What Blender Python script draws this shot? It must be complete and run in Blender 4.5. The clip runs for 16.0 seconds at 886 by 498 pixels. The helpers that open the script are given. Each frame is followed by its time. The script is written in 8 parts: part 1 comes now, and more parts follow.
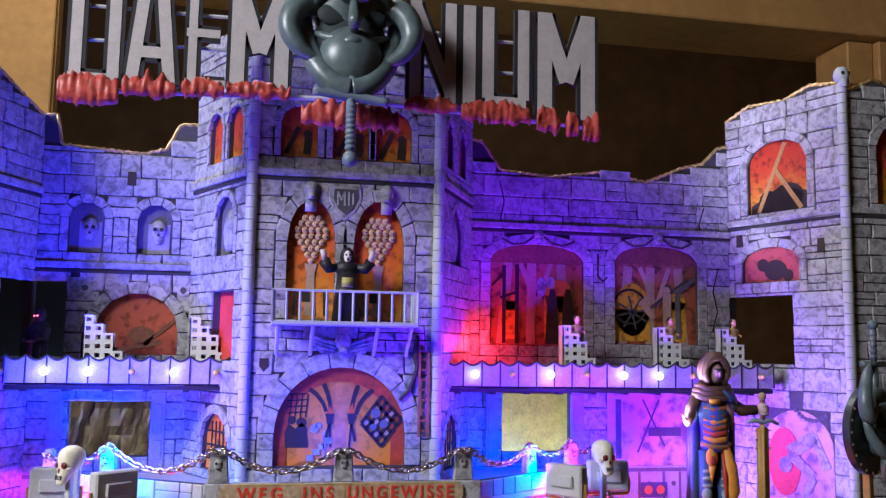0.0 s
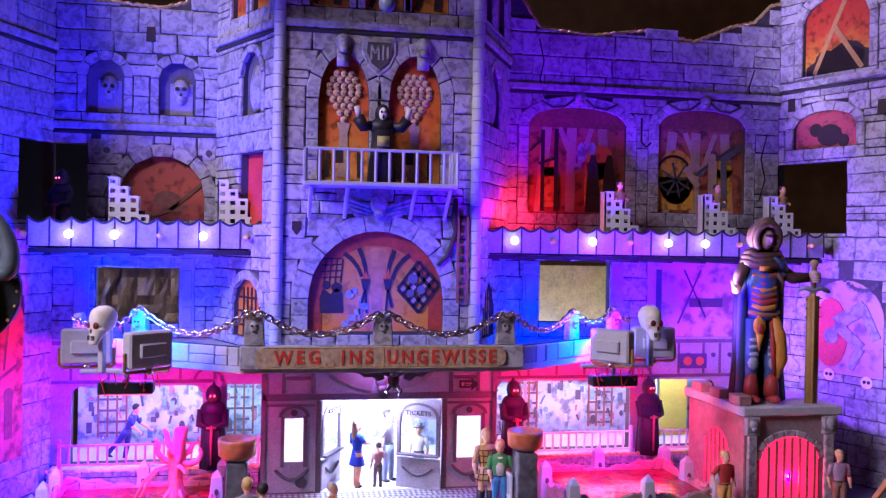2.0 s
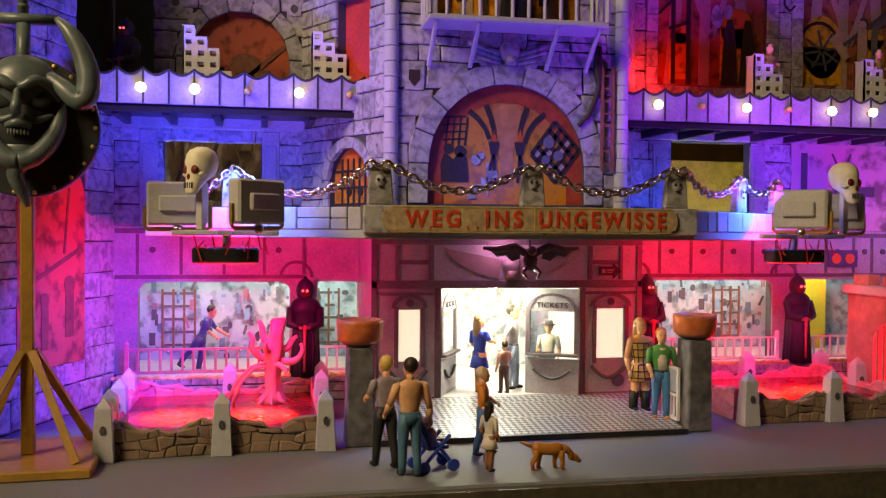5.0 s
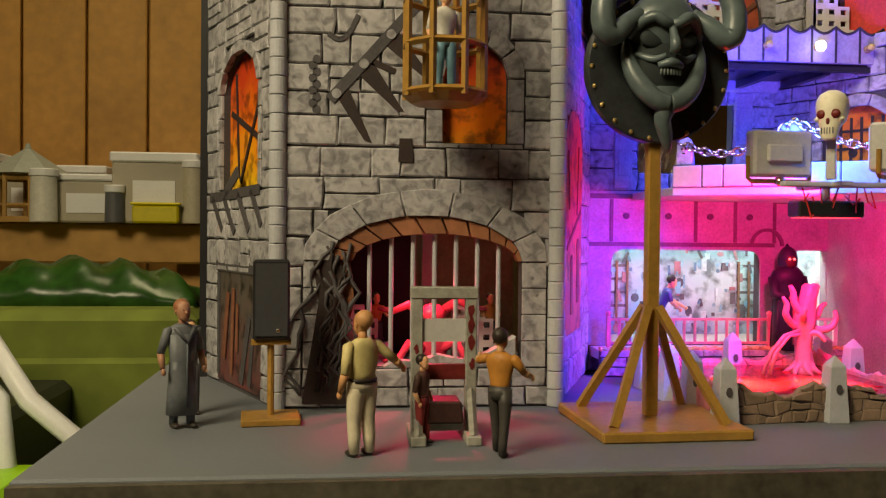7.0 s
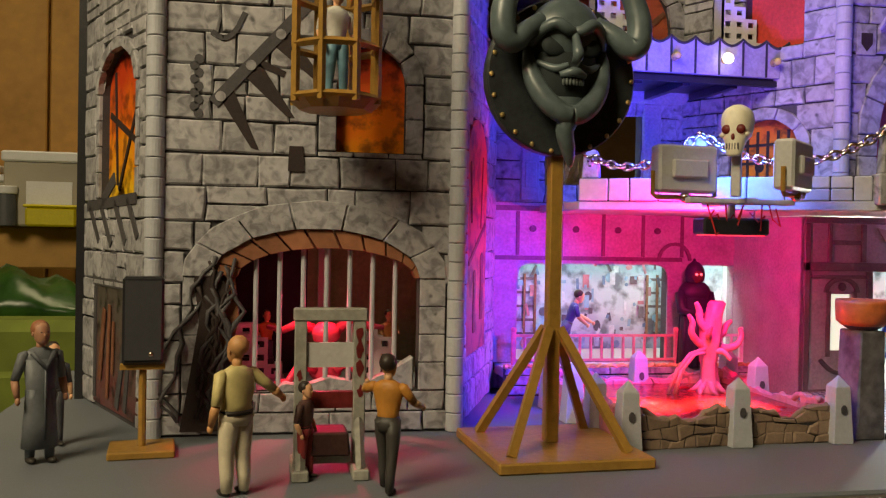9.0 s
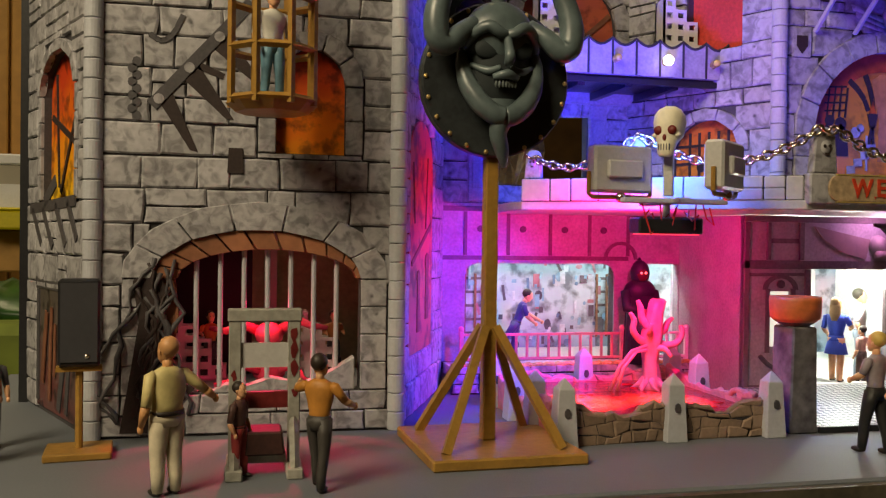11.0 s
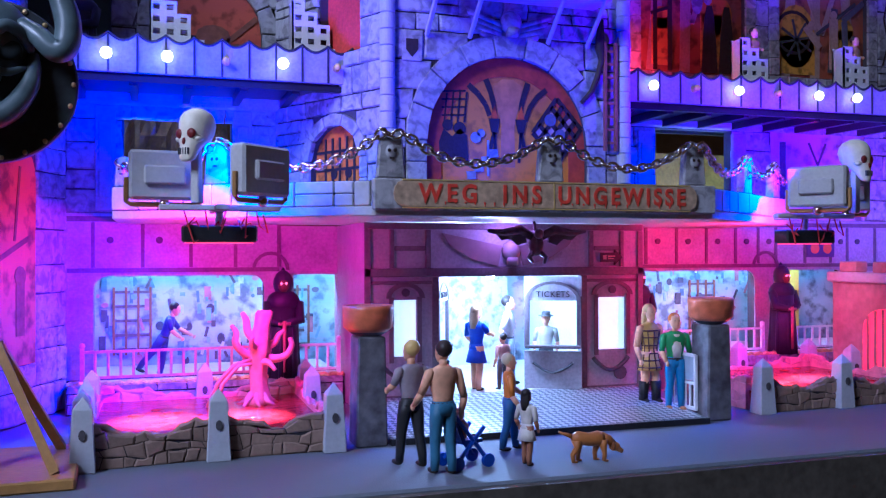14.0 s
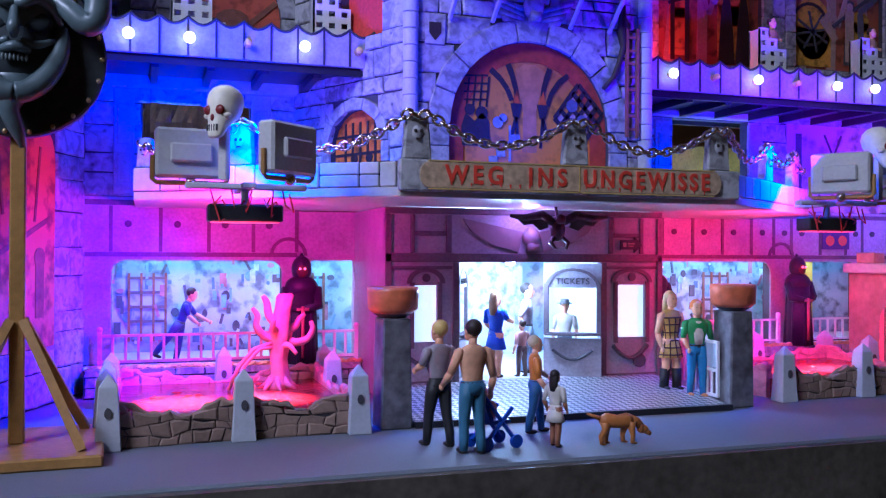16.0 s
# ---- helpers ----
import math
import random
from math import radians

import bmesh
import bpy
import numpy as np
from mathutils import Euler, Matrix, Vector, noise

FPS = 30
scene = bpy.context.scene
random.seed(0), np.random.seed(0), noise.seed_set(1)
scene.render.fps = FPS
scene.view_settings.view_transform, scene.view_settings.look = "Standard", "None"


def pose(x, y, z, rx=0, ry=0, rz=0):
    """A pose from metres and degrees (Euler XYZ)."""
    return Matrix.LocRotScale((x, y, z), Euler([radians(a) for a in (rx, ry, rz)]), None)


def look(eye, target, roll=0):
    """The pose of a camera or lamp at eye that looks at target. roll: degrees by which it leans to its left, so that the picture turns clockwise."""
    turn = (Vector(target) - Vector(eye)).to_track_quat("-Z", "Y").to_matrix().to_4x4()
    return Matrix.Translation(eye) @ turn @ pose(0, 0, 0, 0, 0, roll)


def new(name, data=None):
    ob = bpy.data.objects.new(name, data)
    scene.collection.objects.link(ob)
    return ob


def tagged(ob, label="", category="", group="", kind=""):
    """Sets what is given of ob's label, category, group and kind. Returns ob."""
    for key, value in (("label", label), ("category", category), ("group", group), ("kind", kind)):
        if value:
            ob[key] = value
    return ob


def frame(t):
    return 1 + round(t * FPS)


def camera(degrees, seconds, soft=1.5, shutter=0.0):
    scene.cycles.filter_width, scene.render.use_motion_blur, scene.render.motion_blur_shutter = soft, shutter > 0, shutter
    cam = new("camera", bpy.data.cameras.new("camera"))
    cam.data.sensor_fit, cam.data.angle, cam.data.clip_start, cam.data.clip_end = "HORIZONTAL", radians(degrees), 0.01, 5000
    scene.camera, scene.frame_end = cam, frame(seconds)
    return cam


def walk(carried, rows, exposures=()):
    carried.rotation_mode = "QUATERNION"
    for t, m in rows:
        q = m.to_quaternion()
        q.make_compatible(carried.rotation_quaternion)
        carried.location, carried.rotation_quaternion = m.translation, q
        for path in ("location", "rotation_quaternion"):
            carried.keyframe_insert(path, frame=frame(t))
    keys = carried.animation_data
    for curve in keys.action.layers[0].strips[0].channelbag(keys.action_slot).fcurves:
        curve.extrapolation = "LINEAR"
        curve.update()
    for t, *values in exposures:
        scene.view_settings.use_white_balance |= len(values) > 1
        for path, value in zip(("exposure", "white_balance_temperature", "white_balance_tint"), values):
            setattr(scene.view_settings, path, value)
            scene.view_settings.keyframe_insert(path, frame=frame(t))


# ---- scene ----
cam = camera(52.7, 16.0, soft=1.25)
METRES, EYE, TURN = 0.30, 0.082, -11.7
ROWS = [
    (0.0, 0.0, 0.0, 0.0, -0.1, 6.42, -0.92),
    (0.5, 0.0029, 0.0089, -0.0015, 0.17, 5.16, -1.16),
    (1.0, 0.0052, 0.0145, -0.0024, 0.51, 3.86, -1.26),
    (1.5, -0.0012, 0.027, -0.0023, 0.45, 1.14, -1.22),
    (2.0, -0.0246, 0.0431, -0.0264, 0.7, -0.49, -1.03),
    (2.5, -0.0378, 0.0642, -0.053, 1.01, -1.57, -0.71),
    (3.0, -0.0494, 0.0987, -0.092, 1.03, -1.72, -0.47),
    (5.5, -0.1878, 0.1754, -0.1333, 0.26, -1.21, -0.46),
    (6.0, -0.2543, 0.1754, -0.1404, 2.11, -1.29, -0.5),
    (6.5, -0.3504, 0.1758, -0.1482, 4.84, -1.29, -0.5),
    (7.0, -0.4641, 0.1886, -0.1646, 5.37, -0.94, -0.57),
    (7.5, -0.5018, 0.2153, -0.1721, 4.99, -0.88, -0.8),
    (8.0, -0.4932, 0.2312, -0.1651, 2.27, -0.77, -1.05),
    (8.5, -0.4631, 0.2253, -0.1571, 0.98, -0.72, -1.08),
    (11.0, -0.4292, 0.2158, -0.1569, -1.21, -0.63, -0.73),
    (11.5, -0.3952, 0.2139, -0.1511, -1.59, -0.53, -0.65),
    (12.0, -0.3765, 0.2165, -0.1552, -1.86, -0.29, -0.5),
    (12.5, -0.3405, 0.2215, -0.1561, -2.31, -0.2, -0.33),
    (13.0, -0.2877, 0.2239, -0.1566, -3.74, -0.0, -0.03),
    (13.5, -0.2356, 0.2301, -0.1578, -5.59, 0.15, 0.2),
    (14.0, -0.2116, 0.226, -0.1578, -6.27, 0.2, 0.11),
    (14.5, -0.2152, 0.2297, -0.1648, -6.38, 0.16, -0.06),
    (15.0, -0.2135, 0.2316, -0.1696, -6.48, 0.19, -0.12),
    (15.5, -0.2234, 0.2304, -0.1696, -6.43, 0.33, -0.19),
    (16.0, -0.2288, 0.2312, -0.1704, -6.52, 0.38, -0.26),
]
EXPOSURES = [(0.0, 0.9, 5300, 8), (0.5, 0.7, 5100, 24), (1.0, 0.7, 5000, 34), (1.5, 0.65, 5100, 44), (2.0, 0.45, 5200, 52), (3.2, 0.15, 5500, 54), (5.3, -0.1, 12000, -2), (6.2, -0.1, 11500, -4), (7.0, 0.1, 9000, -6), (8.0, 0.15, 9000, -8), (8.5, -0.05, 9000, -6), (11.0, -0.1, 8800, -2), (12.0, -0.05, 4700, 18), (13.0, 0.1, 4150, 20), (15.0, 0.05, 4150, 20), (16.0, 0.05, 4350, 20)]
walk(cam, [(t, pose(0, 0, EYE, 0, 0, TURN) @ pose(METRES * x, METRES * y, METRES * z, 90 + pitch, roll, yaw)) for t, x, y, z, yaw, pitch, roll in ROWS], EXPOSURES)

# ---- light: small lamps of the model, and two assumed lamps of the room ----
world = bpy.data.worlds.new("room")
scene.world = world
world.use_nodes = True
world.node_tree.nodes["Background"].inputs[0].default_value = (0.05, 0.04, 0.03, 1)
world.node_tree.nodes["Background"].inputs[1].default_value = 0.2

MM = 0.001


def lamp(name, kind, x, y, z, power, color, size=4.0, aim=None, cone=120, blend=0.8):
    """A lamp at a place in millimetres."""
    data = bpy.data.lights.new(name, kind)
    data.energy, data.color = power, color
    ob = new(name, data)
    if kind == "AREA":
        data.size = size * MM
    else:
        data.shadow_soft_size = size * MM
    if kind == "SPOT":
        data.spot_size, data.spot_blend = radians(cone), blend
    p = Vector((x, y, z)) * MM
    ob.matrix_world = look(p, Vector(aim) * MM) if aim else Matrix.Translation(p)
    return ob


BLUE, VIOLET, RED, WHITE, PALEVIOLET = (0.01, 0.025, 1.0), (0.19, 0.012, 1.0), (1.0, 0.03, 0.07), (0.76, 0.9, 1.0), (0.27, 0.09, 1.0)
# added unseen lamps: one brightens the gate tower, one the things behind
lamp("ceiling_lamp_light", "AREA", -330, 10, 300, 1.6, (1.0, 0.87, 0.77), 150, (-90, 225, 0))
lamp("ceiling_lamp_light", "AREA", -150, 560, 760, 1.9, (1.0, 0.86, 0.68), 250, (-120, 500, 0))
# coloured floodlights on the deck arms, aimed up at the facade
for fx, fy, fz, ax, az, col, pw in ((-46, 243, 49, -44, 108, BLUE, 0.38), (-28, 233, 50, -10, 135, PALEVIOLET, 0.19), (76, 234, 50, 62, 135, VIOLET, 0.24), (95, 244, 49, 135, 112, VIOLET, 0.4)):
    lamp("flood_light", "SPOT", fx, fy, fz, pw, col, 3, (ax, 293, az), 125, 1.0)
# added spots without a housing, to brighten the east flank and the facade
lamp("flood_light", "SPOT", 118, 248, 54, 0.42, (1.0, 0.9, 0.95), 3, (177, 272, 152), 40, 1.0)
lamp("flood_light", "SPOT", 112, 262, 53, 0.3, (0.35, 0.12, 1.0), 3, (176, 271, 50), 100, 1.0)
lamp("flood_light", "SPOT", 24, 238, 51, 0.06, BLUE, 3, (24, 258, 90), 160, 1.0)
for fx in (-48, 90, 130):
    lamp("flood_light", "SPOT", fx, 262, 49.5, 0.05, BLUE, 3, (fx, 293, 60), 150, 1.0)
# added blue spots without a housing, washing the wing parapets and west plinth
lamp("flood_light", "SPOT", -38, 243, 56, 0.2, (0.01, 0.09, 1.0), 3, (-33, 252, 44), 140, 1.0)
lamp("flood_light", "SPOT", 86, 243, 56, 0.2, (0.01, 0.09, 1.0), 3, (80, 252, 44), 140, 1.0)
lamp("flood_light", "SPOT", -44, 240, 38, 0.5, BLUE, 3, (-68, 282, 10), 90, 1.0)
# red lamps under the deck arms
lamp("arm_underlight", "SPOT", -37, 246, 36, 0.125, (0.98, 0.01, 0.3), 2, (-37, 293, 30), 150, 0.6)
lamp("arm_underlight", "SPOT", 85, 246, 36, 0.17, (1.0, 0.01, 0.12), 2, (85, 293, 30), 150, 0.6)
lamp("deck_underlight", "POINT", 25, 259, 39.5, 0.004, (0.75, 0.3, 0.9), 2)
# added spots above the basins that make hot spots on the water
for bx, by in ((-48, 249), (-32, 248), (87, 254), (102, 255)):
    lamp("basin_light", "SPOT", bx, by, 33, 1.0, (1.0, 0.5, 0.36), 1.0, (bx, by, 4), 38, 1.0)
lamp("dungeon_light", "POINT", -108, 257, 22, 0.002, (1.0, 0.03, 0.16), 1.5)
lamp("dungeon_light", "SPOT", -110, 260, 33, 0.07, (1.0, 0.03, 0.16), 1.0, (-110, 246, 4), 75, 0.5)
lamp("kiosk_light", "POINT", 141.5, 243.75, 9, 0.012, (1.0, 0.03, 0.1), 0.15)
lamp("niche_light", "POINT", -12, 281, 95, 0.02, RED, 1.5)
lamp("niche_light", "POINT", 72, 284, 84, 0.012, RED, 1.5)
lamp("entrance_light", "POINT", 24, 267, 28, 0.045, WHITE, 1.2)
lamp("entrance_light", "POINT", 24, 290, 34, 0.045, WHITE, 3)
for wx in (-48, -15, 78, 104, 132):
    lamp("ride_light", "POINT", wx, 300, 37, 0.032, (0.6, 0.82, 1.0), 2)

# ---- materials ----


def material(name, color, rough=0.6, metal=0.0, vary=0.25, grain=1.5, stain=0.12, bump=0.3, tint=None, emit=None, each=0.0, spec=0.4):
    """Two scales of noise over a base colour, in millimetres; each: how much one piece differs from the next."""
    m = bpy.data.materials.new(name)
    m.use_nodes = True
    t = m.node_tree
    b = t.nodes["Principled BSDF"]
    b.inputs["Roughness"].default_value, b.inputs["Metallic"].default_value = rough, metal
    b.inputs["Specular IOR Level"].default_value = spec
    geo = t.nodes.new("ShaderNodeNewGeometry")
    mm = t.nodes.new("ShaderNodeVectorMath")
    mm.operation = "SCALE"
    mm.inputs[3].default_value = 1000
    t.links.new(geo.outputs["Position"], mm.inputs[0])
    fine, big = t.nodes.new("ShaderNodeTexNoise"), t.nodes.new("ShaderNodeTexNoise")
    for n, s, d in ((fine, grain, 5), (big, stain, 4)):
        n.inputs["Scale"].default_value, n.inputs["Detail"].default_value = s, d
        t.links.new(mm.outputs[0], n.inputs["Vector"])
    total = t.nodes.new("ShaderNodeMath")
    total.operation = "ADD"
    t.links.new(fine.outputs["Fac"], total.inputs[0])
    t.links.new(big.outputs["Fac"], total.inputs[1])
    last = total
    if each:
        info = t.nodes.new("ShaderNodeObjectInfo")
        both = t.nodes.new("ShaderNodeMath")
        both.operation = "ADD"
        t.links.new(info.outputs["Random"], both.inputs[0])
        t.links.new(geo.outputs["Random Per Island"], both.inputs[1])
        part_of = t.nodes.new("ShaderNodeMath")
        part_of.operation = "FRACT"
        t.links.new(both.outputs[0], part_of.inputs[0])
        own = t.nodes.new("ShaderNodeMath")
        own.operation = "MULTIPLY_ADD"
        own.inputs[1].default_value = each
        t.links.new(part_of.outputs[0], own.inputs[0])
        t.links.new(total.outputs[0], own.inputs[2])
        last = own
    ramp = t.nodes.new("ShaderNodeMapRange")
    ramp.inputs["From Min"].default_value, ramp.inputs["From Max"].default_value = 0.6, 1.4 + each
    t.links.new(last.outputs[0], ramp.inputs["Value"])
    mix = t.nodes.new("ShaderNodeMix")
    mix.data_type = "RGBA"
    lo = [c * (1 - vary) for c in color]
    hi = [min(1, c * (1 + vary)) for c in (tint or color)]
    mix.inputs[6].default_value, mix.inputs[7].default_value = (*lo, 1), (*hi, 1)
    t.links.new(ramp.outputs[0], mix.inputs[0])
    t.links.new(mix.outputs[2], b.inputs["Base Color"])
    if bump:
        bm = t.nodes.new("ShaderNodeBump")
        bm.inputs["Strength"].default_value, bm.inputs["Distance"].default_value = bump, 0.0002
        t.links.new(total.outputs[0], bm.inputs["Height"])
        t.links.new(bm.outputs[0], b.inputs["Normal"])
    if emit:
        b.inputs["Emission Color"].default_value, b.inputs["Emission Strength"].default_value = (*emit[0], 1), emit[1]
    return m


def picture(name, low, high, mid, z0, z1, dark=0.35, scale=0.35):
    """A printed painting: a glow from one colour to another up the panel, with cloudy dark marks."""
    m = bpy.data.materials.new(name)
    m.use_nodes = True
    t = m.node_tree
    b = t.nodes["Principled BSDF"]
    b.inputs["Roughness"].default_value = 0.45
    geo = t.nodes.new("ShaderNodeNewGeometry")
    mm = t.nodes.new("ShaderNodeVectorMath")
    mm.operation = "SCALE"
    mm.inputs[3].default_value = 1000
    t.links.new(geo.outputs["Position"], mm.inputs[0])
    sep = t.nodes.new("ShaderNodeSeparateXYZ")
    t.links.new(mm.outputs[0], sep.inputs[0])
    n = t.nodes.new("ShaderNodeTexNoise")
    n.inputs["Scale"].default_value, n.inputs["Detail"].default_value = scale, 5
    t.links.new(mm.outputs[0], n.inputs["Vector"])
    add = t.nodes.new("ShaderNodeMath")
    add.operation = "MULTIPLY_ADD"
    add.inputs[1].default_value = (z1 - z0) * 0.7
    t.links.new(n.outputs["Fac"], add.inputs[0])
    t.links.new(sep.outputs[2], add.inputs[2])
    mr = t.nodes.new("ShaderNodeMapRange")
    mr.inputs["From Min"].default_value, mr.inputs["From Max"].default_value = z0 + (z1 - z0) * 0.25, z1 + (z1 - z0) * 0.4
    t.links.new(add.outputs[0], mr.inputs["Value"])
    ramp = t.nodes.new("ShaderNodeValToRGB")
    e = ramp.color_ramp.elements
    e[0].color, e[1].color = (*low, 1), (*high, 1)
    k = e.new(0.5)
    k.color = (*mid, 1)
    t.links.new(mr.outputs[0], ramp.inputs[0])
    n2 = t.nodes.new("ShaderNodeTexNoise")
    n2.inputs["Scale"].default_value, n2.inputs["Detail"].default_value = scale * 1.7, 6
    t.links.new(mm.outputs[0], n2.inputs["Vector"])
    mr2 = t.nodes.new("ShaderNodeMapRange")
    mr2.inputs["From Min"].default_value, mr2.inputs["From Max"].default_value = 0.36, 0.5
    mr2.inputs["To Min"].default_value = dark
    t.links.new(n2.outputs["Fac"], mr2.inputs["Value"])
    mul = t.nodes.new("ShaderNodeVectorMath")
    mul.operation = "SCALE"
    t.links.new(ramp.outputs[0], mul.inputs[0])
    t.links.new(mr2.outputs[0], mul.inputs[3])
    t.links.new(mul.outputs[0], b.inputs["Base Color"])
    return m


STONE = material("printed_grey_stone", (0.4, 0.39, 0.405), 0.55, vary=0.36, grain=0.9, stain=0.1, bump=0.35, each=0.5)
# darker worn blotches and small chipped pits on the printed stone
t = STONE.node_tree
b4 = t.nodes["Principled BSDF"]
old = b4.inputs["Base Color"].links[0].from_socket
geo, mm = t.nodes.new("ShaderNodeNewGeometry"), t.nodes.new("ShaderNodeVectorMath")
mm.operation = "SCALE"
mm.inputs[3].default_value = 1000
t.links.new(geo.outputs["Position"], mm.inputs[0])
blot, crack = t.nodes.new("ShaderNodeTexNoise"), t.nodes.new("ShaderNodeTexVoronoi")
blot.inputs["Scale"].default_value, blot.inputs["Detail"].default_value, blot.inputs["Distortion"].default_value = 0.42, 6, 0.8
crack.feature = "F1"
crack.inputs["Scale"].default_value = 0.3
warp = t.nodes.new("ShaderNodeVectorMath")
warp.operation = "ADD"
t.links.new(mm.outputs[0], warp.inputs[0])
t.links.new(blot.outputs["Color"], warp.inputs[1])
t.links.new(mm.outputs[0], blot.inputs["Vector"])
t.links.new(warp.outputs[0], crack.inputs["Vector"])
r1, r2, prod = t.nodes.new("ShaderNodeMapRange"), t.nodes.new("ShaderNodeMapRange"), t.nodes.new("ShaderNodeMath")
for node, lo, hi, to in ((r1, 0.36, 0.56, 0.5), (r2, 0.05, 0.17, 0.4)):
    node.inputs["From Min"].default_value, node.inputs["From Max"].default_value, node.inputs["To Min"].default_value = lo, hi, to
t.links.new(blot.outputs["Fac"], r1.inputs["Value"])
t.links.new(crack.outputs["Distance"], r2.inputs["Value"])
prod.operation = "MULTIPLY"
t.links.new(r1.outputs[0], prod.inputs[0])
t.links.new(r2.outputs[0], prod.inputs[1])
dim = t.nodes.new("ShaderNodeVectorMath")
dim.operation = "SCALE"
t.links.new(old, dim.inputs[0])
t.links.new(prod.outputs[0], dim.inputs[3])
t.links.new(dim.outputs[0], b4.inputs["Base Color"])
STONE_DARK = material("brown_rubble_stone", (0.25, 0.17, 0.12), 0.7, vary=0.45, grain=1.2, stain=0.2, each=0.6)
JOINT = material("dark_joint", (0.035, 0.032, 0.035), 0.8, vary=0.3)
MORTAR = material("grey_wall_joint", (0.06, 0.056, 0.06), 0.8, vary=0.3)
PIPE = material("pale_grey_plastic", (0.46, 0.47, 0.5), 0.45, vary=0.15, each=0.3)
CARD = material("printed_pale_card", (0.33, 0.31, 0.33), 0.5, vary=0.28, stain=0.2)
TRIM = material("dark_printed_timber", (0.13, 0.1, 0.11), 0.55, vary=0.35)
BOARD = material("grey_painted_board", (0.145, 0.16, 0.18), 0.65, vary=0.12, stain=0.03, grain=3)
EDGE = material("dark_board_edge", (0.085, 0.075, 0.055), 0.6, vary=0.45, grain=0.6)
WOOD = material("yellow_pine", (0.42, 0.24, 0.08), 0.55, vary=0.3, stain=0.05)
PINE = material("room_pine_planks", (0.5, 0.27, 0.08), 0.6, vary=0.35, grain=0.12, stain=0.02, each=0.4)
BLACK = material("black_plastic", (0.02, 0.02, 0.022), 0.35, vary=0.3)
PLASTIC = material("light_grey_plastic", (0.5, 0.49, 0.47), 0.4, vary=0.12)
WHITEP = material("white_plastic", (0.72, 0.72, 0.72), 0.4, vary=0.08)
BONE = material("bone_plastic", (0.78, 0.72, 0.56), 0.45, vary=0.2, grain=0.7)
SLATE = material("dark_green_grey_resin", (0.1, 0.135, 0.14), 0.36, vary=0.4, grain=0.5, spec=0.6)
CHROME = material("gold_chrome_chain", (0.75, 0.68, 0.55), 0.18, 1.0, vary=0.1, bump=0)
GOLD = material("gold_glitter", (0.62, 0.45, 0.18), 0.35, 0.7, vary=0.5, grain=2.5, bump=0.8)
BROWN = material("dark_ochre_wood", (0.35, 0.19, 0.045), 0.4, vary=0.25, grain=0.8)
TERRACOTTA = material("orange_brown_bowl", (0.62, 0.16, 0.06), 0.38, vary=0.35, grain=0.6)
PLATE = material("checker_plate", (0.42, 0.43, 0.45), 0.35, 0.4, vary=0.15)
REDPOOL = material("red_water_resin", (0.34, 0.012, 0.02), 0.14, vary=0.55, grain=0.45, stain=0.16, bump=1.0)
# grey stone and plastic with the red lamps' glow put into the colour
PINK_LIT = material("pink_plastic", (0.62, 0.2, 0.24), 0.5, vary=0.35, grain=0.6, bump=0.9, each=0.3)
GRIME = material("room_dark", (0.05, 0.035, 0.02), 0.8, vary=0.4, grain=0.05, stain=0.01)

# raised checker pattern of the steel ramp
t = PLATE.node_tree
geo, mm, chk = t.nodes.new("ShaderNodeNewGeometry"), t.nodes.new("ShaderNodeVectorMath"), t.nodes.new("ShaderNodeTexChecker")
mm.operation = "SCALE"
mm.inputs[3].default_value = 1000
t.links.new(geo.outputs["Position"], mm.inputs[0])
chk.inputs["Scale"].default_value = 0.95
turn = t.nodes.new("ShaderNodeVectorRotate")
turn.inputs["Angle"].default_value = 0.785
turn.inputs["Axis"].default_value = (0, 0, 1)
t.links.new(mm.outputs[0], turn.inputs["Vector"])
t.links.new(turn.outputs[0], chk.inputs["Vector"])
b5 = t.nodes.new("ShaderNodeBump")
b5.inputs["Strength"].default_value, b5.inputs["Distance"].default_value = 0.8, 0.0003
t.links.new(chk.outputs["Fac"], b5.inputs["Height"])
t.links.new(b5.outputs[0], t.nodes["Principled BSDF"].inputs["Normal"])
worn = t.nodes.new("ShaderNodeMix")
worn.data_type = "RGBA"
worn.inputs[6].default_value, worn.inputs[7].default_value = (0.13, 0.14, 0.17, 1), (0.58, 0.58, 0.6, 1)
t.links.new(chk.outputs["Fac"], worn.inputs[0])
t.links.new(worn.outputs[2], t.nodes["Principled BSDF"].inputs["Base Color"])

# ---- builders (all in millimetres) ----


def block(bm, x0, x1, y0, y1, z0, z1):
    vs = [bm.verts.new((x, y, z)) for z in (z0, z1) for y in (y0, y1) for x in (x0, x1)]
    for f in ((0, 2, 3, 1), (4, 5, 7, 6), (0, 1, 5, 4), (2, 6, 7, 3), (0, 4, 6, 2), (1, 3, 7, 5)):
        bm.faces.new([vs[i] for i in f])
    return vs


def rod(bm, a, b, r0, r1=None, n=8):
    """A tapered round bar from a to b."""
    a, b = Vector(a), Vector(b)
    d = b - a
    m = Matrix.Translation((a + b) / 2) @ d.to_track_quat("Z", "Y").to_matrix().to_4x4()
    return bmesh.ops.create_cone(bm, cap_ends=True, segments=n, radius1=r0, radius2=r0 if r1 is None else r1, depth=d.length, matrix=m)["verts"]


def ball(bm, c, r, sx=1, sy=1, sz=1, n=10):
    m = Matrix.Translation(c) @ Matrix.Diagonal((sx, sy, sz, 1))
    return bmesh.ops.create_uvsphere(bm, u_segments=n, v_segments=max(5, n * 2 // 3), radius=r, matrix=m)["verts"]


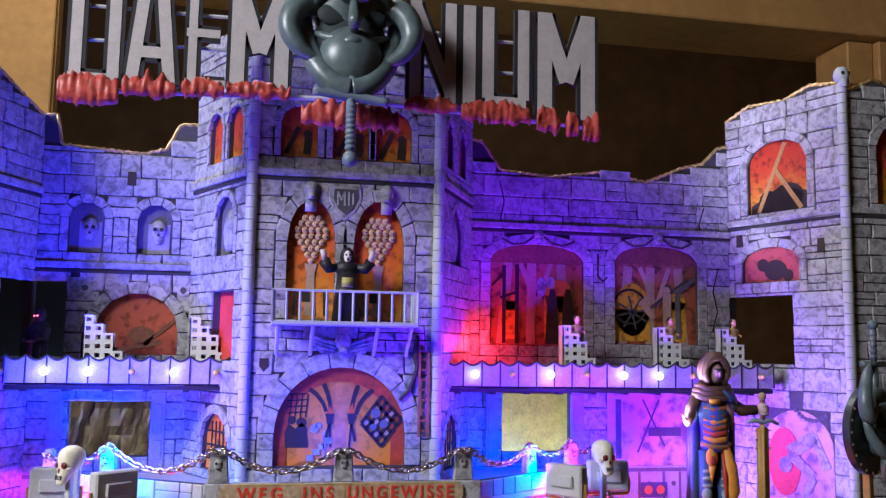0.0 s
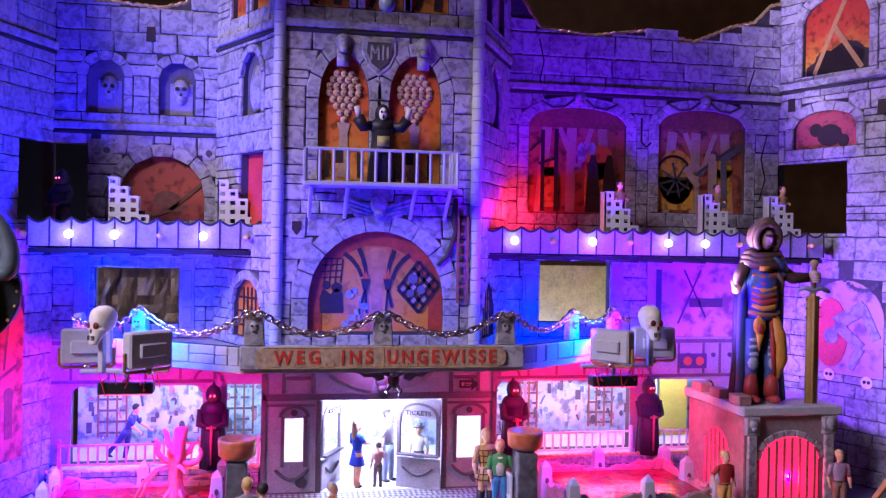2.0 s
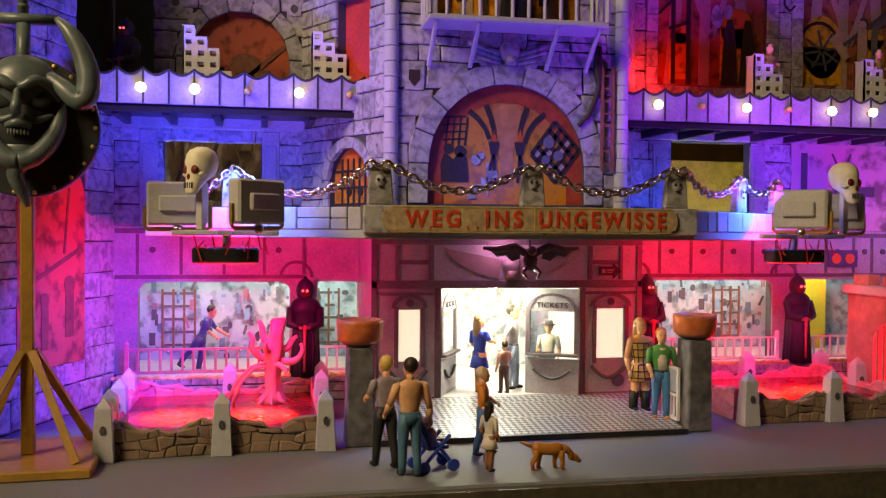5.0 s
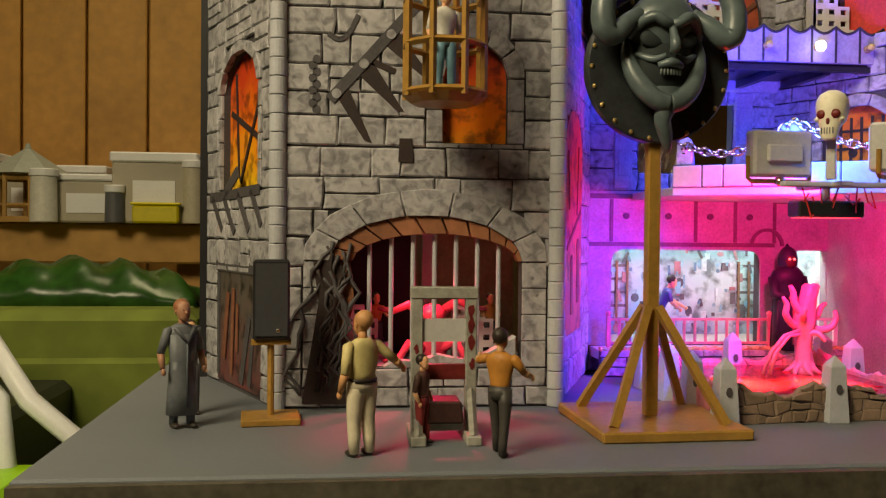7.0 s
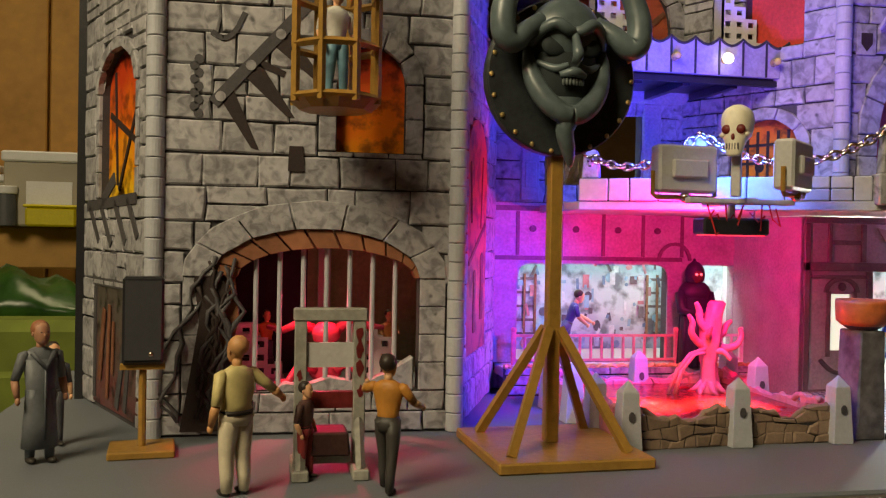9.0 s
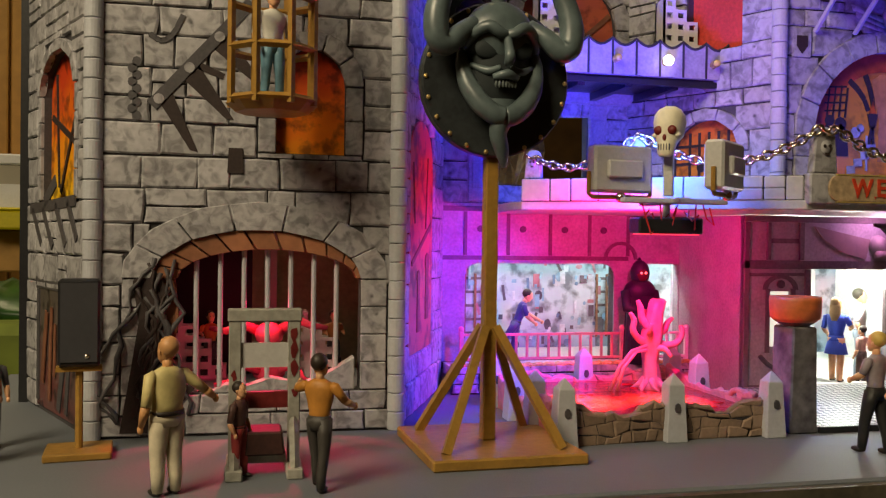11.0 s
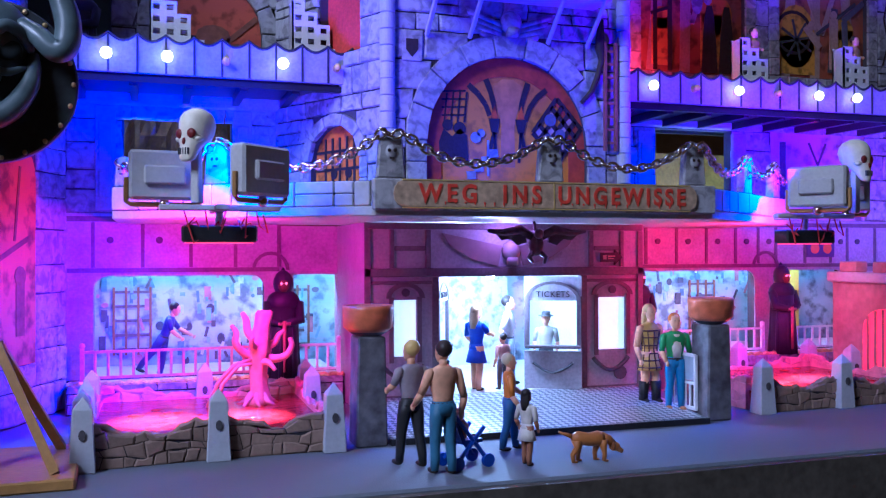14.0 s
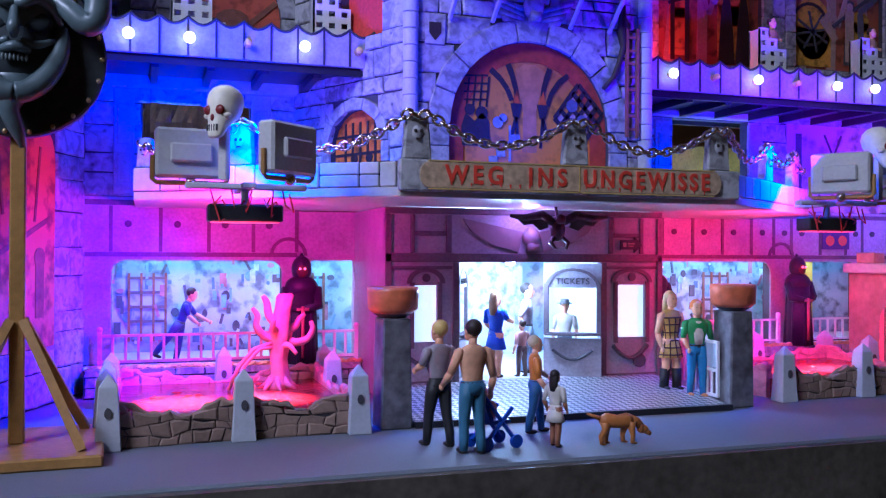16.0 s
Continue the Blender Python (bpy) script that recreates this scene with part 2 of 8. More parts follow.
def tube(bm, pts, r, n=6):
    """A bar that follows points, r a number or one for each point."""
    pts = [Vector(p) for p in pts]
    rings, q, old_d = [], None, None
    for i, p in enumerate(pts):
        d = (pts[min(i + 1, len(pts) - 1)] - pts[max(i - 1, 0)]).normalized()
        q = d.to_track_quat("Z", "Y") if q is None else old_d.rotation_difference(d) @ q
        old_d = d
        rr = r[i] if isinstance(r, (list, tuple)) else r
        rings.append([bm.verts.new(p + q @ Vector((rr * math.cos(k * math.tau / n), rr * math.sin(k * math.tau / n), 0))) for k in range(n)])
    for a, b in zip(rings, rings[1:]):
        for k in range(n):
            bm.faces.new((a[k], a[(k + 1) % n], b[(k + 1) % n], b[k]))
    bm.faces.new(rings[0][::-1])
    bm.faces.new(rings[-1])


def sweep(bm, pts, r, n=10):
    """A smooth bar through points, rounded between them, with one radius for each."""
    q = [Vector((*p, k)) for p, k in zip(pts, r)]
    q = [q[0] * 2 - q[1]] + q + [q[-1] * 2 - q[-2]]
    out = []
    for a, b, c, d in zip(q, q[1:], q[2:], q[3:]):
        for e in range(5):
            u = e / 5
            out.append(((b * 2) + (c - a) * u + (a * 2 - b * 5 + c * 4 - d) * u * u + (b * 3 - a - c * 3 + d) * u ** 3) / 2)
    out.append(q[-2])
    tube(bm, [v[:3] for v in out], [max(0.1, v[3]) for v in out], n)


def barrel(bm, levels, n=12):
    """A closed oval body: levels of height, half width, half depth, and the centre's x and y."""
    rings = [[bm.verts.new((cx + rx * math.cos(k * math.tau / n), cy + ry * math.sin(k * math.tau / n), z)) for k in range(n)] for z, rx, ry, cx, cy in levels]
    for a, b in zip(rings, rings[1:]):
        for k in range(n):
            bm.faces.new((a[k], a[(k + 1) % n], b[(k + 1) % n], b[k]))
    bm.faces.new(rings[0][::-1])
    bm.faces.new(rings[-1])


def prism(bm, outline, y0, y1):
    """An outline in x and z, pulled through y."""
    a = [bm.verts.new((x, y0, z)) for x, z in outline]
    b = [bm.verts.new((x, y1, z)) for x, z in outline]
    bm.faces.new(a)
    bm.faces.new(b[::-1])
    n = len(a)
    for k in range(n):
        bm.faces.new((a[k], b[k], b[(k + 1) % n], a[(k + 1) % n]))


def ground_plate(bm, outline, z0, z1):
    """An outline in x and y, pulled through z."""
    a = [bm.verts.new((x, y, z0)) for x, y in outline]
    b = [bm.verts.new((x, y, z1)) for x, y in outline]
    bm.faces.new(a[::-1])
    bm.faces.new(b)
    n = len(a)
    for k in range(n):
        bm.faces.new((a[k], a[(k + 1) % n], b[(k + 1) % n], b[k]))


def part(name, bm, mat, parent=None, label="", smooth=False, bevel=0.0):
    """Links a bmesh as one mesh object, under a thing or a part."""
    if bevel:
        bmesh.ops.bevel(bm, geom=bm.edges[:], offset=bevel, segments=1, affect="EDGES", clamp_overlap=True)
    bmesh.ops.recalc_face_normals(bm, faces=bm.faces[:])
    bmesh.ops.scale(bm, vec=(MM, MM, MM), verts=bm.verts[:])
    me = bpy.data.meshes.new(name)
    bm.to_mesh(me)
    bm.free()
    for mm in mat if isinstance(mat, (list, tuple)) else (mat,):
        me.materials.append(mm)
    if smooth:
        for p in me.polygons:
            p.use_smooth = True
    ob = new(name, me)
    if parent:
        ob.parent = parent
    if label:
        ob["label"] = label
    return ob


def at(x, y, z, rz=0.0, rx=0.0, ry=0.0):
    return pose(x * MM, y * MM, z * MM, rx, ry, rz)


def thing(name, label, category, x=0.0, y=0.0, z=0.0, rz=0.0, group="", kind=""):
    ob = new(name)
    ob.empty_display_size = 0.002
    ob.matrix_world = at(x, y, z, rz)
    return tagged(ob, label, category, group, kind)


def setting(ob, label, category):
    return tagged(ob, label, category, kind="structure")


def arch_top(h, u):
    c, w = (h["u0"] + h["u1"]) / 2, (h["u1"] - h["u0"]) / 2
    k = max(0.0, 1 - ((u - c) / w) ** 2)
    return h["z1"] + h.get("rise", 0) * math.sqrt(k)


def hole(u0, u1, z0, z1, rise=0.0, ring=0.0):
    return dict(u0=u0, u1=u1, z0=z0, z1=z1, rise=rise, ring=ring)


def wall(name, a, b, z0, top, thick, holes, mat, label):
    """A wall from a to b (seen with a on the left), with openings that go through it, and a flat or broken top."""
    a, b = Vector(a), Vector(b)
    length = (b - a).length
    top_at = top if callable(top) else (lambda u: top)
    cuts = {0.0, length}
    if callable(top):
        cuts |= {length * k / 40 for k in range(41)}
    for h in holes:
        n = 12 if h["rise"] else 1
        cuts |= {h["u0"] + (h["u1"] - h["u0"]) * (1 - math.cos(math.pi * k / n)) / 2 for k in range(n + 1)}
    cuts = sorted(c for c in cuts if -1e-6 <= c <= length + 1e-6)
    bm = bmesh.new()
    for u0, u1 in zip(cuts, cuts[1:]):
        if u1 - u0 < 1e-4:
            continue
        mid = (u0 + u1) / 2
        gaps = sorted((h for h in holes if h["u0"] < mid < h["u1"]), key=lambda h: h["z0"])
        low = (z0, z0)
        for h in gaps:
            if h["z0"] > max(low) + 1e-3:
                prism(bm, [(u0, low[0]), (u1, low[1]), (u1, h["z0"]), (u0, h["z0"])], 0, thick)
            low = (arch_top(h, u0), arch_top(h, u1))
        prism(bm, [(u0, low[0]), (u1, low[1]), (u1, top_at(u1)), (u0, top_at(u0))], 0, thick)
    bmesh.ops.remove_doubles(bm, verts=bm.verts[:], dist=1e-3)
    ob = part(name, bm, mat)
    ang = math.degrees(math.atan2(b.y - a.y, b.x - a.x))
    ob.matrix_world = at(a.x, a.y, 0, ang)
    return setting(ob, label, "wall"), length, top_at

# ---- the large structure ----
bm = bmesh.new()
block(bm, -168, 300, 205, 330, -14, 0)
board = setting(part("ground", bm, BOARD, bevel=0.4), "grey painted base board under the whole model", "base board")
bm = bmesh.new()
block(bm, -168, 300, 203.5, 205, -14, -0.6)
setting(part("trim", bm, EDGE), "black front edge strip of the base board", "edge strip")


def jag(points):
    def top(u):
        for (u0, z0), (u1, z1) in zip(points, points[1:]):
            if u0 <= u <= u1:
                return z0 + (z1 - z0) * (u - u0) / max(1e-6, u1 - u0)
        return points[-1][1]
    return top


WALLS = []


def stone_wall(name, a, b, z0, top, thick, holes, label):
    w, length, top_at = wall(name, a, b, z0, top, thick, holes, MORTAR, label)
    WALLS.append((w, length, z0, top_at, holes))
    return w


LT_A, LT_B, LT_C, LT_D = (-155, 290), (-137, 251), (-84.5, 251), (-67, 293)
gate = hole(9.5, 45.8, 7.5, 27.5, 8.6, 4.8)
lt_top = jag([(0, 168), (10, 165), (20, 170), (30, 163), (42, 166), (52.5, 161)])
w_lt_front = stone_wall("wall_tower_west_front", LT_B, LT_C, 0, lt_top, 3, [gate, hole(30.5, 42.7, 49.8, 62, 6.5, 3.2)], "grey stone front of the round-cornered gate tower")
w_lt_left = stone_wall("wall_tower_west_side", LT_A, LT_B, 0, 168, 3, [hole(10.5, 33.5, 41.5, 62, 7.5, 2)], "grey stone side of the gate tower")
w_lt_right = stone_wall("wall_tower_west_flank", LT_C, LT_D, 0, jag([(0, 161), (12, 166), (25, 160), (46, 152)]), 3, [hole(30, 45, 78, 101)], "grey stone flank of the gate tower")

left_top = jag([(0, 153), (4, 153), (5.5, 143.5), (30, 142), (37, 144), (41, 152.3), (47, 152.4)])
w_left = stone_wall("wall_wing_west", (-67, 293), (-20, 293), 0, left_top, 3,
                    [hole(6, 43.5, 6.5, 29.4), hole(12.4, 36, 48, 67.5), hole(0.1, 9.5, 78, 101), hole(9, 19.5, 110.5, 121, 5, 2.5), hole(29.5, 40, 110.5, 121, 5, 2.5), hole(18.5, 43, 79, 86, 12, 3.5)],
                    "violet-lit ruined stone wing wall with skull niches")
right_top = jag([(0, 154), (6, 153), (12.5, 143.5), (30, 142), (50, 145), (66, 142), (80, 148), (88, 150), (94, 156), (98, 157)])
w_right = stone_wall("wall_wing_east", (68, 293), (166, 293), 0, right_top, 3,
                     [hole(0.1, 45.5, 7, 29.4), hole(52, 76, 7, 29.4), hole(13.7, 37.7, 48.5, 68.4), hole(9.2, 42.5, 84, 113, 5.5, 3.6), hole(54, 85.3, 85, 114, 5.5, 3.6)],
                     "violet-lit ruined stone wing wall with two painted arches")

ct_top = 178
w_ct = stone_wall("wall_centre_tower", (-2.4, 258), (51.6, 258), 43, ct_top, 3,
                  [hole(8.4, 45.4, 49, 58, 18.5, 4.6), hole(10.4, 24, 90, 112, 12.5, 3.4), hole(29.4, 44, 90, 112, 12.8, 3.4),
                   hole(7.5, 18, 137, 147, 5, 2), hole(22.5, 33, 137, 147, 5, 2), hole(35.2, 45.7, 137, 147, 5, 2)], "tall grey stone centre tower with painted arches")
w_ctl = stone_wall("wall_centre_tower_west", (-20.5, 293), (-2.4, 258), 43, ct_top, 3, [hole(17, 31, 78, 98), hole(17.4, 29.4, 109, 120, 6.5, 2), hole(10, 19.2, 138, 149, 4.5, 1.4), hole(23, 33, 138, 149, 4.5, 1.4), hole(13.5, 31, 46, 55, 7.5, 2.5)], "angled stone side of the centre tower")
w_ctr = stone_wall("wall_centre_tower_east", (51.6, 258), (70, 293), 43, ct_top, 3, [hole(13.6, 27, 109, 120, 6.5, 2), hole(7.5, 15.6, 138, 149, 4.5, 1.4), hole(22, 32, 138, 149, 4.5, 1.4), hole(9, 25, 46, 55, 7.5, 2.5)], "angled stone side of the centre tower")

w_rtl = stone_wall("wall_tower_east_flank", (166, 294), (183, 251), 0, jag([(0, 166), (10, 170), (25, 169), (35, 172), (46, 170)]), 3, [hole(9.5, 33.2, 131, 148.5, 7.5, 3), hole(6.5, 29.5, 107, 114, 5, 3), hole(1, 26.5, 79, 102)], "pale stone flank of the ruined tower")
w_rt = stone_wall("wall_tower_east_front", (183, 251), (237, 251), 0, jag([(0, 166), (12, 172), (30, 168), (54, 171)]), 3, [hole(12, 40, 131, 150, 9, 3), hole(12, 42, 8, 28, 8, 4)], "grey stone front of the ruined tower")

for nm, a, b, hs in (("wall_wing_west_low", (-20, 293), (-6, 293), [hole(3.5, 13.9, 6.5, 29.4)]), ("wall_wing_east_low", (60.5, 293), (68, 293), [hole(0.1, 7.4, 7, 29.4)])):
    wall(nm, a, b, 0, 41, 3, hs, CARD, "printed card wall beside the ticket hall")
# printed card panels below the deck
for nm, a, b, hs in (("panel_west", (-67, 292.5), (-20, 292.5), [hole(6, 43.5, 5, 29.4)]), ("panel_east", (68, 292.5), (166, 292.5), [hole(0.1, 45.5, 5, 29.4), hole(52, 76, 5, 29.4)])):
    wall(nm, a, b, 6.4, 43.5, 0.5, hs, CARD, "pale printed metal-look panels with dark bands")

stone_wall("wall_porch_west", (-66, 284), (-6.3, 284), 0, 6.15, 1, [], "low stone plinth under the ride railing")
stone_wall("wall_porch_east", (61, 284), (166, 284), 0, 6.55, 1, [], "low stone plinth under the ride railing")

# entrance building under the deck
ent, _, _ = wall("wall_entrance", (-6, 264), (60.5, 264), 0, 41, 1.2, [hole(16.5, 50.5, 3.6, 29.3), hole(6.4, 11.5, 12.3, 24.4), hole(55, 62, 12.2, 24.2)], CARD, "printed timber-framed ticket hall front")
for nm, a, b in (("wall_entrance_west", (-6, 293), (-6, 264)), ("wall_entrance_east", (60.5, 264), (60.5, 293))):
    wall(nm, a, b, 0, 41, 1.2, [], CARD, "printed side wall of the ticket hall")
bm = bmesh.new()
prism_pts = [(235, 0.0), (235, 1.0), (263.9, 3.6), (263.9, 0.0)]
a = [bm.verts.new((-7.7, y, z)) for y, z in prism_pts]
b = [bm.verts.new((58.2, y, z)) for y, z in prism_pts]
bm.faces.new(a)
bm.faces.new(b[::-1])
for k in range(4):
    bm.faces.new((a[k], b[k], b[(k + 1) % 4], a[(k + 1) % 4]))
step = bmesh.new()
block(step, -7.9, 58.4, 234.2, 234.9, 0, 1.15)
setting(part("trim_ramp", step, BLACK), "thin black edge of the steel ramp", "edge strip")
ramp = setting(part("pavement_ramp", bm, PLATE), "bright steel checker-plate entrance ramp", "ramp")
bm = bmesh.new()
block(bm, -4.8, 59.3, 265.2, 320, 0, 3.6)
setting(part("floor_entrance", bm, WHITEP), "white floor of the ticket hall", "floor")
bm = bmesh.new()
block(bm, -64, 164, 318, 320, 0, 41)
setting(part("wall_ride_back", bm, picture("ride_mural", (0.14, 0.25, 0.36), (0.18, 0.28, 0.4), (0.5, 0.58, 0.64), 4, 32, 0.35, 0.15)), "pale painted scenery wall of the ride", "wall")
bm = bmesh.new()
block(bm, -66, -6.2, 285.1, 318, 4, 6.2)
block(bm, 60.8, 166, 285.1, 318, 4, 6.6)
setting(part("floor_ride", bm, PLASTIC), "raised ride floor behind the railings", "floor")

# added black sheets in place of the darkness behind the upper openings
for nm, x0, x1 in (("wall_ride_upper_west", -90, -18), ("wall_ride_upper_east", 60, 168)):
    bm = bmesh.new()
    block(bm, x0, x1, 312, 313.5, 70, 106)
    setting(part(nm, bm, BLACK), "black backing of the upper ride track", "wall")

# deck over the entrance
DECK = [(-56, 266), (-11, 235), (59.5, 235), (104, 266), (104, 292.8), (-56, 292.8)]
bm = bmesh.new()
ground_plate(bm, DECK, 41.2, 43)
deck = setting(part("balcony_deck", bm, PLASTIC, bevel=0.2), "grey balcony deck over the entrance", "deck")
# ledges of the upper track
for nm, x0, x1 in (("ledge_west", -68, -7), ("ledge_east", 57, 168)):
    bm = bmesh.new()
    block(bm, x0, x1, 271, 292.8, 70.5, 72)
    ledge = setting(part(nm, bm, BLACK), "dark ledge of the upper ride track", "ledge")
    for k in range(int((x1 - x0) / 11)):
        bm = bmesh.new()
        block(bm, x0 + 4 + 11 * k, x0 + 5.6 + 11 * k, 271.2, 292.6, 68.6, 70.4)
        part("joist", bm, BLACK, ledge)
    bm = bmesh.new()
    block(bm, x0, x1, 270.2, 271.6, 69.2, 70.4)
    part("front_strip", bm, BLACK, ledge)
    bm = bmesh.new()
    n = round((x1 - x0) / 5.8)
    step = (x1 - x0) / n
    pts = [(x0, 71), (x1, 71)]
    for k in range(n * 6, -1, -1):
        pts.append((x0 + step * k / 6, 77.2 + 1.5 * (1 - abs(math.sin(math.pi * k / 6)))))
    prism(bm, pts, 269.6, 271)
    fascia = setting(part("trim_" + nm, bm, CARD), "scalloped stone-printed fascia of the ledge", "fascia")
    for k in range(n + 1):
        bm = bmesh.new()
        block(bm, x0 + step * k - 0.22, x0 + step * k + 0.22, 269.4, 269.7, 71, 78.4)
        part("joint", bm, JOINT, fascia)
    bm = bmesh.new()
    tube(bm, [(x, 269.7, z + 0.15) for x, z in pts[2:]], 0.32, 5)
    part("edge_line", bm, JOINT, fascia)
    bm = bmesh.new()
    block(bm, x0 + 0.5, x1 - 0.5, 273, 292.5, 72.1, 77.2)
    setting(part("track_bed_" + nm, bm, BLACK), "dark bed of the upper ride track", "track bed")

# the room
bm = bmesh.new()
block(bm, -1500, 1500, -900, 1500, -762, -750)
setting(part("floor_room", bm, GRIME), "dark floor of the hobby room", "floor")
bm = bmesh.new()
block(bm, -1500, 1500, -900, 1500, 1300, 1320)
setting(part("ceiling", bm, PINE), "pine board ceiling of the hobby room", "ceiling")
for nm, q in (("wall_room_west", (-1520, -1500, -900, 1500)), ("wall_room_east", (1500, 1520, -900, 1500)), ("wall_room_south", (-1500, 1500, -920, -900))):
    bm = bmesh.new()
    block(bm, *q, -750, 1300)
    setting(part(nm, bm, PINE), "pine boarded room wall", "wall")
bm = bmesh.new()
block(bm, -1500, 1500, 1500, 1520, -750, 1300)
# the far end's dimness is put into the plank colour
setting(part("wall_room_north", bm, material("dark_stained_planks", (0.16, 0.085, 0.03), 0.7, vary=0.4, grain=0.03, stain=0.01)), "plank wall at the back of the room, darkened to look unlit", "wall")
bm = bmesh.new()
block(bm, -900, -175, 790, 805, -750, 420)
setting(part("wall_shelf_back", bm, PINE), "pine plank partition behind the shelf", "wall")

bm = bmesh.new()
block(bm, -157, -155.2, 289.5, 292, 0, 168)
setting(part("trim_tower", bm, BLACK), "black edging strip at the gate tower corner", "trim")

# ---- paintings in the arches ----
FIRE = picture("fire_painting", (0.75, 0.3, 0.02), (0.45, 0.03, 0.01), (0.62, 0.12, 0.015), 46, 78, 0.3, 0.22)
FIRE_TALL = picture("fire_painting_tall", (0.8, 0.38, 0.04), (0.5, 0.05, 0.02), (0.65, 0.14, 0.02), 88, 126, 0.4, 0.2)
EMBER = picture("ember_painting", (0.7, 0.35, 0.03), (0.4, 0.02, 0.015), (0.55, 0.07, 0.02), 134, 156, 0.45, 0.25)
DUSK = picture("dusk_painting", (0.3, 0.07, 0.03), (0.3, 0.12, 0.1), (0.45, 0.12, 0.05), 80, 120, 0.35, 0.16)
ROSE = picture("rose_painting", (0.2, 0.03, 0.03), (0.5, 0.1, 0.09), (0.55, 0.12, 0.06), 78, 100, 0.45, 0.2)
BLOOD = picture("blood_mural", (0.4, 0.12, 0.1), (0.55, 0.07, 0.05), (0.6, 0.12, 0.07), 10, 60, 0.35, 0.14)
MAUVE = picture("mauve_mural", (0.45, 0.25, 0.32), (0.5, 0.3, 0.35), (0.5, 0.32, 0.36), 30, 72, 0.35, 0.13)
# recess shadow put into the colour; also the dark cannon and heads
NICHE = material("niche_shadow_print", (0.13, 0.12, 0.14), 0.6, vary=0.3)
INK = material("dark_print", (0.035, 0.022, 0.02), 0.6, vary=0.4)
RUST = material("rusty_brown_print", (0.22, 0.085, 0.05), 0.6, vary=0.4, grain=0.8)
IRON = material("iron_print", (0.075, 0.07, 0.075), 0.55, vary=0.3)
PALE = material("pale_print", (0.45, 0.3, 0.22), 0.5, vary=0.3)


def arch_outline(h, grow=0.0, n=14):
    c, w = (h["u0"] + h["u1"]) / 2, (h["u1"] - h["u0"]) / 2 + grow
    pts = [(c - w, h["z0"] - grow), (c + w, h["z0"] - grow)]
    if h["rise"]:
        pts += [(c + w * math.cos(math.pi * k / n), h["z1"] + (h["rise"] + grow) * math.sin(math.pi * k / n)) for k in range(n + 1)]
    else:
        pts += [(c + w, h["z1"] + grow), (c - w, h["z1"] + grow)]
    return pts


def painting(w, h, mat, label="", depth=1.4):
    bm = bmesh.new()
    prism(bm, arch_outline(h, 0.6), depth, depth + 0.5)
    return part("painting", bm, mat, w, label)


def flat(w, name, shapes, mat, y=1.1, thick=0.25, label=""):
    """Printed shapes in one layer, each an outline."""
    bm = bmesh.new()
    for s in shapes:
        prism(bm, s, y, y + thick)
    return part(name, bm, mat, w, label)


def bar2(a, b, w):
    """The outline of a plank from a to b."""
    d = Vector(b) - Vector(a)
    n = Vector((-d.y, d.x)).normalized() * w / 2
    return [tuple(Vector(a) - n), tuple(Vector(b) - n), tuple(Vector(b) + n), tuple(Vector(a) + n)]


def disc2(c, r, n=12, sz=1.0):
    return [(c[0] + r * math.cos(math.tau * k / n), c[1] + r * sz * math.sin(math.tau * k / n)) for k in range(n)]


def skull_relief(bm, x, y, z, r):
    """A small skull that looks towards -y."""
    ball(bm, (x, y, z), r, 1, 0.9, 1.05, 10)
    block(bm, x - 0.5 * r, x + 0.5 * r, y - 0.8 * r, y, z - 1.35 * r, z - 0.6 * r)


H = {w.name: hs for w, _, _, _, hs in WALLS}
FIRE_BRIGHT = picture("bright_fire_painting", (0.95, 0.55, 0.04), (0.6, 0.05, 0.015), (0.9, 0.2, 0.02), 44, 64, 0.35, 0.18)
painting(w_lt_front, H["wall_tower_west_front"][1], FIRE_BRIGHT, "painting of a red sky with flames")
painting(w_lt_left, H["wall_tower_west_side"][0], FIRE_BRIGHT, "orange painted window with ropes and planks")
flat(w_lt_left, "painted_beams", [bar2((12, 58), (33, 50), 1.2), bar2((18, 43), (30, 60), 1.0), bar2((15, 66), (17, 44), 0.7)], INK)
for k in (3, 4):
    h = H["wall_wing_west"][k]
    painting(w_left, h, NICHE, "niche backed with a shadow colour")
    c = (h["u0"] + h["u1"]) / 2
    bm = bmesh.new()
    prism(bm, [(c - 2.2, 110.6), (c + 4.4, 110.6), (c + 4.4, 120), (c - 2.2, 120)], 1.0, 1.3)
    part("niche_slab", bm, CARD, w_left)
    bm = bmesh.new()
    ball(bm, (c + 1, 0.8, 118.5), 2.6, 1, 0.5, 1.1)
    ball(bm, (c + 1, 0.7, 115.2), 1.5, 1, 0.5, 1.2)
    part("skull_relief", bm, STONE, w_left, "carved horned skull", True)
    flat(w_left, "skull_eye", [disc2((c, 118.2), 0.65), disc2((c + 2, 118.2), 0.65), disc2((c + 1, 116.4), 0.4)], INK, -0.75, 0.3)
painting(w_left, H["wall_wing_west"][5], ROSE, "dark red painting of a sunset and bones")
flat(w_left, "painted_bones", [disc2((32, 85), 4, sz=0.7), bar2((33, 82), (42, 90), 1.2), bar2((24, 80), (38, 83), 1.6)], RUST)
h1, h2 = H["wall_wing_east"][3:5]
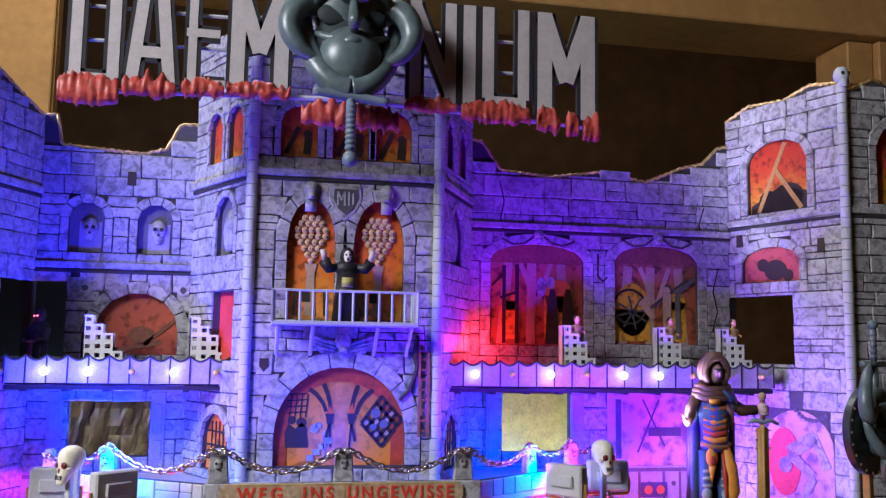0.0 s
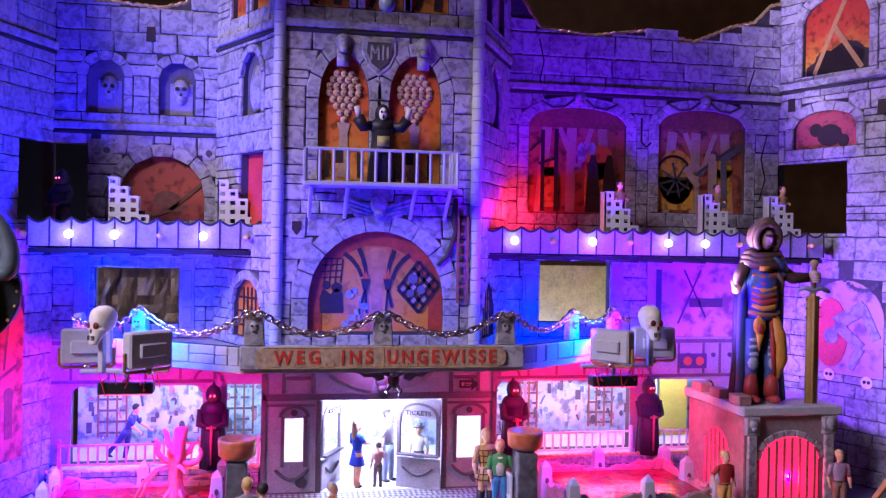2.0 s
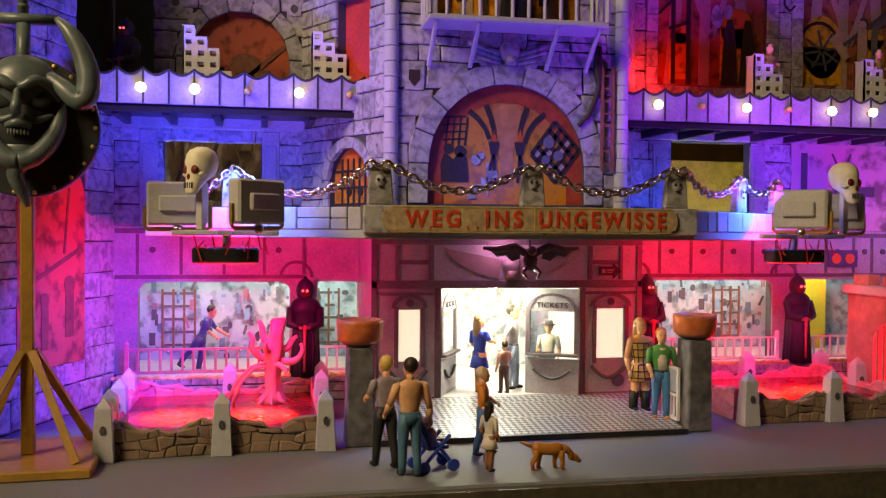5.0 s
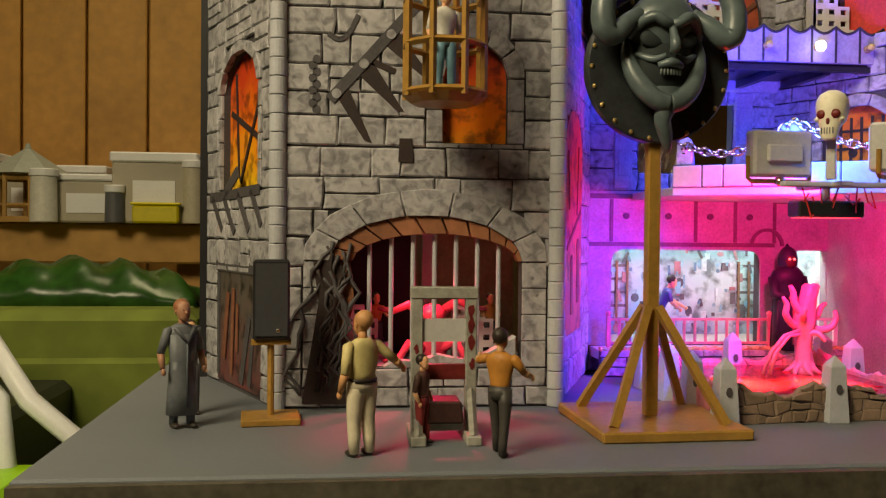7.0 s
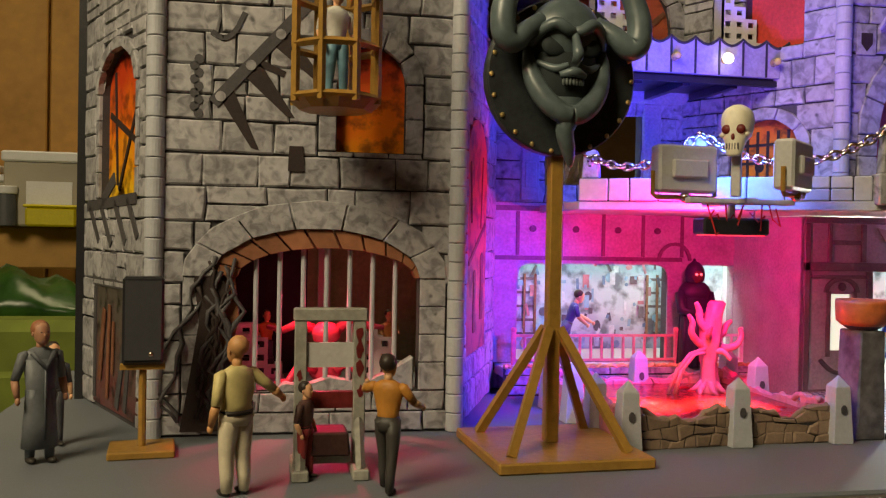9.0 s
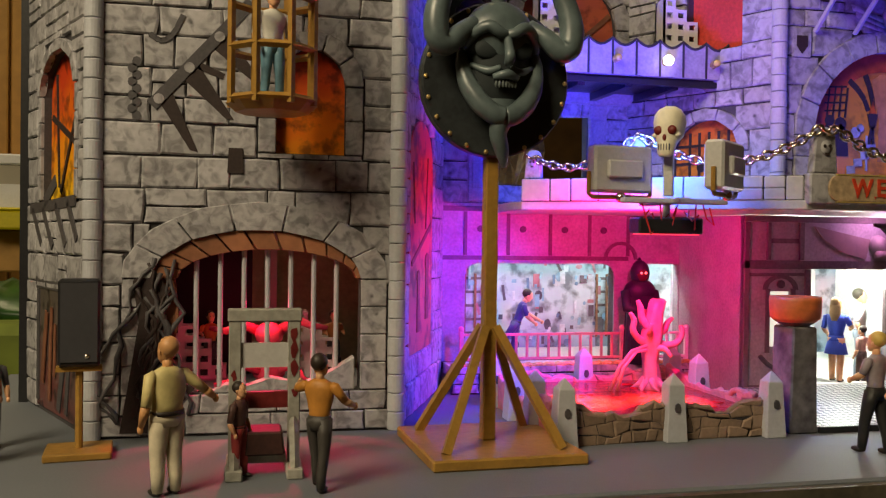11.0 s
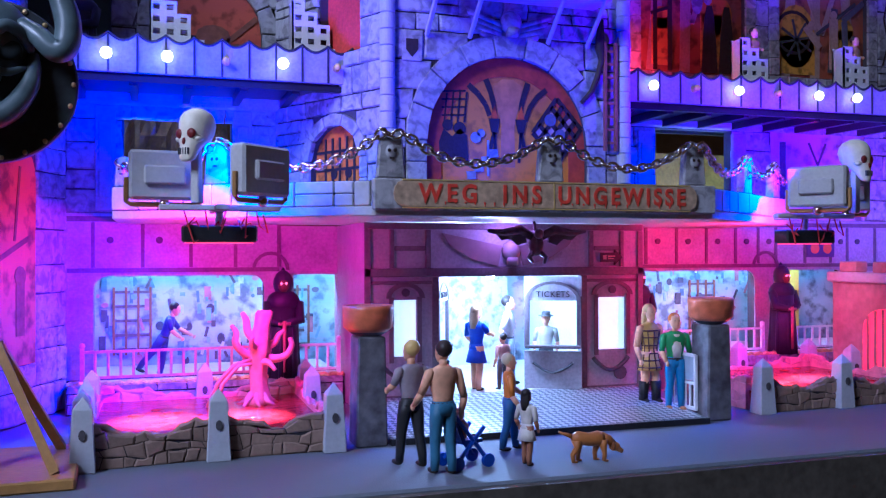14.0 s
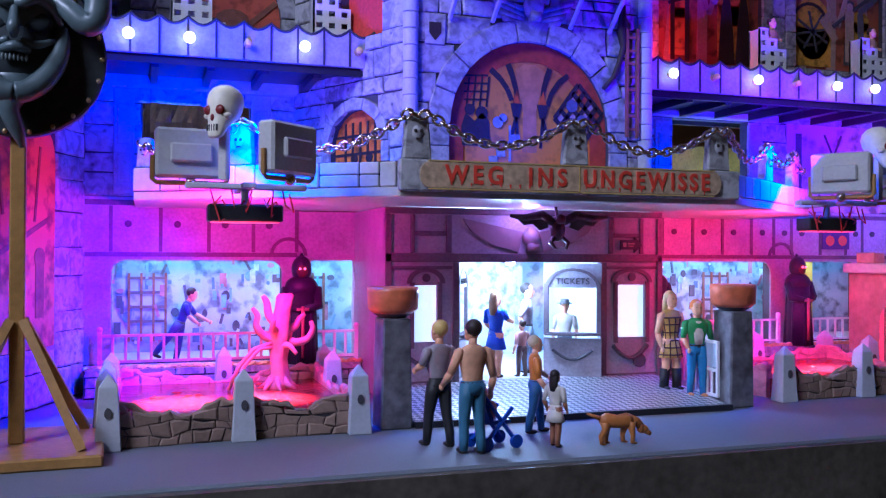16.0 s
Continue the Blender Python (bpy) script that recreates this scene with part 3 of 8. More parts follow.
for h in (h1, h2):
    painting(w_right, h, DUSK, "brown and orange dungeon painting")
    c = (h["u0"] + h["u1"]) / 2
    bm = bmesh.new()
    prism(bm, arch_outline(hole(h["u0"], h["u1"], h["z1"] - 1, h["z1"], h["rise"])), 0.9, 1.2)
    part("painted_vault", bm, RUST, w_right, "dark red brick vault")
    flat(w_right, "painted_pillars", [bar2((c + d, 84.5), (c + d * 0.8, 112), 3.2) for d in (-12.5, -2, 11)], PALE, 1.15, 0.2)
flat(w_right, "painted_doorway", [disc2((34, 101), 5.2, 16, 1.1), bar2((34, 86), (34, 101), 10.4), disc2((16.5, 99), 3.2, 14), bar2((16.5, 86), (16.5, 99), 6.4)], FIRE_TALL, 1.0, 0.2)
flat(w_right, "painted_doorway", [disc2((61, 97), 6.6, 16, 1.4), bar2((61, 86), (61, 97), 13), disc2((78, 100), 3.4, 14), bar2((78, 86), (78, 100), 6.8)], EMBER, 1.02, 0.2)
flat(w_right, "painted_rib", [bar2((26, 98), (20, 112), 1.6), bar2((26, 98), (31, 112), 1.6), bar2((70, 98), (64, 112), 1.6), bar2((70, 98), (75, 112), 1.6)], PALE, 0.95, 0.2)
flat(w_right, "painted_sack", [disc2((27.5, 104), 1.8, 10, 1.9), disc2((31, 105.5), 1.4, 10, 1.5)], STONE, 0.6, 0.2)
flat(w_right, "painted_statue", [disc2((74, 104), 1.3), bar2((74, 88), (74, 103), 3.0), bar2((64, 100), (69, 94), 2.2), disc2((66.5, 100.5), 1.5)], PALE, 0.62, 0.2)
flat(w_right, "painted_shapes", [*[[(x - 2.6, 84.6), (x + 2.6, 84.6), (x + 2.0, 95), (x + 1.5, 100), (x + 0.8, 103.4), (x - 0.8, 103.4), (x - 1.5, 100), (x - 2.0, 95)] for x in (31.6, 37.2)], bar2((14.3, 84.6), (14.3, 111), 1.2), bar2((18.9, 84.6), (18.9, 111.5), 1.3), bar2((13, 100), (19, 102), 0.9), bar2((10, 104), (14, 108), 0.6)], INK, 0.75, 0.2)
flat(w_right, "painted_wheel", [bar2((60 + 6 * math.cos(k * 0.3491), 98 + 6 * math.sin(k * 0.3491)), (60 + 6 * math.cos((k + 1) * 0.3491), 98 + 6 * math.sin((k + 1) * 0.3491)), 0.9) for k in range(18)], INK, 0.8, 0.2)
flat(w_right, "painted_cannon", [bar2((85, 108.6), (77.4, 102.6), 1.7), bar2((78, 102.4), (78.4, 87), 2.0)], NICHE, 0.7, 0.2)
flat(w_right, "painted_spokes", [bar2((61 - 6 * math.cos(a), 96 - 6 * math.sin(a)), (61 + 6 * math.cos(a), 96 + 6 * math.sin(a)), 0.7) for a in (0.2, 1.0, 1.8, 2.6)] + [bar2((73, 87), (74.5, 106), 2.2), bar2((68, 98), (82, 108), 1.0)], IRON, 0.75, 0.2)
# centre tower
hb, ha, hc = H["wall_centre_tower"][:3]
painting(w_ct, hb, FIRE, "fiery painting of a vaulted dungeon")
ARCHRED = material("dark_red_arch_print", (0.4, 0.06, 0.025), 0.5, vary=0.45, grain=0.6, stain=0.2)
bm = bmesh.new()
for k in range(18):
    a0, a1 = math.pi * k / 18, math.pi * (k + 1) / 18
    prism(bm, [(26.9 + (18.5 - o) * math.cos(a), 58 + (18.5 - o) * math.sin(a)) for a, o in ((a0, -0.4), (a1, -0.4), (a1, 3.9), (a0, 3.9))], 0.95, 1.3)
for x in (8.0, 41.5):
    block(bm, x, x + 3.9, 0.95, 1.3, 49, 58)
part("painted_arch_band", bm, ARCHRED, w_ct, "dark red brick band round the painting")
SEPIA = picture("sepia_vault_painting", (0.72, 0.24, 0.015), (0.42, 0.13, 0.04), (0.66, 0.26, 0.02), 48, 74, 0.55, 0.16)
bm = bmesh.new()
prism(bm, arch_outline(hole(12.3, 41.5, 49, 58, 14.6)), 1.1, 1.36)
part("painted_vault", bm, SEPIA, w_ct, "sepia painting of a torchlit vault")
flat(w_ct, "painted_column", [[(25.4, 53), (28.8, 53), (28.6, 62), (30.6, 70.5), (28.4, 72), (25.8, 72), (23.6, 70.5), (25.6, 62)]], material("amber_column_print", (0.5, 0.2, 0.06), 0.5, vary=0.4, grain=0.5), 1.0, 0.2)
for pts in ([(18.0, 70.4), (20.2, 68.6), (21.9, 66.4), (22.9, 64)], [(22.0, 71.8), (23.0, 69.4), (23.8, 66.6), (24.2, 63.8)], [(31.8, 71.4), (31.0, 69), (30.3, 66.6), (30.1, 64)], [(36.2, 70.2), (33.9, 68.4), (32.2, 66), (31.2, 63.2)]):
    flat(w_ct, "painted_rib", [bar2(p, q, 1.25 - 0.12 * e) for e, (p, q) in enumerate(zip(pts, pts[1:]))], INK, 0.9, 0.2)
for x in (23.9, 30.1):
    flat(w_ct, "painted_torch", [[(x - 1.3, 63.4), (x + 1.3, 63.4), (x + 0.7, 60.4), (x - 0.7, 60.4)], bar2((x, 60.5), (x - (1.2 if x < 27 else -1.2), 55.6), 0.8), bar2((x, 60.5), (x + (0.5 if x < 27 else -0.5), 54), 0.6)], INK, 0.8, 0.2)
    flat(w_ct, "painted_flame", [[(x - 0.8, 63.3), (x + 0.9, 63.3), (x + 0.5, 64.8), (x + 0.2, 66.4), (x - 0.5, 64.9)]], FIRE, 0.85, 0.2)
flat(w_ct, "painted_lattice", [bar2((12.6 + 1.5 * k, 62.3), (13.2 + 1.5 * k, 69.2 - 0.4 * abs(k - 2)), 0.42) for k in range(4)] + [bar2((12.0, 63.6 + 1.7 * k), (17.4, 63.9 + 1.7 * k), 0.4) for k in range(4)], INK, 0.9, 0.2)
flat(w_ct, "painted_prisoners", [disc2((13.3, 61.6), 1.2), disc2((16.0, 61.0), 1.4), [(11.6, 54), (18, 54), (17.6, 59.6), (16, 61), (14.4, 59.2), (12.4, 60.8), (11.4, 58)]], INK, 0.85, 0.2)
flat(w_ct, "painted_rubble", [bar2((17.6 + 1.7 * k, 51 + 1.6 * k), (19.6 + 1.7 * k, 51.2 + 1.6 * k), 1.7) for k in range(4)] + [disc2((19.6, 59.2), 1.2), disc2((20.8, 60.2), 0.9), bar2((22.4, 51), (22.4, 58.6), 0.5)], STONE, 0.7, 0.2)
GA, GB, GD = Vector((32.9, 60.7)), Vector((38.6, 68.4)), Vector((38.8, 54.2))
flat(w_ct, "painted_grate", [bar2(GA.lerp(GB, k / 4), GA.lerp(GB, k / 4) + GD - GA, 1.0) for k in range(5)] + [bar2(GA.lerp(GD, k / 4), GA.lerp(GD, k / 4) + GB - GA, 1.0) for k in range(5)], INK, 0.75, 0.2)
flat(w_ct, "painted_glow", [bar2(GA + (GB - GA) * (k + 0.5) / 4 + (GD - GA) * (e + 0.3) / 4, GA + (GB - GA) * (k + 0.5) / 4 + (GD - GA) * (e + 0.75) / 4, 1.3) for k, e in ((0, 0), (1, 1), (0, 2), (2, 0), (3, 2), (1, 3), (2, 2))], PALE, 0.9, 0.15)
flat(w_ct, "painted_heads", [disc2((37, 63.6), 1.4), disc2((39.4, 60.5), 1.2), disc2((36.4, 59.6), 1.0)], NICHE, 0.66, 0.15)
TANBONE = material("tan_skull_print", (0.5, 0.33, 0.2), 0.5, vary=0.45, grain=0.5)
for h in (ha, hc):
    painting(w_ct, h, FIRE_TALL, "red and orange arch painting with heaped skulls")
    c = (h["u0"] + h["u1"]) / 2
    flat(w_ct, "painted_candle_column", [[(c - 1.6, 91), (c + 1.6, 91), (c + 1.1, 103), (c + 1.8, 106), (c - 1.8, 106), (c - 1.1, 103)]], PALE, 1.1, 0.2)
    flat(w_ct, "painted_torch", [bar2((c - 4.4, 91), (c - 4.2, 98), 1), bar2((c + 4.4, 91), (c + 4.2, 98), 1), bar2((c - 1.2, 95), (c - 1.2, 98.6), 2.2)], INK, 0.9, 0.2)
    rows = [(106.8, 1), (108.6, 2), (110.4, 3), (112.2, 4), (114, 5), (115.8, 5), (117.6, 4), (119.2, 3)]
    for zz, n in rows:
        for k in range(n):
            x = c + (k - (n - 1) / 2) * 2.0
            bm = bmesh.new()
            ball(bm, (x, 1.0, zz), 0.98, 1, 0.35, 1.05, 8)
            for e in (-0.35, 0.35):
                ball(bm, (x + e, 0.68, zz - 0.15), 0.24, 1, 0.5, 1, 5)
            ob = part("painted_skull", bm, [TANBONE, INK], w_ct, "", True)
            for p in ob.data.polygons[len(ob.data.polygons) - 2 * 15:]:
                p.material_index = 1
for h in H["wall_centre_tower"][3:6]:
    painting(w_ct, h, EMBER, "dark red painted window")
    flat(w_ct, "painted_bones", [bar2((h["u0"] + 1.5, 138), (h["u0"] + 5, 146), 1.4), disc2((h["u1"] - 2.8, 144), 1.3), bar2((h["u1"] - 3, 138), (h["u1"] - 2.6, 143), 2.2)], INK)
    flat(w_ct, "painted_flame", [bar2((h["u0"] + 0.6, 137), (h["u0"] + 0.6, 144), 0.9)], FIRE, 1.1, 0.2)
for w in (w_ctl, w_ctr):
    for h in H[w.name]:
        if h["z0"] > 130:
            painting(w, h, EMBER, "red painted window")
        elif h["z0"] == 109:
            painting(w, h, NICHE, "niche with a shadow colour behind a shield")
            bm = bmesh.new()
            ball(bm, ((h["u0"] + h["u1"]) / 2 + 0.8, 0.9, 116), 4.0, 1, 0.3, 1.7)
            part("shield_relief", bm, STONE, w, "carved stone coat of arms", True)
        elif h["rise"]:
            painting(w, h, FIRE, "painted barred window with a glow")
            c = (h["u0"] + h["u1"]) / 2
            flat(w, "painted_bars", [bar2((c + d, 46), (c + d, 60), 0.6) for d in (-5, -2.5, 0, 2.5, 5)] + [bar2((h["u0"], z), (h["u1"], z), 0.6) for z in (49, 53, 57)] + [disc2((c - 2, 52), 1.1), disc2((c + 3, 52), 1.1)], INK)
REDN = material("red_niche_paint", (0.6, 0.05, 0.04), 0.5, vary=0.3)
painting(w_ctl, H["wall_centre_tower_west"][0], REDN, "red painted niche above the ledge", 2.2)
painting(w_rtl, H["wall_tower_east_flank"][0], EMBER, "window painting of beams under a yellow sky")
flat(w_rtl, "painted_beams", [bar2((13, 131.5), (24, 155), 1.5), bar2((20, 146), (30, 131.5), 1.6)], WOOD)
flat(w_rtl, "painted_rubble", [disc2((25, 136), 6, sz=0.8), disc2((17, 135), 4), [(10, 131.2), (33, 131.2), (33, 137), (22, 140), (10, 134)]], INK, 1.2, 0.15)
painting(w_rtl, H["wall_tower_east_flank"][1], ROSE, "red oven-like painting")
flat(w_rtl, "painted_shapes", [disc2((19, 111), 4.5, sz=0.8), disc2((14, 113), 2.2), disc2((24, 109), 2)], INK)
painting(w_rt, H["wall_tower_east_front"][0], EMBER, "window painting with a brown beam")
painting(w_rt, H["wall_tower_east_front"][1], BLOOD, "red painted arch")

# flat murals on the stone
SKYRED = material("red_sky_paint", (0.6, 0.06, 0.06), 0.5, vary=0.3)
flat(w_rtl, "painted_sky", [disc2((22, 47), 6.2, 20, 1.8)], SKYRED, -0.62, 0.2)
flat(w_rtl, "painted_figure", [bar2((24, 50), (34, 56), 4.5), bar2((33, 56), (38, 46), 3), bar2((24, 50), (33, 43), 3.4), bar2((33, 43), (29, 36), 2.6), disc2((22.5, 46), 2.6)], STONE, -0.85, 0.2)
flat(w_rtl, "painted_skull", [disc2((22, 33.5), 2.0), disc2((35, 32.5), 2.0)], BONE, -0.85, 0.2)
flat(w_rtl, "painted_eye", [disc2((x, z), 0.55) for x, z in ((21.3, 33.6), (22.7, 33.6), (34.3, 32.6), (35.7, 32.6))], INK, -1.0, 0.2)
flat(w_rtl, "painted_chain", [disc2((27 + 1.2 * k, 61 + 0.12 * (k - 5) ** 2), 0.7, 8) for k in range(10)], IRON, -0.95, 0.2)
MURALS = {
    "wall_tower_west_flank": [(hole(9, 33, 12, 50, 9), BLOOD, "red mural of hanging shapes in a vault")],
    "wall_wing_east": [(hole(51, 84, 43.6, 69), MAUVE, "faded magenta mural with chains and boxes")],
    "wall_tower_west_side": [(hole(8, 35.5, 1, 24.5), picture("portcullis_mural", (0.16, 0.03, 0.03), (0.03, 0.03, 0.03), (0.1, 0.08, 0.07), 0, 40, 0.2, 0.2), "dark mural of leaning planks and rags")],
    "wall_tower_east_flank": [(hole(14, 40, 34, 52, 12), MAUVE, "mural of a grey creature under an arch")],
}
for w, _, _, _, hs in WALLS:
    for h, m, label in MURALS.get(w.name, []):
        bm = bmesh.new()
        prism(bm, arch_outline(h), -0.35, 0.1)
        part("painting", bm, m, w, label)
flat(w_lt_right, "painted_shapes", [bar2((11, 30), (31, 38), 1), bar2((14, 38), (12, 50), 0.7), bar2((25, 37), (27, 52), 0.7), disc2((27, 30), 2), bar2((27, 18), (27, 29), 3), disc2((18, 27), 1.6), bar2((18, 16), (18, 26), 2.4)], RUST, -0.55, 0.2)
flat(w_right, "painted_shapes", [bar2((62, 48), (70, 66), 0.6), bar2((72, 50), (64, 66), 0.6), bar2((66, 55), (78, 55), 3), bar2((55, 46), (55, 66), 2)], IRON, -0.55, 0.2)
flat(w_lt_left, "painted_planks", [bar2((24, 2), (29, 16), 2.2), bar2((29, 2), (32, 18), 1.8), bar2((7, 25.4), (36.5, 25.4), 2.2), bar2((9, 27), (21, 31), 1.0), bar2((34, 27), (21, 31), 1.0), bar2((9, 2), (9, 24), 1.6)], IRON, -0.6, 0.25)
flat(w_lt_left, "painted_rags", [bar2((13, 6), (16, 20), 2.0), bar2((18, 3), (19.5, 21), 1.6), bar2((21.5, 8), (22, 18), 1.2)], RUST, -0.75, 0.2)
flat(w_lt_left, "painted_spikes", [bar2((3, 40), (35, 41), 2.0), bar2((5, 40), (12, 33), 1.8), bar2((13, 40), (20, 32.5), 1.8), bar2((22, 40.5), (29, 33), 1.8), bar2((30, 41), (36, 34), 1.6), bar2((14, 41), (22, 45), 2.5)], IRON, -0.85, 0.25)
flat(w_lt_front, "painted_rake", [bar2((9.4, 57.2), (26, 76), 2.0)], IRON, -0.95, 0.3, "painted dark spiked beam")
flat(w_lt_front, "painted_rake_teeth", [[(10.8, 57.6), (12.6, 60), (17.2, 49.4), (15.8, 49.8)], [(14.6, 62.0), (17.0, 64.8), (23.2, 55.2), (21.8, 55.4)], [(19.4, 67.6), (21.8, 70.4), (28.4, 61.6), (27.0, 61.6)], [(16.0, 64.2), (16.6, 65.4), (21.6, 63.2), (21.2, 62.2)]], INK, -0.8, 0.3, "painted black spikes")
flat(w_lt_front, "painted_rivets", [disc2((10.6, 58.4), 0.9), disc2((15.6, 64), 0.9), disc2((20.6, 69.6), 0.9)], STONE, -1.1, 0.2)
flat(w_lt_front, "painted_hook", [bar2((9 + 0.9 * k, 71 - (1.6, 2.2, 2.6, 2.4, 1.6, 0.2)[k]), (10 + 0.9 * k, 71 - (2.2, 2.6, 2.4, 1.6, 0.2, -2)[k]), 0.9) for k in range(6)], IRON, -0.85, 0.25, "painted chain hook")
flat(w_lt_front, "painted_chain", [disc2((6.6 + 0.35 * (-1) ** k, 55.4 + 1.15 * k), 0.8, 8, 1.1) for k in range(9)], IRON, -0.85, 0.25)

for c, z in ((26, 121.6), (70, 122.6)):
    bm = bmesh.new()
    skull_relief(bm, c, -1.0, z, 1.9)
    part("skull_keystone", bm, STONE, w_right, "carved skull on the arch crown", True)
    for s in (-1, 1):
        bm = bmesh.new()
        tube(bm, [(c + s * 1.6, -1.0, z - 0.4), (c + s * 5, -1.1, z - 3.0), (c + s * 9, -1.1, z - 3.6), (c + s * 13, -1.0, z - 1.6)], 0.42)
        part("chain_relief", bm, IRON, w_right)
flat(w_right, "painted_hook", [bar2((47.6, 116), (47.6, 108), 0.6), bar2((47.6, 108), (49.4, 106.4), 0.6), bar2((49.4, 106.4), (51, 108), 0.6)], INK, -0.95, 0.25)
for x in (15, 44.2):
    flat(w_left, "plaque", [[(x - 1.7, 97.4), (x + 1.7, 97.4), (x + 1.7, 101), (x - 1.7, 101)]], STONE, -1.0, 0.5)
    flat(w_left, "plaque_knob", [disc2((x, 99.2), 1.0, 10)], IRON, -1.15, 0.3)
flat(w_left, "painted_arc", [bar2((30.7 + 17 * math.cos(0.2 + k * 0.14), 80 + 20.5 * math.sin(0.2 + k * 0.14)), (30.7 + 17 * math.cos(0.34 + k * 0.14), 80 + 20.5 * math.sin(0.34 + k * 0.14)), 0.5) for k in range(19)], IRON, -0.95, 0.2)
for x, z in ((5.0, 77.0),):
    flat(w_ct, "plaque", [[(x - 2.1, z - 2.6), (x + 2.1, z - 2.6), (x + 2.1, z + 2.6), (x - 2.1, z + 2.6)]], STONE, -1.0, 0.5)
    flat(w_ct, "plaque_hollow", [[(x - 1.3, z + 1.8), (x - 1.3, z - 0.4), (x, z - 2.0), (x + 1.3, z - 0.4), (x + 1.3, z + 1.8)]], INK, -1.15, 0.3)
bm = bmesh.new()
tube(bm, [(48.4, -1.3, 86), (48.0, -1.4, 80), (48.5, -1.4, 76.8), (47.3, -1.4, 73), (46, -1.4, 70), (43.6, -1.3, 67.4)], [0.6, 1.1, 0.7, 0.6, 0.6, 0.5], 8)
part("root_relief", bm, INK, w_ct, "black twisted root by the arch", True)
for pts in ([(12, 140), (13.6, 133), (12.4, 127), (14, 121)], [(88, 134), (86, 128), (87.4, 121)], [(93, 112), (91, 104), (92.6, 97), (90.6, 90)]):
    flat(w_right, "painted_crack", [bar2(p, q, 0.42) for p, q in zip(pts, pts[1:])], INK, -0.9, 0.2)
for w, u, z in ((w_left, 27, 134), (w_left, 12, 104.6), (w_rtl, 6, 122), (w_rtl, 38, 118), (w_lt_front, 49, 92), (w_lt_front, 23.5, 48.2)):
    flat(w, "painted_slot", [[(u - 1.4, z - 2.2), (u + 1.4, z - 2.2), (u + 1.2, z + 2.2), (u - 1.2, z + 2.2)]], INK, -0.9, 0.2)

# ---- stonework: every block its own piece ----


def stone_mesh(seed):
    r = random.Random(seed)
    bm = bmesh.new()
    j = [(r.uniform(-0.03, 0.03), r.uniform(-0.04, 0.04)) for _ in range(8)]
    base = [(-0.5, -0.5), (0, -0.49), (0.5, -0.5), (0.5, 0), (0.5, 0.5), (0, 0.5), (-0.5, 0.5), (-0.5, 0)]
    o = [bm.verts.new((x + a, 0.5, z + b)) for (x, z), (a, b) in zip(base, j)]
    m = [bm.verts.new((x + a, -0.2, z + b)) for (x, z), (a, b) in zip(base, j)]
    f = [bm.verts.new((x * 0.92 + a, -0.5, z * 0.88 + b)) for (x, z), (a, b) in zip(base, j)]
    for p, q in ((o, m), (m, f)):
        for k in range(8):
            bm.faces.new((p[k], p[(k + 1) % 8], q[(k + 1) % 8], q[k]))
    bm.faces.new(f)
    bmesh.ops.recalc_face_normals(bm, faces=bm.faces[:])
    me = bpy.data.meshes.new("stone")
    bm.to_mesh(me)
    bm.free()
    me.materials.append(STONE)
    return me


STONES = [stone_mesh(k) for k in range(5)]


def taken(h, z, half):
    """The stretch of a course that an opening and its ring take up."""
    g = h["ring"] + 0.15
    lo, hi = h["z0"] - 0.1, h["z1"]
    if z + half < lo:
        return None
    c, w = (h["u0"] + h["u1"]) / 2, (h["u1"] - h["u0"]) / 2 + g
    if z - half <= hi - half * 0.8:
        return (c - w, c + w)
    if h["rise"]:
        outer = 1 - ((z + 0.5 * half - hi) / (h["rise"] + g)) ** 2
        inner = 1 - (max(0.0, z - half - hi) / (h["rise"] + 0.5)) ** 2
        cut = max(w * math.sqrt(max(0.0, outer)), (w - g + 0.5) * math.sqrt(max(0.0, inner)))
        if cut > 0:
            return (c - cut, c + cut)
    return None


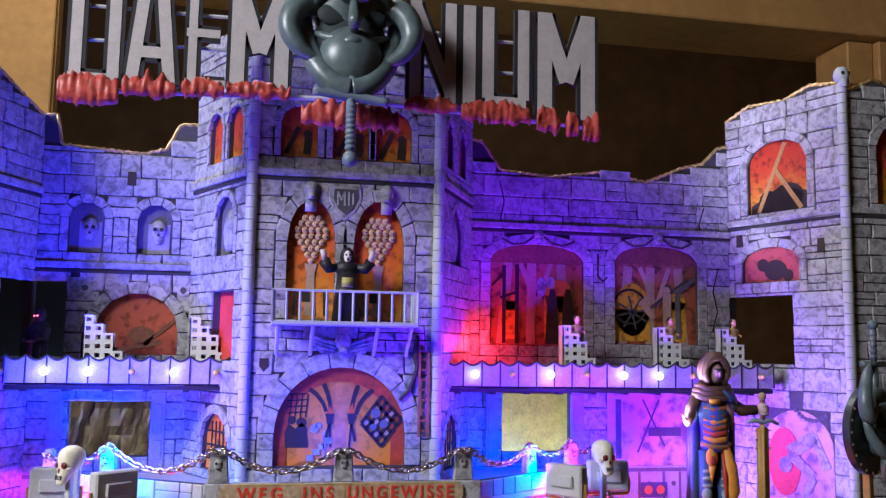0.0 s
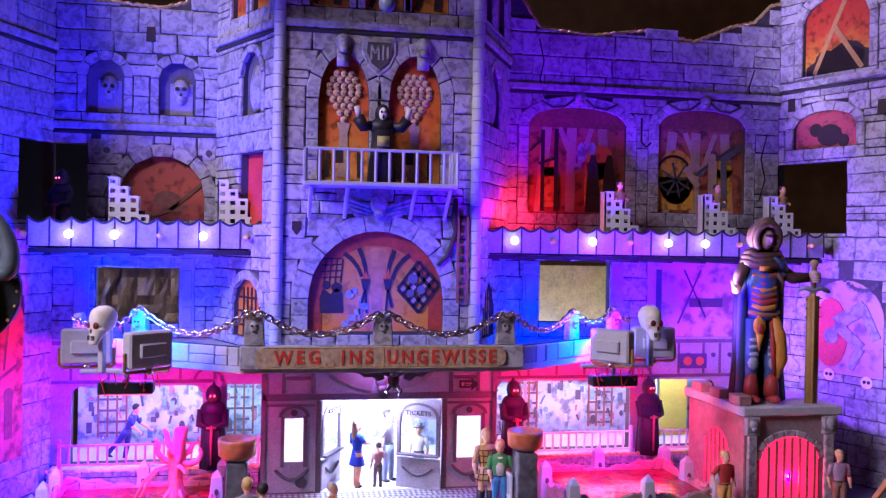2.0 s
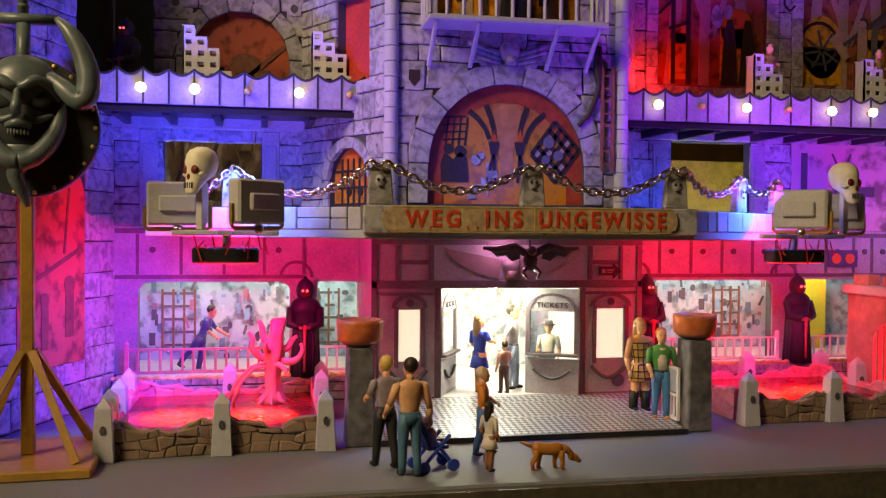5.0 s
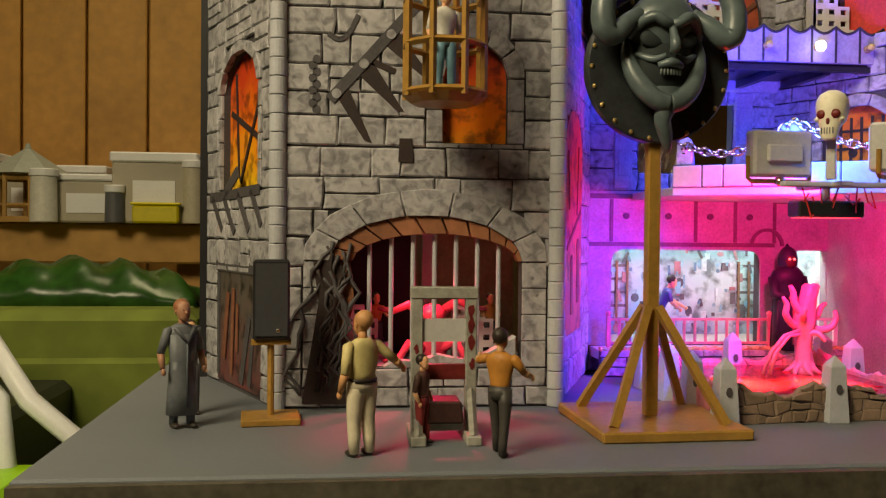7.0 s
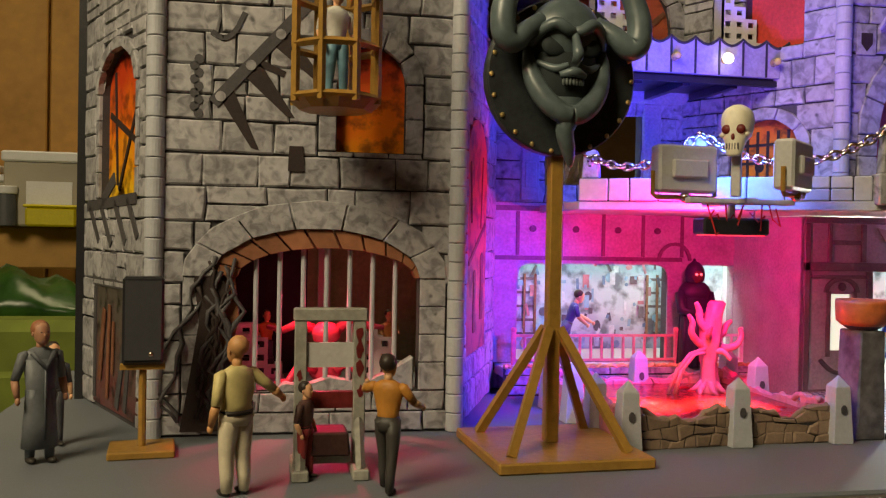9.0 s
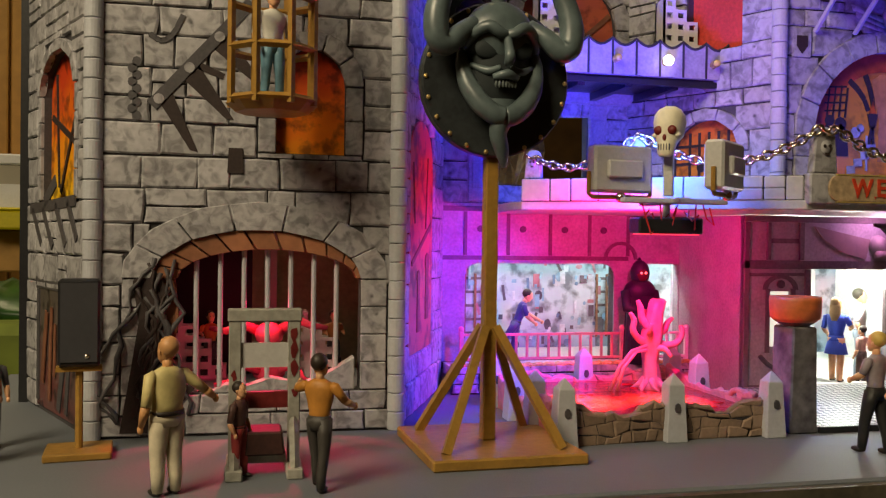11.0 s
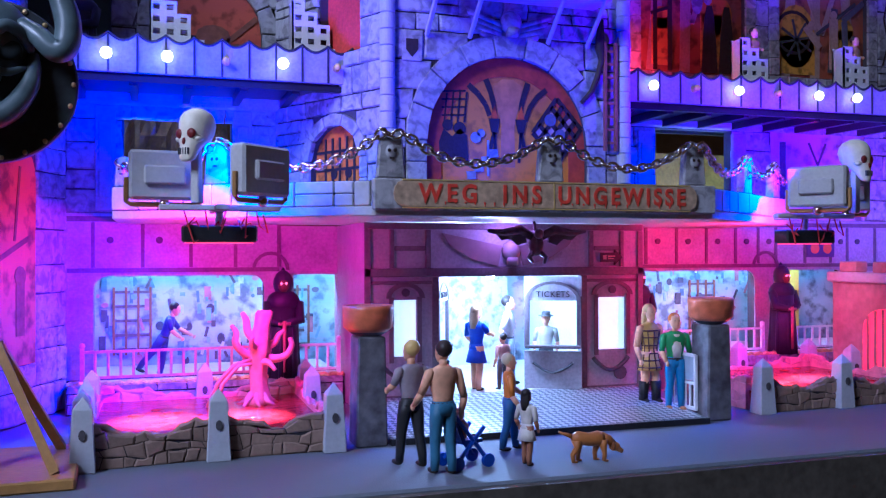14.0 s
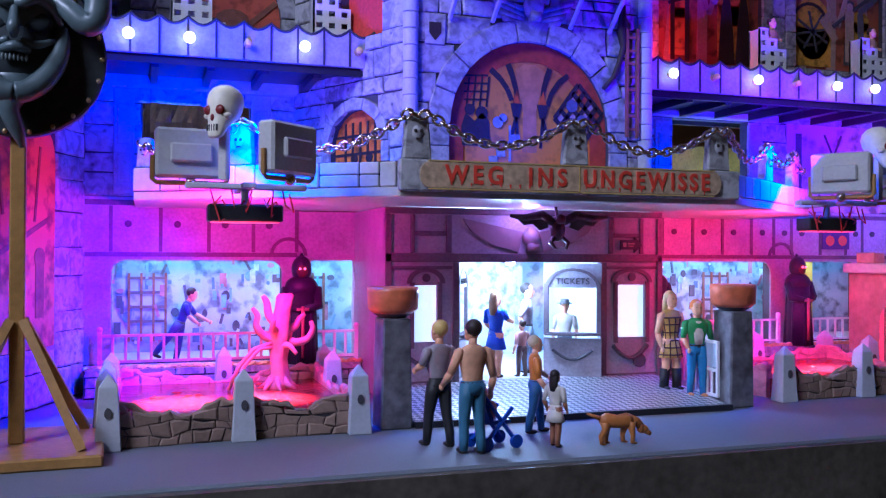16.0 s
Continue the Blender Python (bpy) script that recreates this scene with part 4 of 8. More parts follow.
def lay(w, length, z0, top_at, holes, zones, bare):
    r = random.Random(w.name)
    big = 1.35 if "wing" in w.name or "flank" in w.name else 1.12
    out = []
    z = z0 + 0.3
    while z < 180:
        hgt = r.choice((3.2, 3.9, 4.5, 5.0, 5.5)) * big
        inside = [q for q in zones if q[0] - 0.1 <= z and z + hgt <= q[1] + 1.5]
        if not inside:
            z += 0.5
            continue
        mid = z + hgt / 2
        cuts = sorted(t for t in (taken(h, mid, hgt / 2) for h in (*holes, *bare)) if t)
        free, u = [], 0.2
        for a, b in cuts:
            if a > u:
                free.append((u, a))
            u = max(u, b)
        if u < length - 0.2:
            free.append((u, length - 0.2))
        for a, b in free:
            u = a
            while b - u > 0.8:
                wd = r.uniform(4.4, 9.6) * big
                if b - u - wd < 2.6:
                    wd = b - u if b - u < 9.8 * big else (b - u) / 2
                t = min(top_at(u + 0.3), top_at(min(length, u + wd - 0.3)), top_at(u + wd / 2))
                zz = min(z + hgt, t + 0.2)
                if zz - z > 0.8:
                    if hgt > 4.3 and wd > 5.5 and r.random() < 0.16:
                        out += [(u, u + wd, z, z + hgt * 0.48), (u, u + wd, z + hgt * 0.48, zz)]
                    else:
                        out.append((u, u + wd, z, zz))
                u += wd
        for h in (*holes, *bare):
            c, hw = (h["u0"] + h["u1"]) / 2, (h["u1"] - h["u0"]) / 2 + h["ring"]
            gap = h["z0"] - z
            if 0.9 < gap < hgt + 0.1:
                n = max(1, round(2 * hw / 7))
                out += [(c - hw + 2 * hw * k / n, c - hw + 2 * hw * (k + 1) / n, z, h["z0"]) for k in range(n)]
            crown = h["z1"] + (h["rise"] + h["ring"] if h["rise"] else 0.0)
            span = taken(h, mid, hgt / 2)
            over = min(z + hgt, top_at(max(0.0, min(length, c)))) - crown
            if span and 0.7 < over < hgt - 0.1:
                a, b = max(0.2, span[0]), min(length - 0.2, span[1])
                n = max(1, round((b - a) / 7))
                out += [(a + (b - a) * k / n, a + (b - a) * (k + 1) / n, crown, crown + over) for k in range(n)]
        z += hgt
    return [q for q in out if q[3] - q[2] > 0.5]


ZONES = {"wall_wing_west": [(0, 6.2), (43.4, 200)], "wall_wing_east": [(0, 6.6), (43.4, 200)]}


def fit_out(w, length, z0, top_at, holes):
    bare = [h for h, _, _ in MURALS.get(w.name, [])]
    for h in holes:
        if not h["ring"]:
            continue
        c, hw, g = (h["u0"] + h["u1"]) / 2, (h["u1"] - h["u0"]) / 2, h["ring"]
        arc = math.pi * (hw + h["rise"]) / 2
        n = max(5, round(arc / (6.6 if hw > 9 else 4.8))) | 1
        for k in range(n):
            a0, a1 = math.pi * k / n + 0.16 / (hw + g), math.pi * (k + 1) / n - 0.16 / (hw + g)
            pts = [(c + (hw + o) * math.cos(a), h["z1"] + (h["rise"] + o) * math.sin(a)) for a, o in ((a0, 0), ((a0 + a1) / 2, 0), (a1, 0), (a1, g), ((a0 + a1) / 2, g * 1.05), (a0, g))]
            bm = bmesh.new()
            prism(bm, pts, -1.0, 0.3)
            part("arch_stone", bm, STONE, w, bevel=0.16)
        nj = max(1, round((h["z1"] - h["z0"]) / 5))
        for s in (-1, 1):
            for k in range(nj):
                za = h["z0"] + (h["z1"] - h["z0"]) * k / nj
                zb = h["z0"] + (h["z1"] - h["z0"]) * (k + 1) / nj
                bm = bmesh.new()
                x0, x1 = sorted((c + s * hw, c + s * (hw + g)))
                block(bm, x0 + 0.08, x1 - 0.08, -0.7, 0.3, za + 0.08, zb - 0.08)
                part("jamb_stone", bm, STONE, w, bevel=0.16)
    pieces = sorted(lay(w, length, z0, top_at, holes, ZONES.get(w.name, [(0, 200)]), bare), key=lambda q: q[2])
    r = random.Random(w.name + "b")
    rest = bmesh.new()
    for i, (u0, u1, za, zb) in enumerate(pieces):
        wd, hg, dp = u1 - u0 - 0.26, zb - za - 0.26, r.uniform(0.7, 1.0)
        if i < 300:
            ob = new("stone", r.choice(STONES))
            ob.parent = w
            ob.location = ((u0 + u1) / 2 * MM, -dp * 0.3 * MM, (za + zb) / 2 * MM)
            ob.scale = (wd * MM, dp * MM, hg * MM)
        else:
            block(rest, u0 + 0.17, u1 - 0.17, -0.5, 0.2, za + 0.17, zb - 0.17)
    if rest.verts:
        ob = part("stonework", rest, STONE, w)
        ob["kind"] = "stuff"
    else:
        rest.free()


def cornice(w, length, z, h, deep, mat=None):
    bm = bmesh.new()
    prism_pts = [(-0.2, z), (length + 0.2, z), (length + 0.2, z + h), (-0.2, z + h)]
    prism(bm, prism_pts, -deep, 0.2)
    return part("cornice", bm, mat or STONE, w, "string course and under-strip in shade colour", bevel=0.3)


LEN = {w.name: ln for w, ln, _, _, _ in WALLS}
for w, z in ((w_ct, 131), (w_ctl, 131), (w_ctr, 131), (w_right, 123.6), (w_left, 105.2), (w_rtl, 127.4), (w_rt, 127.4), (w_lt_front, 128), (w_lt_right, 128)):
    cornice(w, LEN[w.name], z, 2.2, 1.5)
    # dark strip below each course stands in for the shade under it
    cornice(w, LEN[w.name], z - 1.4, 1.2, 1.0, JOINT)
cornice(w_left, 47, 67.8, 3.4, 1.6, CARD)
cornice(w_right, 47, 68.6, 2.0, 1.6, CARD)
for w, x in ((w_left, 8.5), (w_left, 38.5), (w_right, 10), (w_right, 40)):
    bm = bmesh.new()
    block(bm, x - 2.2, x + 2.2, -1.2, 0.1, 44, 67.6)
    block(bm, x - 1.4, x + 1.4, -1.6, -1.2, 47, 53)
    block(bm, x - 1.4, x + 1.4, -1.6, -1.2, 55, 64)
    part("pilaster", bm, CARD, w, bevel=0.2)

# gold glitter cord along the broken tops
for w, length, z0, top_at, hs in WALLS:
    if "centre" in w.name:
        continue
    bm = bmesh.new()
    n = max(12, round(length / 0.9))
    tube(bm, [(length * k / n, 0.2 + 0.25 * math.sin(k * 1.9), top_at(length * k / n) + 0.3 + 0.22 * math.sin(k * 2.3)) for k in range(n + 1)], 0.62, 6)
    part("glitter_cord", bm, GOLD, w, "gold glittering cord along the broken edge")

# round corner columns of stacked drums
bm = bmesh.new()
bmesh.ops.create_cone(bm, cap_ends=True, segments=20, radius1=1.6, radius2=1.6, depth=3.3)
bmesh.ops.bevel(bm, geom=[e for e in bm.edges if abs(e.verts[0].co.z - e.verts[1].co.z) < 0.01], offset=0.16, segments=1, affect="EDGES")
drum = part("drum", bm, PIPE)
DRUM = drum.data
bpy.data.objects.remove(drum)
for cx, cy, c0, c1 in ((-84.5, 250.6, 0, 162), (-137, 250.4, 0, 166), (-2.6, 257.2, 43, 178), (51.8, 257.2, 43, 178), (183, 250.4, 0, 170)):
    col = thing("corner_column", "pale grey round column of stacked stone drums", "column", cx, cy, c0, group="corner columns")
    for k in range(int((c1 - c0) / 3.4)):
        d = new("drum", DRUM)
        d.parent = col
        d.location = (0, 0, (1.7 + 3.4 * k) * MM)
        d.rotation_euler = (0, 0, k * 0.7)
        s = 1 + 0.025 * math.sin(k * 5.3)
        d.scale = (s, s, 1)

# ---- printed trim of the ticket hall ----


def paint(name, color, rough=0.45, vary=0.12, **k):
    return material(name, color, rough, vary=vary, grain=1.0, stain=0.3, bump=0.15, **k)


def strips(bm, rects, y0, y1):
    for x0, x1, z0, z1 in rects:
        block(bm, x0, x1, y0, y1, z0, z1)


# u runs from the hall's west corner
for r4 in ((0, 66.5, 29.4, 31.2), (0, 66.5, 39.6, 41), (0, 1.4, 3, 39.5), (65.1, 66.5, 3, 39.5), (5.5, 6.5, 31.3, 39.5), (13.5, 14.7, 31.3, 39.5), (52.5, 53.7, 31.3, 39.5), (60.5, 61.5, 31.3, 39.5),
           (15, 16.5, 3.6, 29.3), (50.5, 52, 3.6, 29.3), (6.6, 13.4, 35, 36), (53.8, 60.4, 35, 36), (1.5, 14.9, 3, 4), (52.1, 65, 3, 4), (1.5, 14.9, 27.8, 28.5), (52.1, 65, 27.8, 28.5)):
    bm = bmesh.new()
    strips(bm, [r4], -0.4, 0.1)
    part("timber", bm, TRIM, ent, "dark brown printed timber", bevel=0.1)
for c, w, z0, z1 in ((9, 2.6, 12.3, 24.4), (58.5, 3.6, 12.2, 24.2)):
    bm = bmesh.new()
    for k in range(10):
        a0, a1 = math.pi * k / 10, math.pi * (k + 1) / 10
        prism(bm, [(c + (w + o) * math.cos(a), 24.8 + (2.0 + o * 0.8) * math.sin(a)) for a, o in ((a0, 0.6), (a1, 0.6), (a1, 1.7), (a0, 1.7))], -0.35, 0.1)
    strips(bm, [(c - w - 1, c - w, 11, 25), (c + w, c + w + 1, 11, 25)], -0.35, 0.1)
    part("window_arch", bm, TRIM, ent)
    bm = bmesh.new()
    prism(bm, disc2((c, 26), 0.9, 12), -0.5, 0.1)
    part("roundel", bm, IRON, ent)
    bm = bmesh.new()
    block(bm, c - w, c + w, 0.7, 0.8, z0, z1)
    part("pane", bm, material("lit_frosted_pane", (0.8, 0.82, 0.85), 0.4, vary=0.05, emit=((0.9, 0.95, 1.0), 0.85)), ent, "frosted pane lit white from behind")
    bm = bmesh.new()
    tube(bm, [(c - 5 + k, -0.5, 11.5 - 4 * math.sin(math.pi * (k + 1) / 11)) for k in range(10)], 0.5)
    part("chain_relief", bm, IRON, ent)
    bm = bmesh.new()
    prism(bm, disc2((c + 2, 6.8), 1.6, 12), -0.5, 0.1)
    part("wheel_relief", bm, IRON, ent)
# winged skull over the door, arrow sign
bm = bmesh.new()
for s in (-1, 1):
    prism(bm, [(33.2 + s * x, z) for x, z in ((2, 36), (16, 38.8), (14, 36), (9, 33), (3, 31.6))], -0.45, 0.1)
part("wing_relief", bm, paint("umber_print", (0.24, 0.17, 0.17), 0.55), ent, "printed spread wings")
bm = bmesh.new()
skull_relief(bm, 33.2, -0.3, 34.8, 2.2)
part("skull_relief", bm, paint("grey_print", (0.3, 0.25, 0.26)), ent, "printed skull", True)
bm = bmesh.new()
prism(bm, [(55.5, 32.3), (59, 32.3), (59, 31.6), (61, 33.4), (59, 35.2), (59, 34.5), (55.5, 34.5)], -0.6, 0.1)
part("arrow_sign", bm, INK, ent, "black arrow sign")
bm = bmesh.new()
strips(bm, [(56, 56.8, 32.9, 33.9), (57.2, 59, 33.5, 33.8), (57.2, 58.7, 33.0, 33.2)], -0.75, -0.55)
part("arrow_lettering", bm, PALE, ent)
# rounded upper corners of the ride windows
for nm, u0, u1 in (("panel_west", 6, 43.5), ("panel_east", 0.1, 45.5), ("panel_east", 52, 76)):
    for u, s in ((u0, 1), (u1, -1)):
        bm = bmesh.new()
        prism(bm, [(u, 29.4)] + [(u + s * (3 - 3 * math.sin(k * math.pi / 8)), 26.4 + 3 * math.cos(k * math.pi / 8)) for k in range(5)], 0.02, 0.48)
        part("window_corner", bm, CARD, bpy.data.objects[nm])
# bands on the wing panels
for nm, xs in (("panel_west", (5.5, 16, 26.5, 36.5, 46.5)), ("panel_east", (0.5, 10, 19.5, 29, 38.5, 46, 52, 62, 71, 77, 87))):
    w = bpy.data.objects[nm]
    for r4 in [(0, 47 if "west" in nm else 98, 30.2, 31.2), (0, 47 if "west" in nm else 98, 41.6, 42.8)] + [(x, x + 0.8, 31.3, 41.5) for x in xs]:
        bm = bmesh.new()
        strips(bm, [r4], -0.3, 0.05)
        part("band", bm, TRIM, w)
    for x in xs[:-1]:
        bm = bmesh.new()
        prism(bm, disc2((x + 4, 37.5), 0.8, 10), -0.4, 0.05)
        part("rivet", bm, IRON, w)
    for x in ((45,) if "west" in nm else (3.5, 48.8)):
        bm = bmesh.new()
        for k in range(10):
            a0, a1 = math.pi * k / 10, math.pi * (k + 1) / 10
            prism(bm, [(x + o * math.cos(a), 30.5 + o * math.sin(a)) for a, o in ((a0, 3.6), (a1, 3.6), (a1, 4.4), (a0, 4.4))], -0.45, 0.05)
        part("band_arch", bm, TRIM, w)
bm = bmesh.new()
block(bm, 63, 72.5, -0.45, 0.05, 33, 38)
part("notice", bm, paint("dark_blue_notice", (0.08, 0.06, 0.14)), bpy.data.objects["panel_east"], "dark notice with two orange discs")
bm = bmesh.new()
for x in (65.6, 70):
    prism(bm, disc2((x, 35.5), 1.5), -0.6, -0.4)
part("notice_disc", bm, paint("orange_disc", (0.6, 0.13, 0.05)), bpy.data.objects["panel_east"])

# ---- ticket hall interior ----
WHITE_CARD = material("white_card", (0.75, 0.76, 0.78), 0.5, vary=0.1)
bm = bmesh.new()
block(bm, 12, 46, 312, 313, 3.6, 34)
setting(part("wall_hall_back", bm, picture("hall_mural", (0.6, 0.62, 0.68), (0.6, 0.5, 0.5), (0.7, 0.72, 0.75), 4, 34, 0.45, 0.25)), "white hall back wall with a faint mural", "wall")
for nm, x in (("wall_hall_west", 2), ("wall_hall_east", 53)):
    bm = bmesh.new()
    block(bm, x - 0.5, x + 0.5, 272, 312, 3.6, 38)
    setting(part(nm, bm, WHITE_CARD), "white inner wall of the hall", "wall")


def text(body, size, mat, parent, m, name="lettering", deep=0.08, width=0.0, space=1.08, bold=0.0):
    """Raised letters in the built-in font, size and depth in millimetres."""
    cu = bpy.data.curves.new(name, "FONT")
    cu.body, cu.size, cu.extrude, cu.align_x, cu.align_y = body, size * MM, deep * MM, "CENTER", "CENTER"
    cu.space_character, cu.offset = space, bold * MM
    tmp = new(name, cu)
    me = bpy.data.meshes.new_from_object(tmp.evaluated_get(bpy.context.evaluated_depsgraph_get()))
    bpy.data.objects.remove(tmp)
    me.materials.clear()
    me.materials.append(mat)
    ob = new(name, me)
    ob.parent = parent
    xs = [v.co.x for v in me.vertices]
    k = width * MM / (max(xs) - min(xs)) if width else 1.0
    ob.matrix_basis = m @ Matrix.Diagonal((k, 1, 1, 1))
    return ob


def booth(name, x, y, rz, label):
    """A ticket panel: counter below, lit window above, arched sign board."""
    t = thing(name, label, "ticket booth", x, y, 3.6, rz)
    bm = bmesh.new()
    block(bm, 0, 13, 0, 0.6, 0, 8.6)
    part("counter_front", bm, CARD, t, bevel=0.1)
    for a, b in ((0, 1.2), (11.8, 13)):
        bm = bmesh.new()
        block(bm, a, b, -0.2, 0.6, 9.4, 21)
        part("post", bm, TRIM, t, bevel=0.1)
    bm = bmesh.new()
    prism(bm, [(0, 20), (13, 20)] + [(13, 25.5), (0, 25.5)], 0, 0.6)
    part("sign_board", bm, CARD, t)
    bm = bmesh.new()
    for k in range(10):
        a0, a1 = math.pi * k / 10, math.pi * (k + 1) / 10
        prism(bm, [(6.5 + o * math.cos(a), 20 + o * 0.7 * math.sin(a)) for a, o in ((a0, 5.4), (a1, 5.4), (a1, 6.3), (a0, 6.3))], -0.25, 0.1)
    part("sign_arch", bm, TRIM, t)
    text("TICKETS", 1.9, INK, t, at(6.5, -0.12, 21.4, 0, 90))
    bm = bmesh.new()
    block(bm, 0.2, 12.8, -1.2, 0.7, 9.2, 9.9)
    part("counter_top", bm, TRIM, t, bevel=0.15)
    bm = bmesh.new()
    tube(bm, [(2 + k, -0.3, 6 - 2.2 * math.sin(math.pi * k / 9)) for k in range(10)], 0.35)
    part("garland_relief", bm, IRON, t)
    return t


booth("ticket_booth", 32.2, 267.8, -28, "pale printed ticket booth beside the open doorway")
booth("ticket_booth", 10.9, 263.6 + 1.8, 62, "pale printed ticket booth at the doorway edge")
lampo = thing("ceiling_light", "small bright white light in the hall doorway", "light", 24, 268, 29.4)
bm = bmesh.new()
ball(bm, (0, 0, 0), 1.1, 1, 1, 0.7)
part("bulb", bm, material("glowing_bulb", (1, 1, 1), 0.4, vary=0.02, bump=0, emit=((0.95, 0.98, 1.0), 14)), lampo, "", True)
bm = bmesh.new()
rod(bm, (0, 0, 0.6), (0, 0, 10), 0.25)
part("stem", bm, WHITEP, lampo)

# flying gargoyle over the entrance
g = thing("gargoyle", "dark winged gargoyle with red marks hanging over the door", "figure", 29, 254, 36.5)
bm = bmesh.new()
ball(bm, (0, 0, 0), 1.7, 1.0, 1.0, 1.6)
ball(bm, (0, -1.6, 2.0), 1.1)
rod(bm, (0, 0, 2), (0, 1, 4.8), 0.35)
for s in (-1, 1):
    tube(bm, [(s * 0.8, 0, 1.2), (s * 4, -0.5, 2.9), (s * 8, -0.8, 2.2), (s * 11.2, -1, 2.6)], [0.9, 1.1, 0.8, 0.4])
    tube(bm, [(s * 0.6, 0, -1.6), (s * 2, -1, -3.0), (s * 1.2, -1.6, -4.2)], [0.7, 0.5, 0.3])
part("body", bm, paint("wine_black", (0.09, 0.035, 0.045), 0.4, 0.6), g, "", True)
bm = bmesh.new()
for s in (-1, 1):
    prism(bm, [(s * 3, 2.6), (s * 9.5, 2.0), (s * 8, 0.6), (s * 6, 0.9), (s * 4.5, -0.4), (s * 2.5, 0.2)], -0.9, -0.4)
part("wing_skin", bm, paint("wing_grey", (0.1, 0.06, 0.07)), g)

# ---- deck parapet, banner, tombstones, chain ----
PALESTONE = material("pale_parapet_stone", (0.5, 0.49, 0.5), 0.6, vary=0.25, grain=0.8, each=0.4)


def parapet(name, a, b, label):
    w, length, _ = wall(name, a, b, 42.9, 47.6, 1.6, [], JOINT, label)
    r = random.Random(name)
    u = 0.0
    while u < length - 0.5:
        wd = min(r.uniform(3.5, 8), length - u)
        split = r.random() < 0.4
        for za, zb in (((43, 45.2), (45.3, 47.5)) if split else ((43, 47.5),)):
            bm = bmesh.new()
            block(bm, u + 0.1, u + wd - 0.1, -0.5, 0.3, za, zb)
            part("parapet_stone", bm, PALESTONE, w, bevel=0.2)
        u += wd
    return w


parapet("parapet_west", (-56, 266), (-11.2, 235.6), "pale stone parapet along the deck wing")
parapet("parapet_east", (59.7, 235.6), (104, 266), "pale stone parapet along the deck wing")
bm = bmesh.new()
block(bm, -11.2, 59.7, 233.8, 236.6, 42.2, 47.9)
front = setting(part("parapet_front", bm, STONE, bevel=0.3), "grey stone parapet over the entrance", "parapet")
banner = thing("banner_sign", "tan banner board with dripping red letters on the parapet", "sign", 23.6, 233.5, 42.6)
bm = bmesh.new()
prism(bm, [(-29.6 + 1.6 * math.cos(a), 2.6 + 2.3 * math.sin(a)) for a in (math.pi * (0.5 + k / 6) for k in range(7))] + [(29.6 + 1.6 * math.cos(a), 2.6 + 2.3 * math.sin(a)) for a in (math.pi * (-0.5 + k / 6) for k in range(7))], -0.3, 0.3)
part("board", bm, paint("tan_board", (0.46, 0.33, 0.2), 0.5, 0.45), banner)
bm = bmesh.new()
strips(bm, [(-29.6, 29.6, 4.95, 5.2), (-29.6, 29.6, -0.05, 0.2), (-0.12, 0.12, 0, 5.1)], -0.4, 0.2)
part("border", bm, paint("yellow_line", (0.55, 0.4, 0.12)), banner)
LETTER_RED = paint("letter_red", (0.62, 0.06, 0.03), 0.45, 0.35)
text("WEG  INS", 4.5, LETTER_RED, banner, at(-14.6, -0.36, 2.6, 0, 90), "lettering", 0.12, 24.0, 1.42, 0.12)
text("UNGEWISSE", 4.5, LETTER_RED, banner, at(14.6, -0.36, 2.6, 0, 90), "lettering", 0.12, 27.6, 1.36, 0.12)
bm = bmesh.new()
r = random.Random(4)
for x in [-25.4 + 1.9 * k for k in range(12)] + [1.4 + 2.35 * k for k in range(12)]:
    l = r.uniform(0.3, 0.9)
    prism(bm, [(x - 0.22, 1.2), (x + 0.22, 1.2), (x, 1.2 - l)], -0.42, -0.3)
part("drips", bm, LETTER_RED, banner)


def tombstone(x, y, z, rz, hgt, label):
    t = thing("tombstone", label, "tombstone", x, y, z, rz, "deck tombstones")
    bm = bmesh.new()
    w = hgt * 0.31
    prism(bm, [(-w, 0), (w, 0), (w * 0.8, hgt * 0.8), (w * 0.55, hgt * 0.97), (0, hgt), (-w * 0.55, hgt * 0.97), (-w * 0.8, hgt * 0.8)], -1.0, 1.0)
    part("slab", bm, STONE, t, bevel=0.3)
    bm = bmesh.new()
    ball(bm, (0, -1.0, hgt * 0.55), w * 0.42, 1, 0.35, 1.25, 8)
    part("skull_relief", bm, STONE, t, "carved face on the stone", True)
    bm = bmesh.new()
    for e in (-0.4, 0.4):
        ball(bm, (e * w * 0.5, -1.45, hgt * 0.58), w * 0.13, 1, 0.4, 1, 6)
    block(bm, -w * 0.15, w * 0.15, -1.42, -1.2, hgt * 0.4, hgt * 0.44)
    part("eye", bm, INK, t)
    return t


for x in (-7.8, 23.5, 55):
    tombstone(x, 235.2, 47.9, 0, 8.6, "grey tombstone with a carved face on the front parapet")
for x, y, rz in ((-36.6, 253.6, -34), (77.6, 249.0, 34), (94, 260.2, 34), (-53.6, 265.4, -34)):
    tombstone(x, y, 47.5, rz, 8.2 if x > -50 else 6, "pale grey tombstone on the wing parapet")

# chain of separate links over the stones
bm = bmesh.new()
n = 14
ring = []
for k in range(n):
    a = math.tau * k / n
    c = Vector((1.15 * math.cos(a), 0.78 * math.sin(a), 0))
    o = Vector((math.cos(a), math.sin(a), 0))
    ring.append([bm.verts.new(c + (o * math.cos(b) + Vector((0, 0, math.sin(b)))) * 0.3) for b in (0, 1.257, 2.513, 3.77, 5.027)])
for k in range(n):
    p, q = ring[k], ring[(k + 1) % n]
    for j in range(5):
        bm.faces.new((p[j], q[j], q[(j + 1) % 5], p[(j + 1) % 5]))
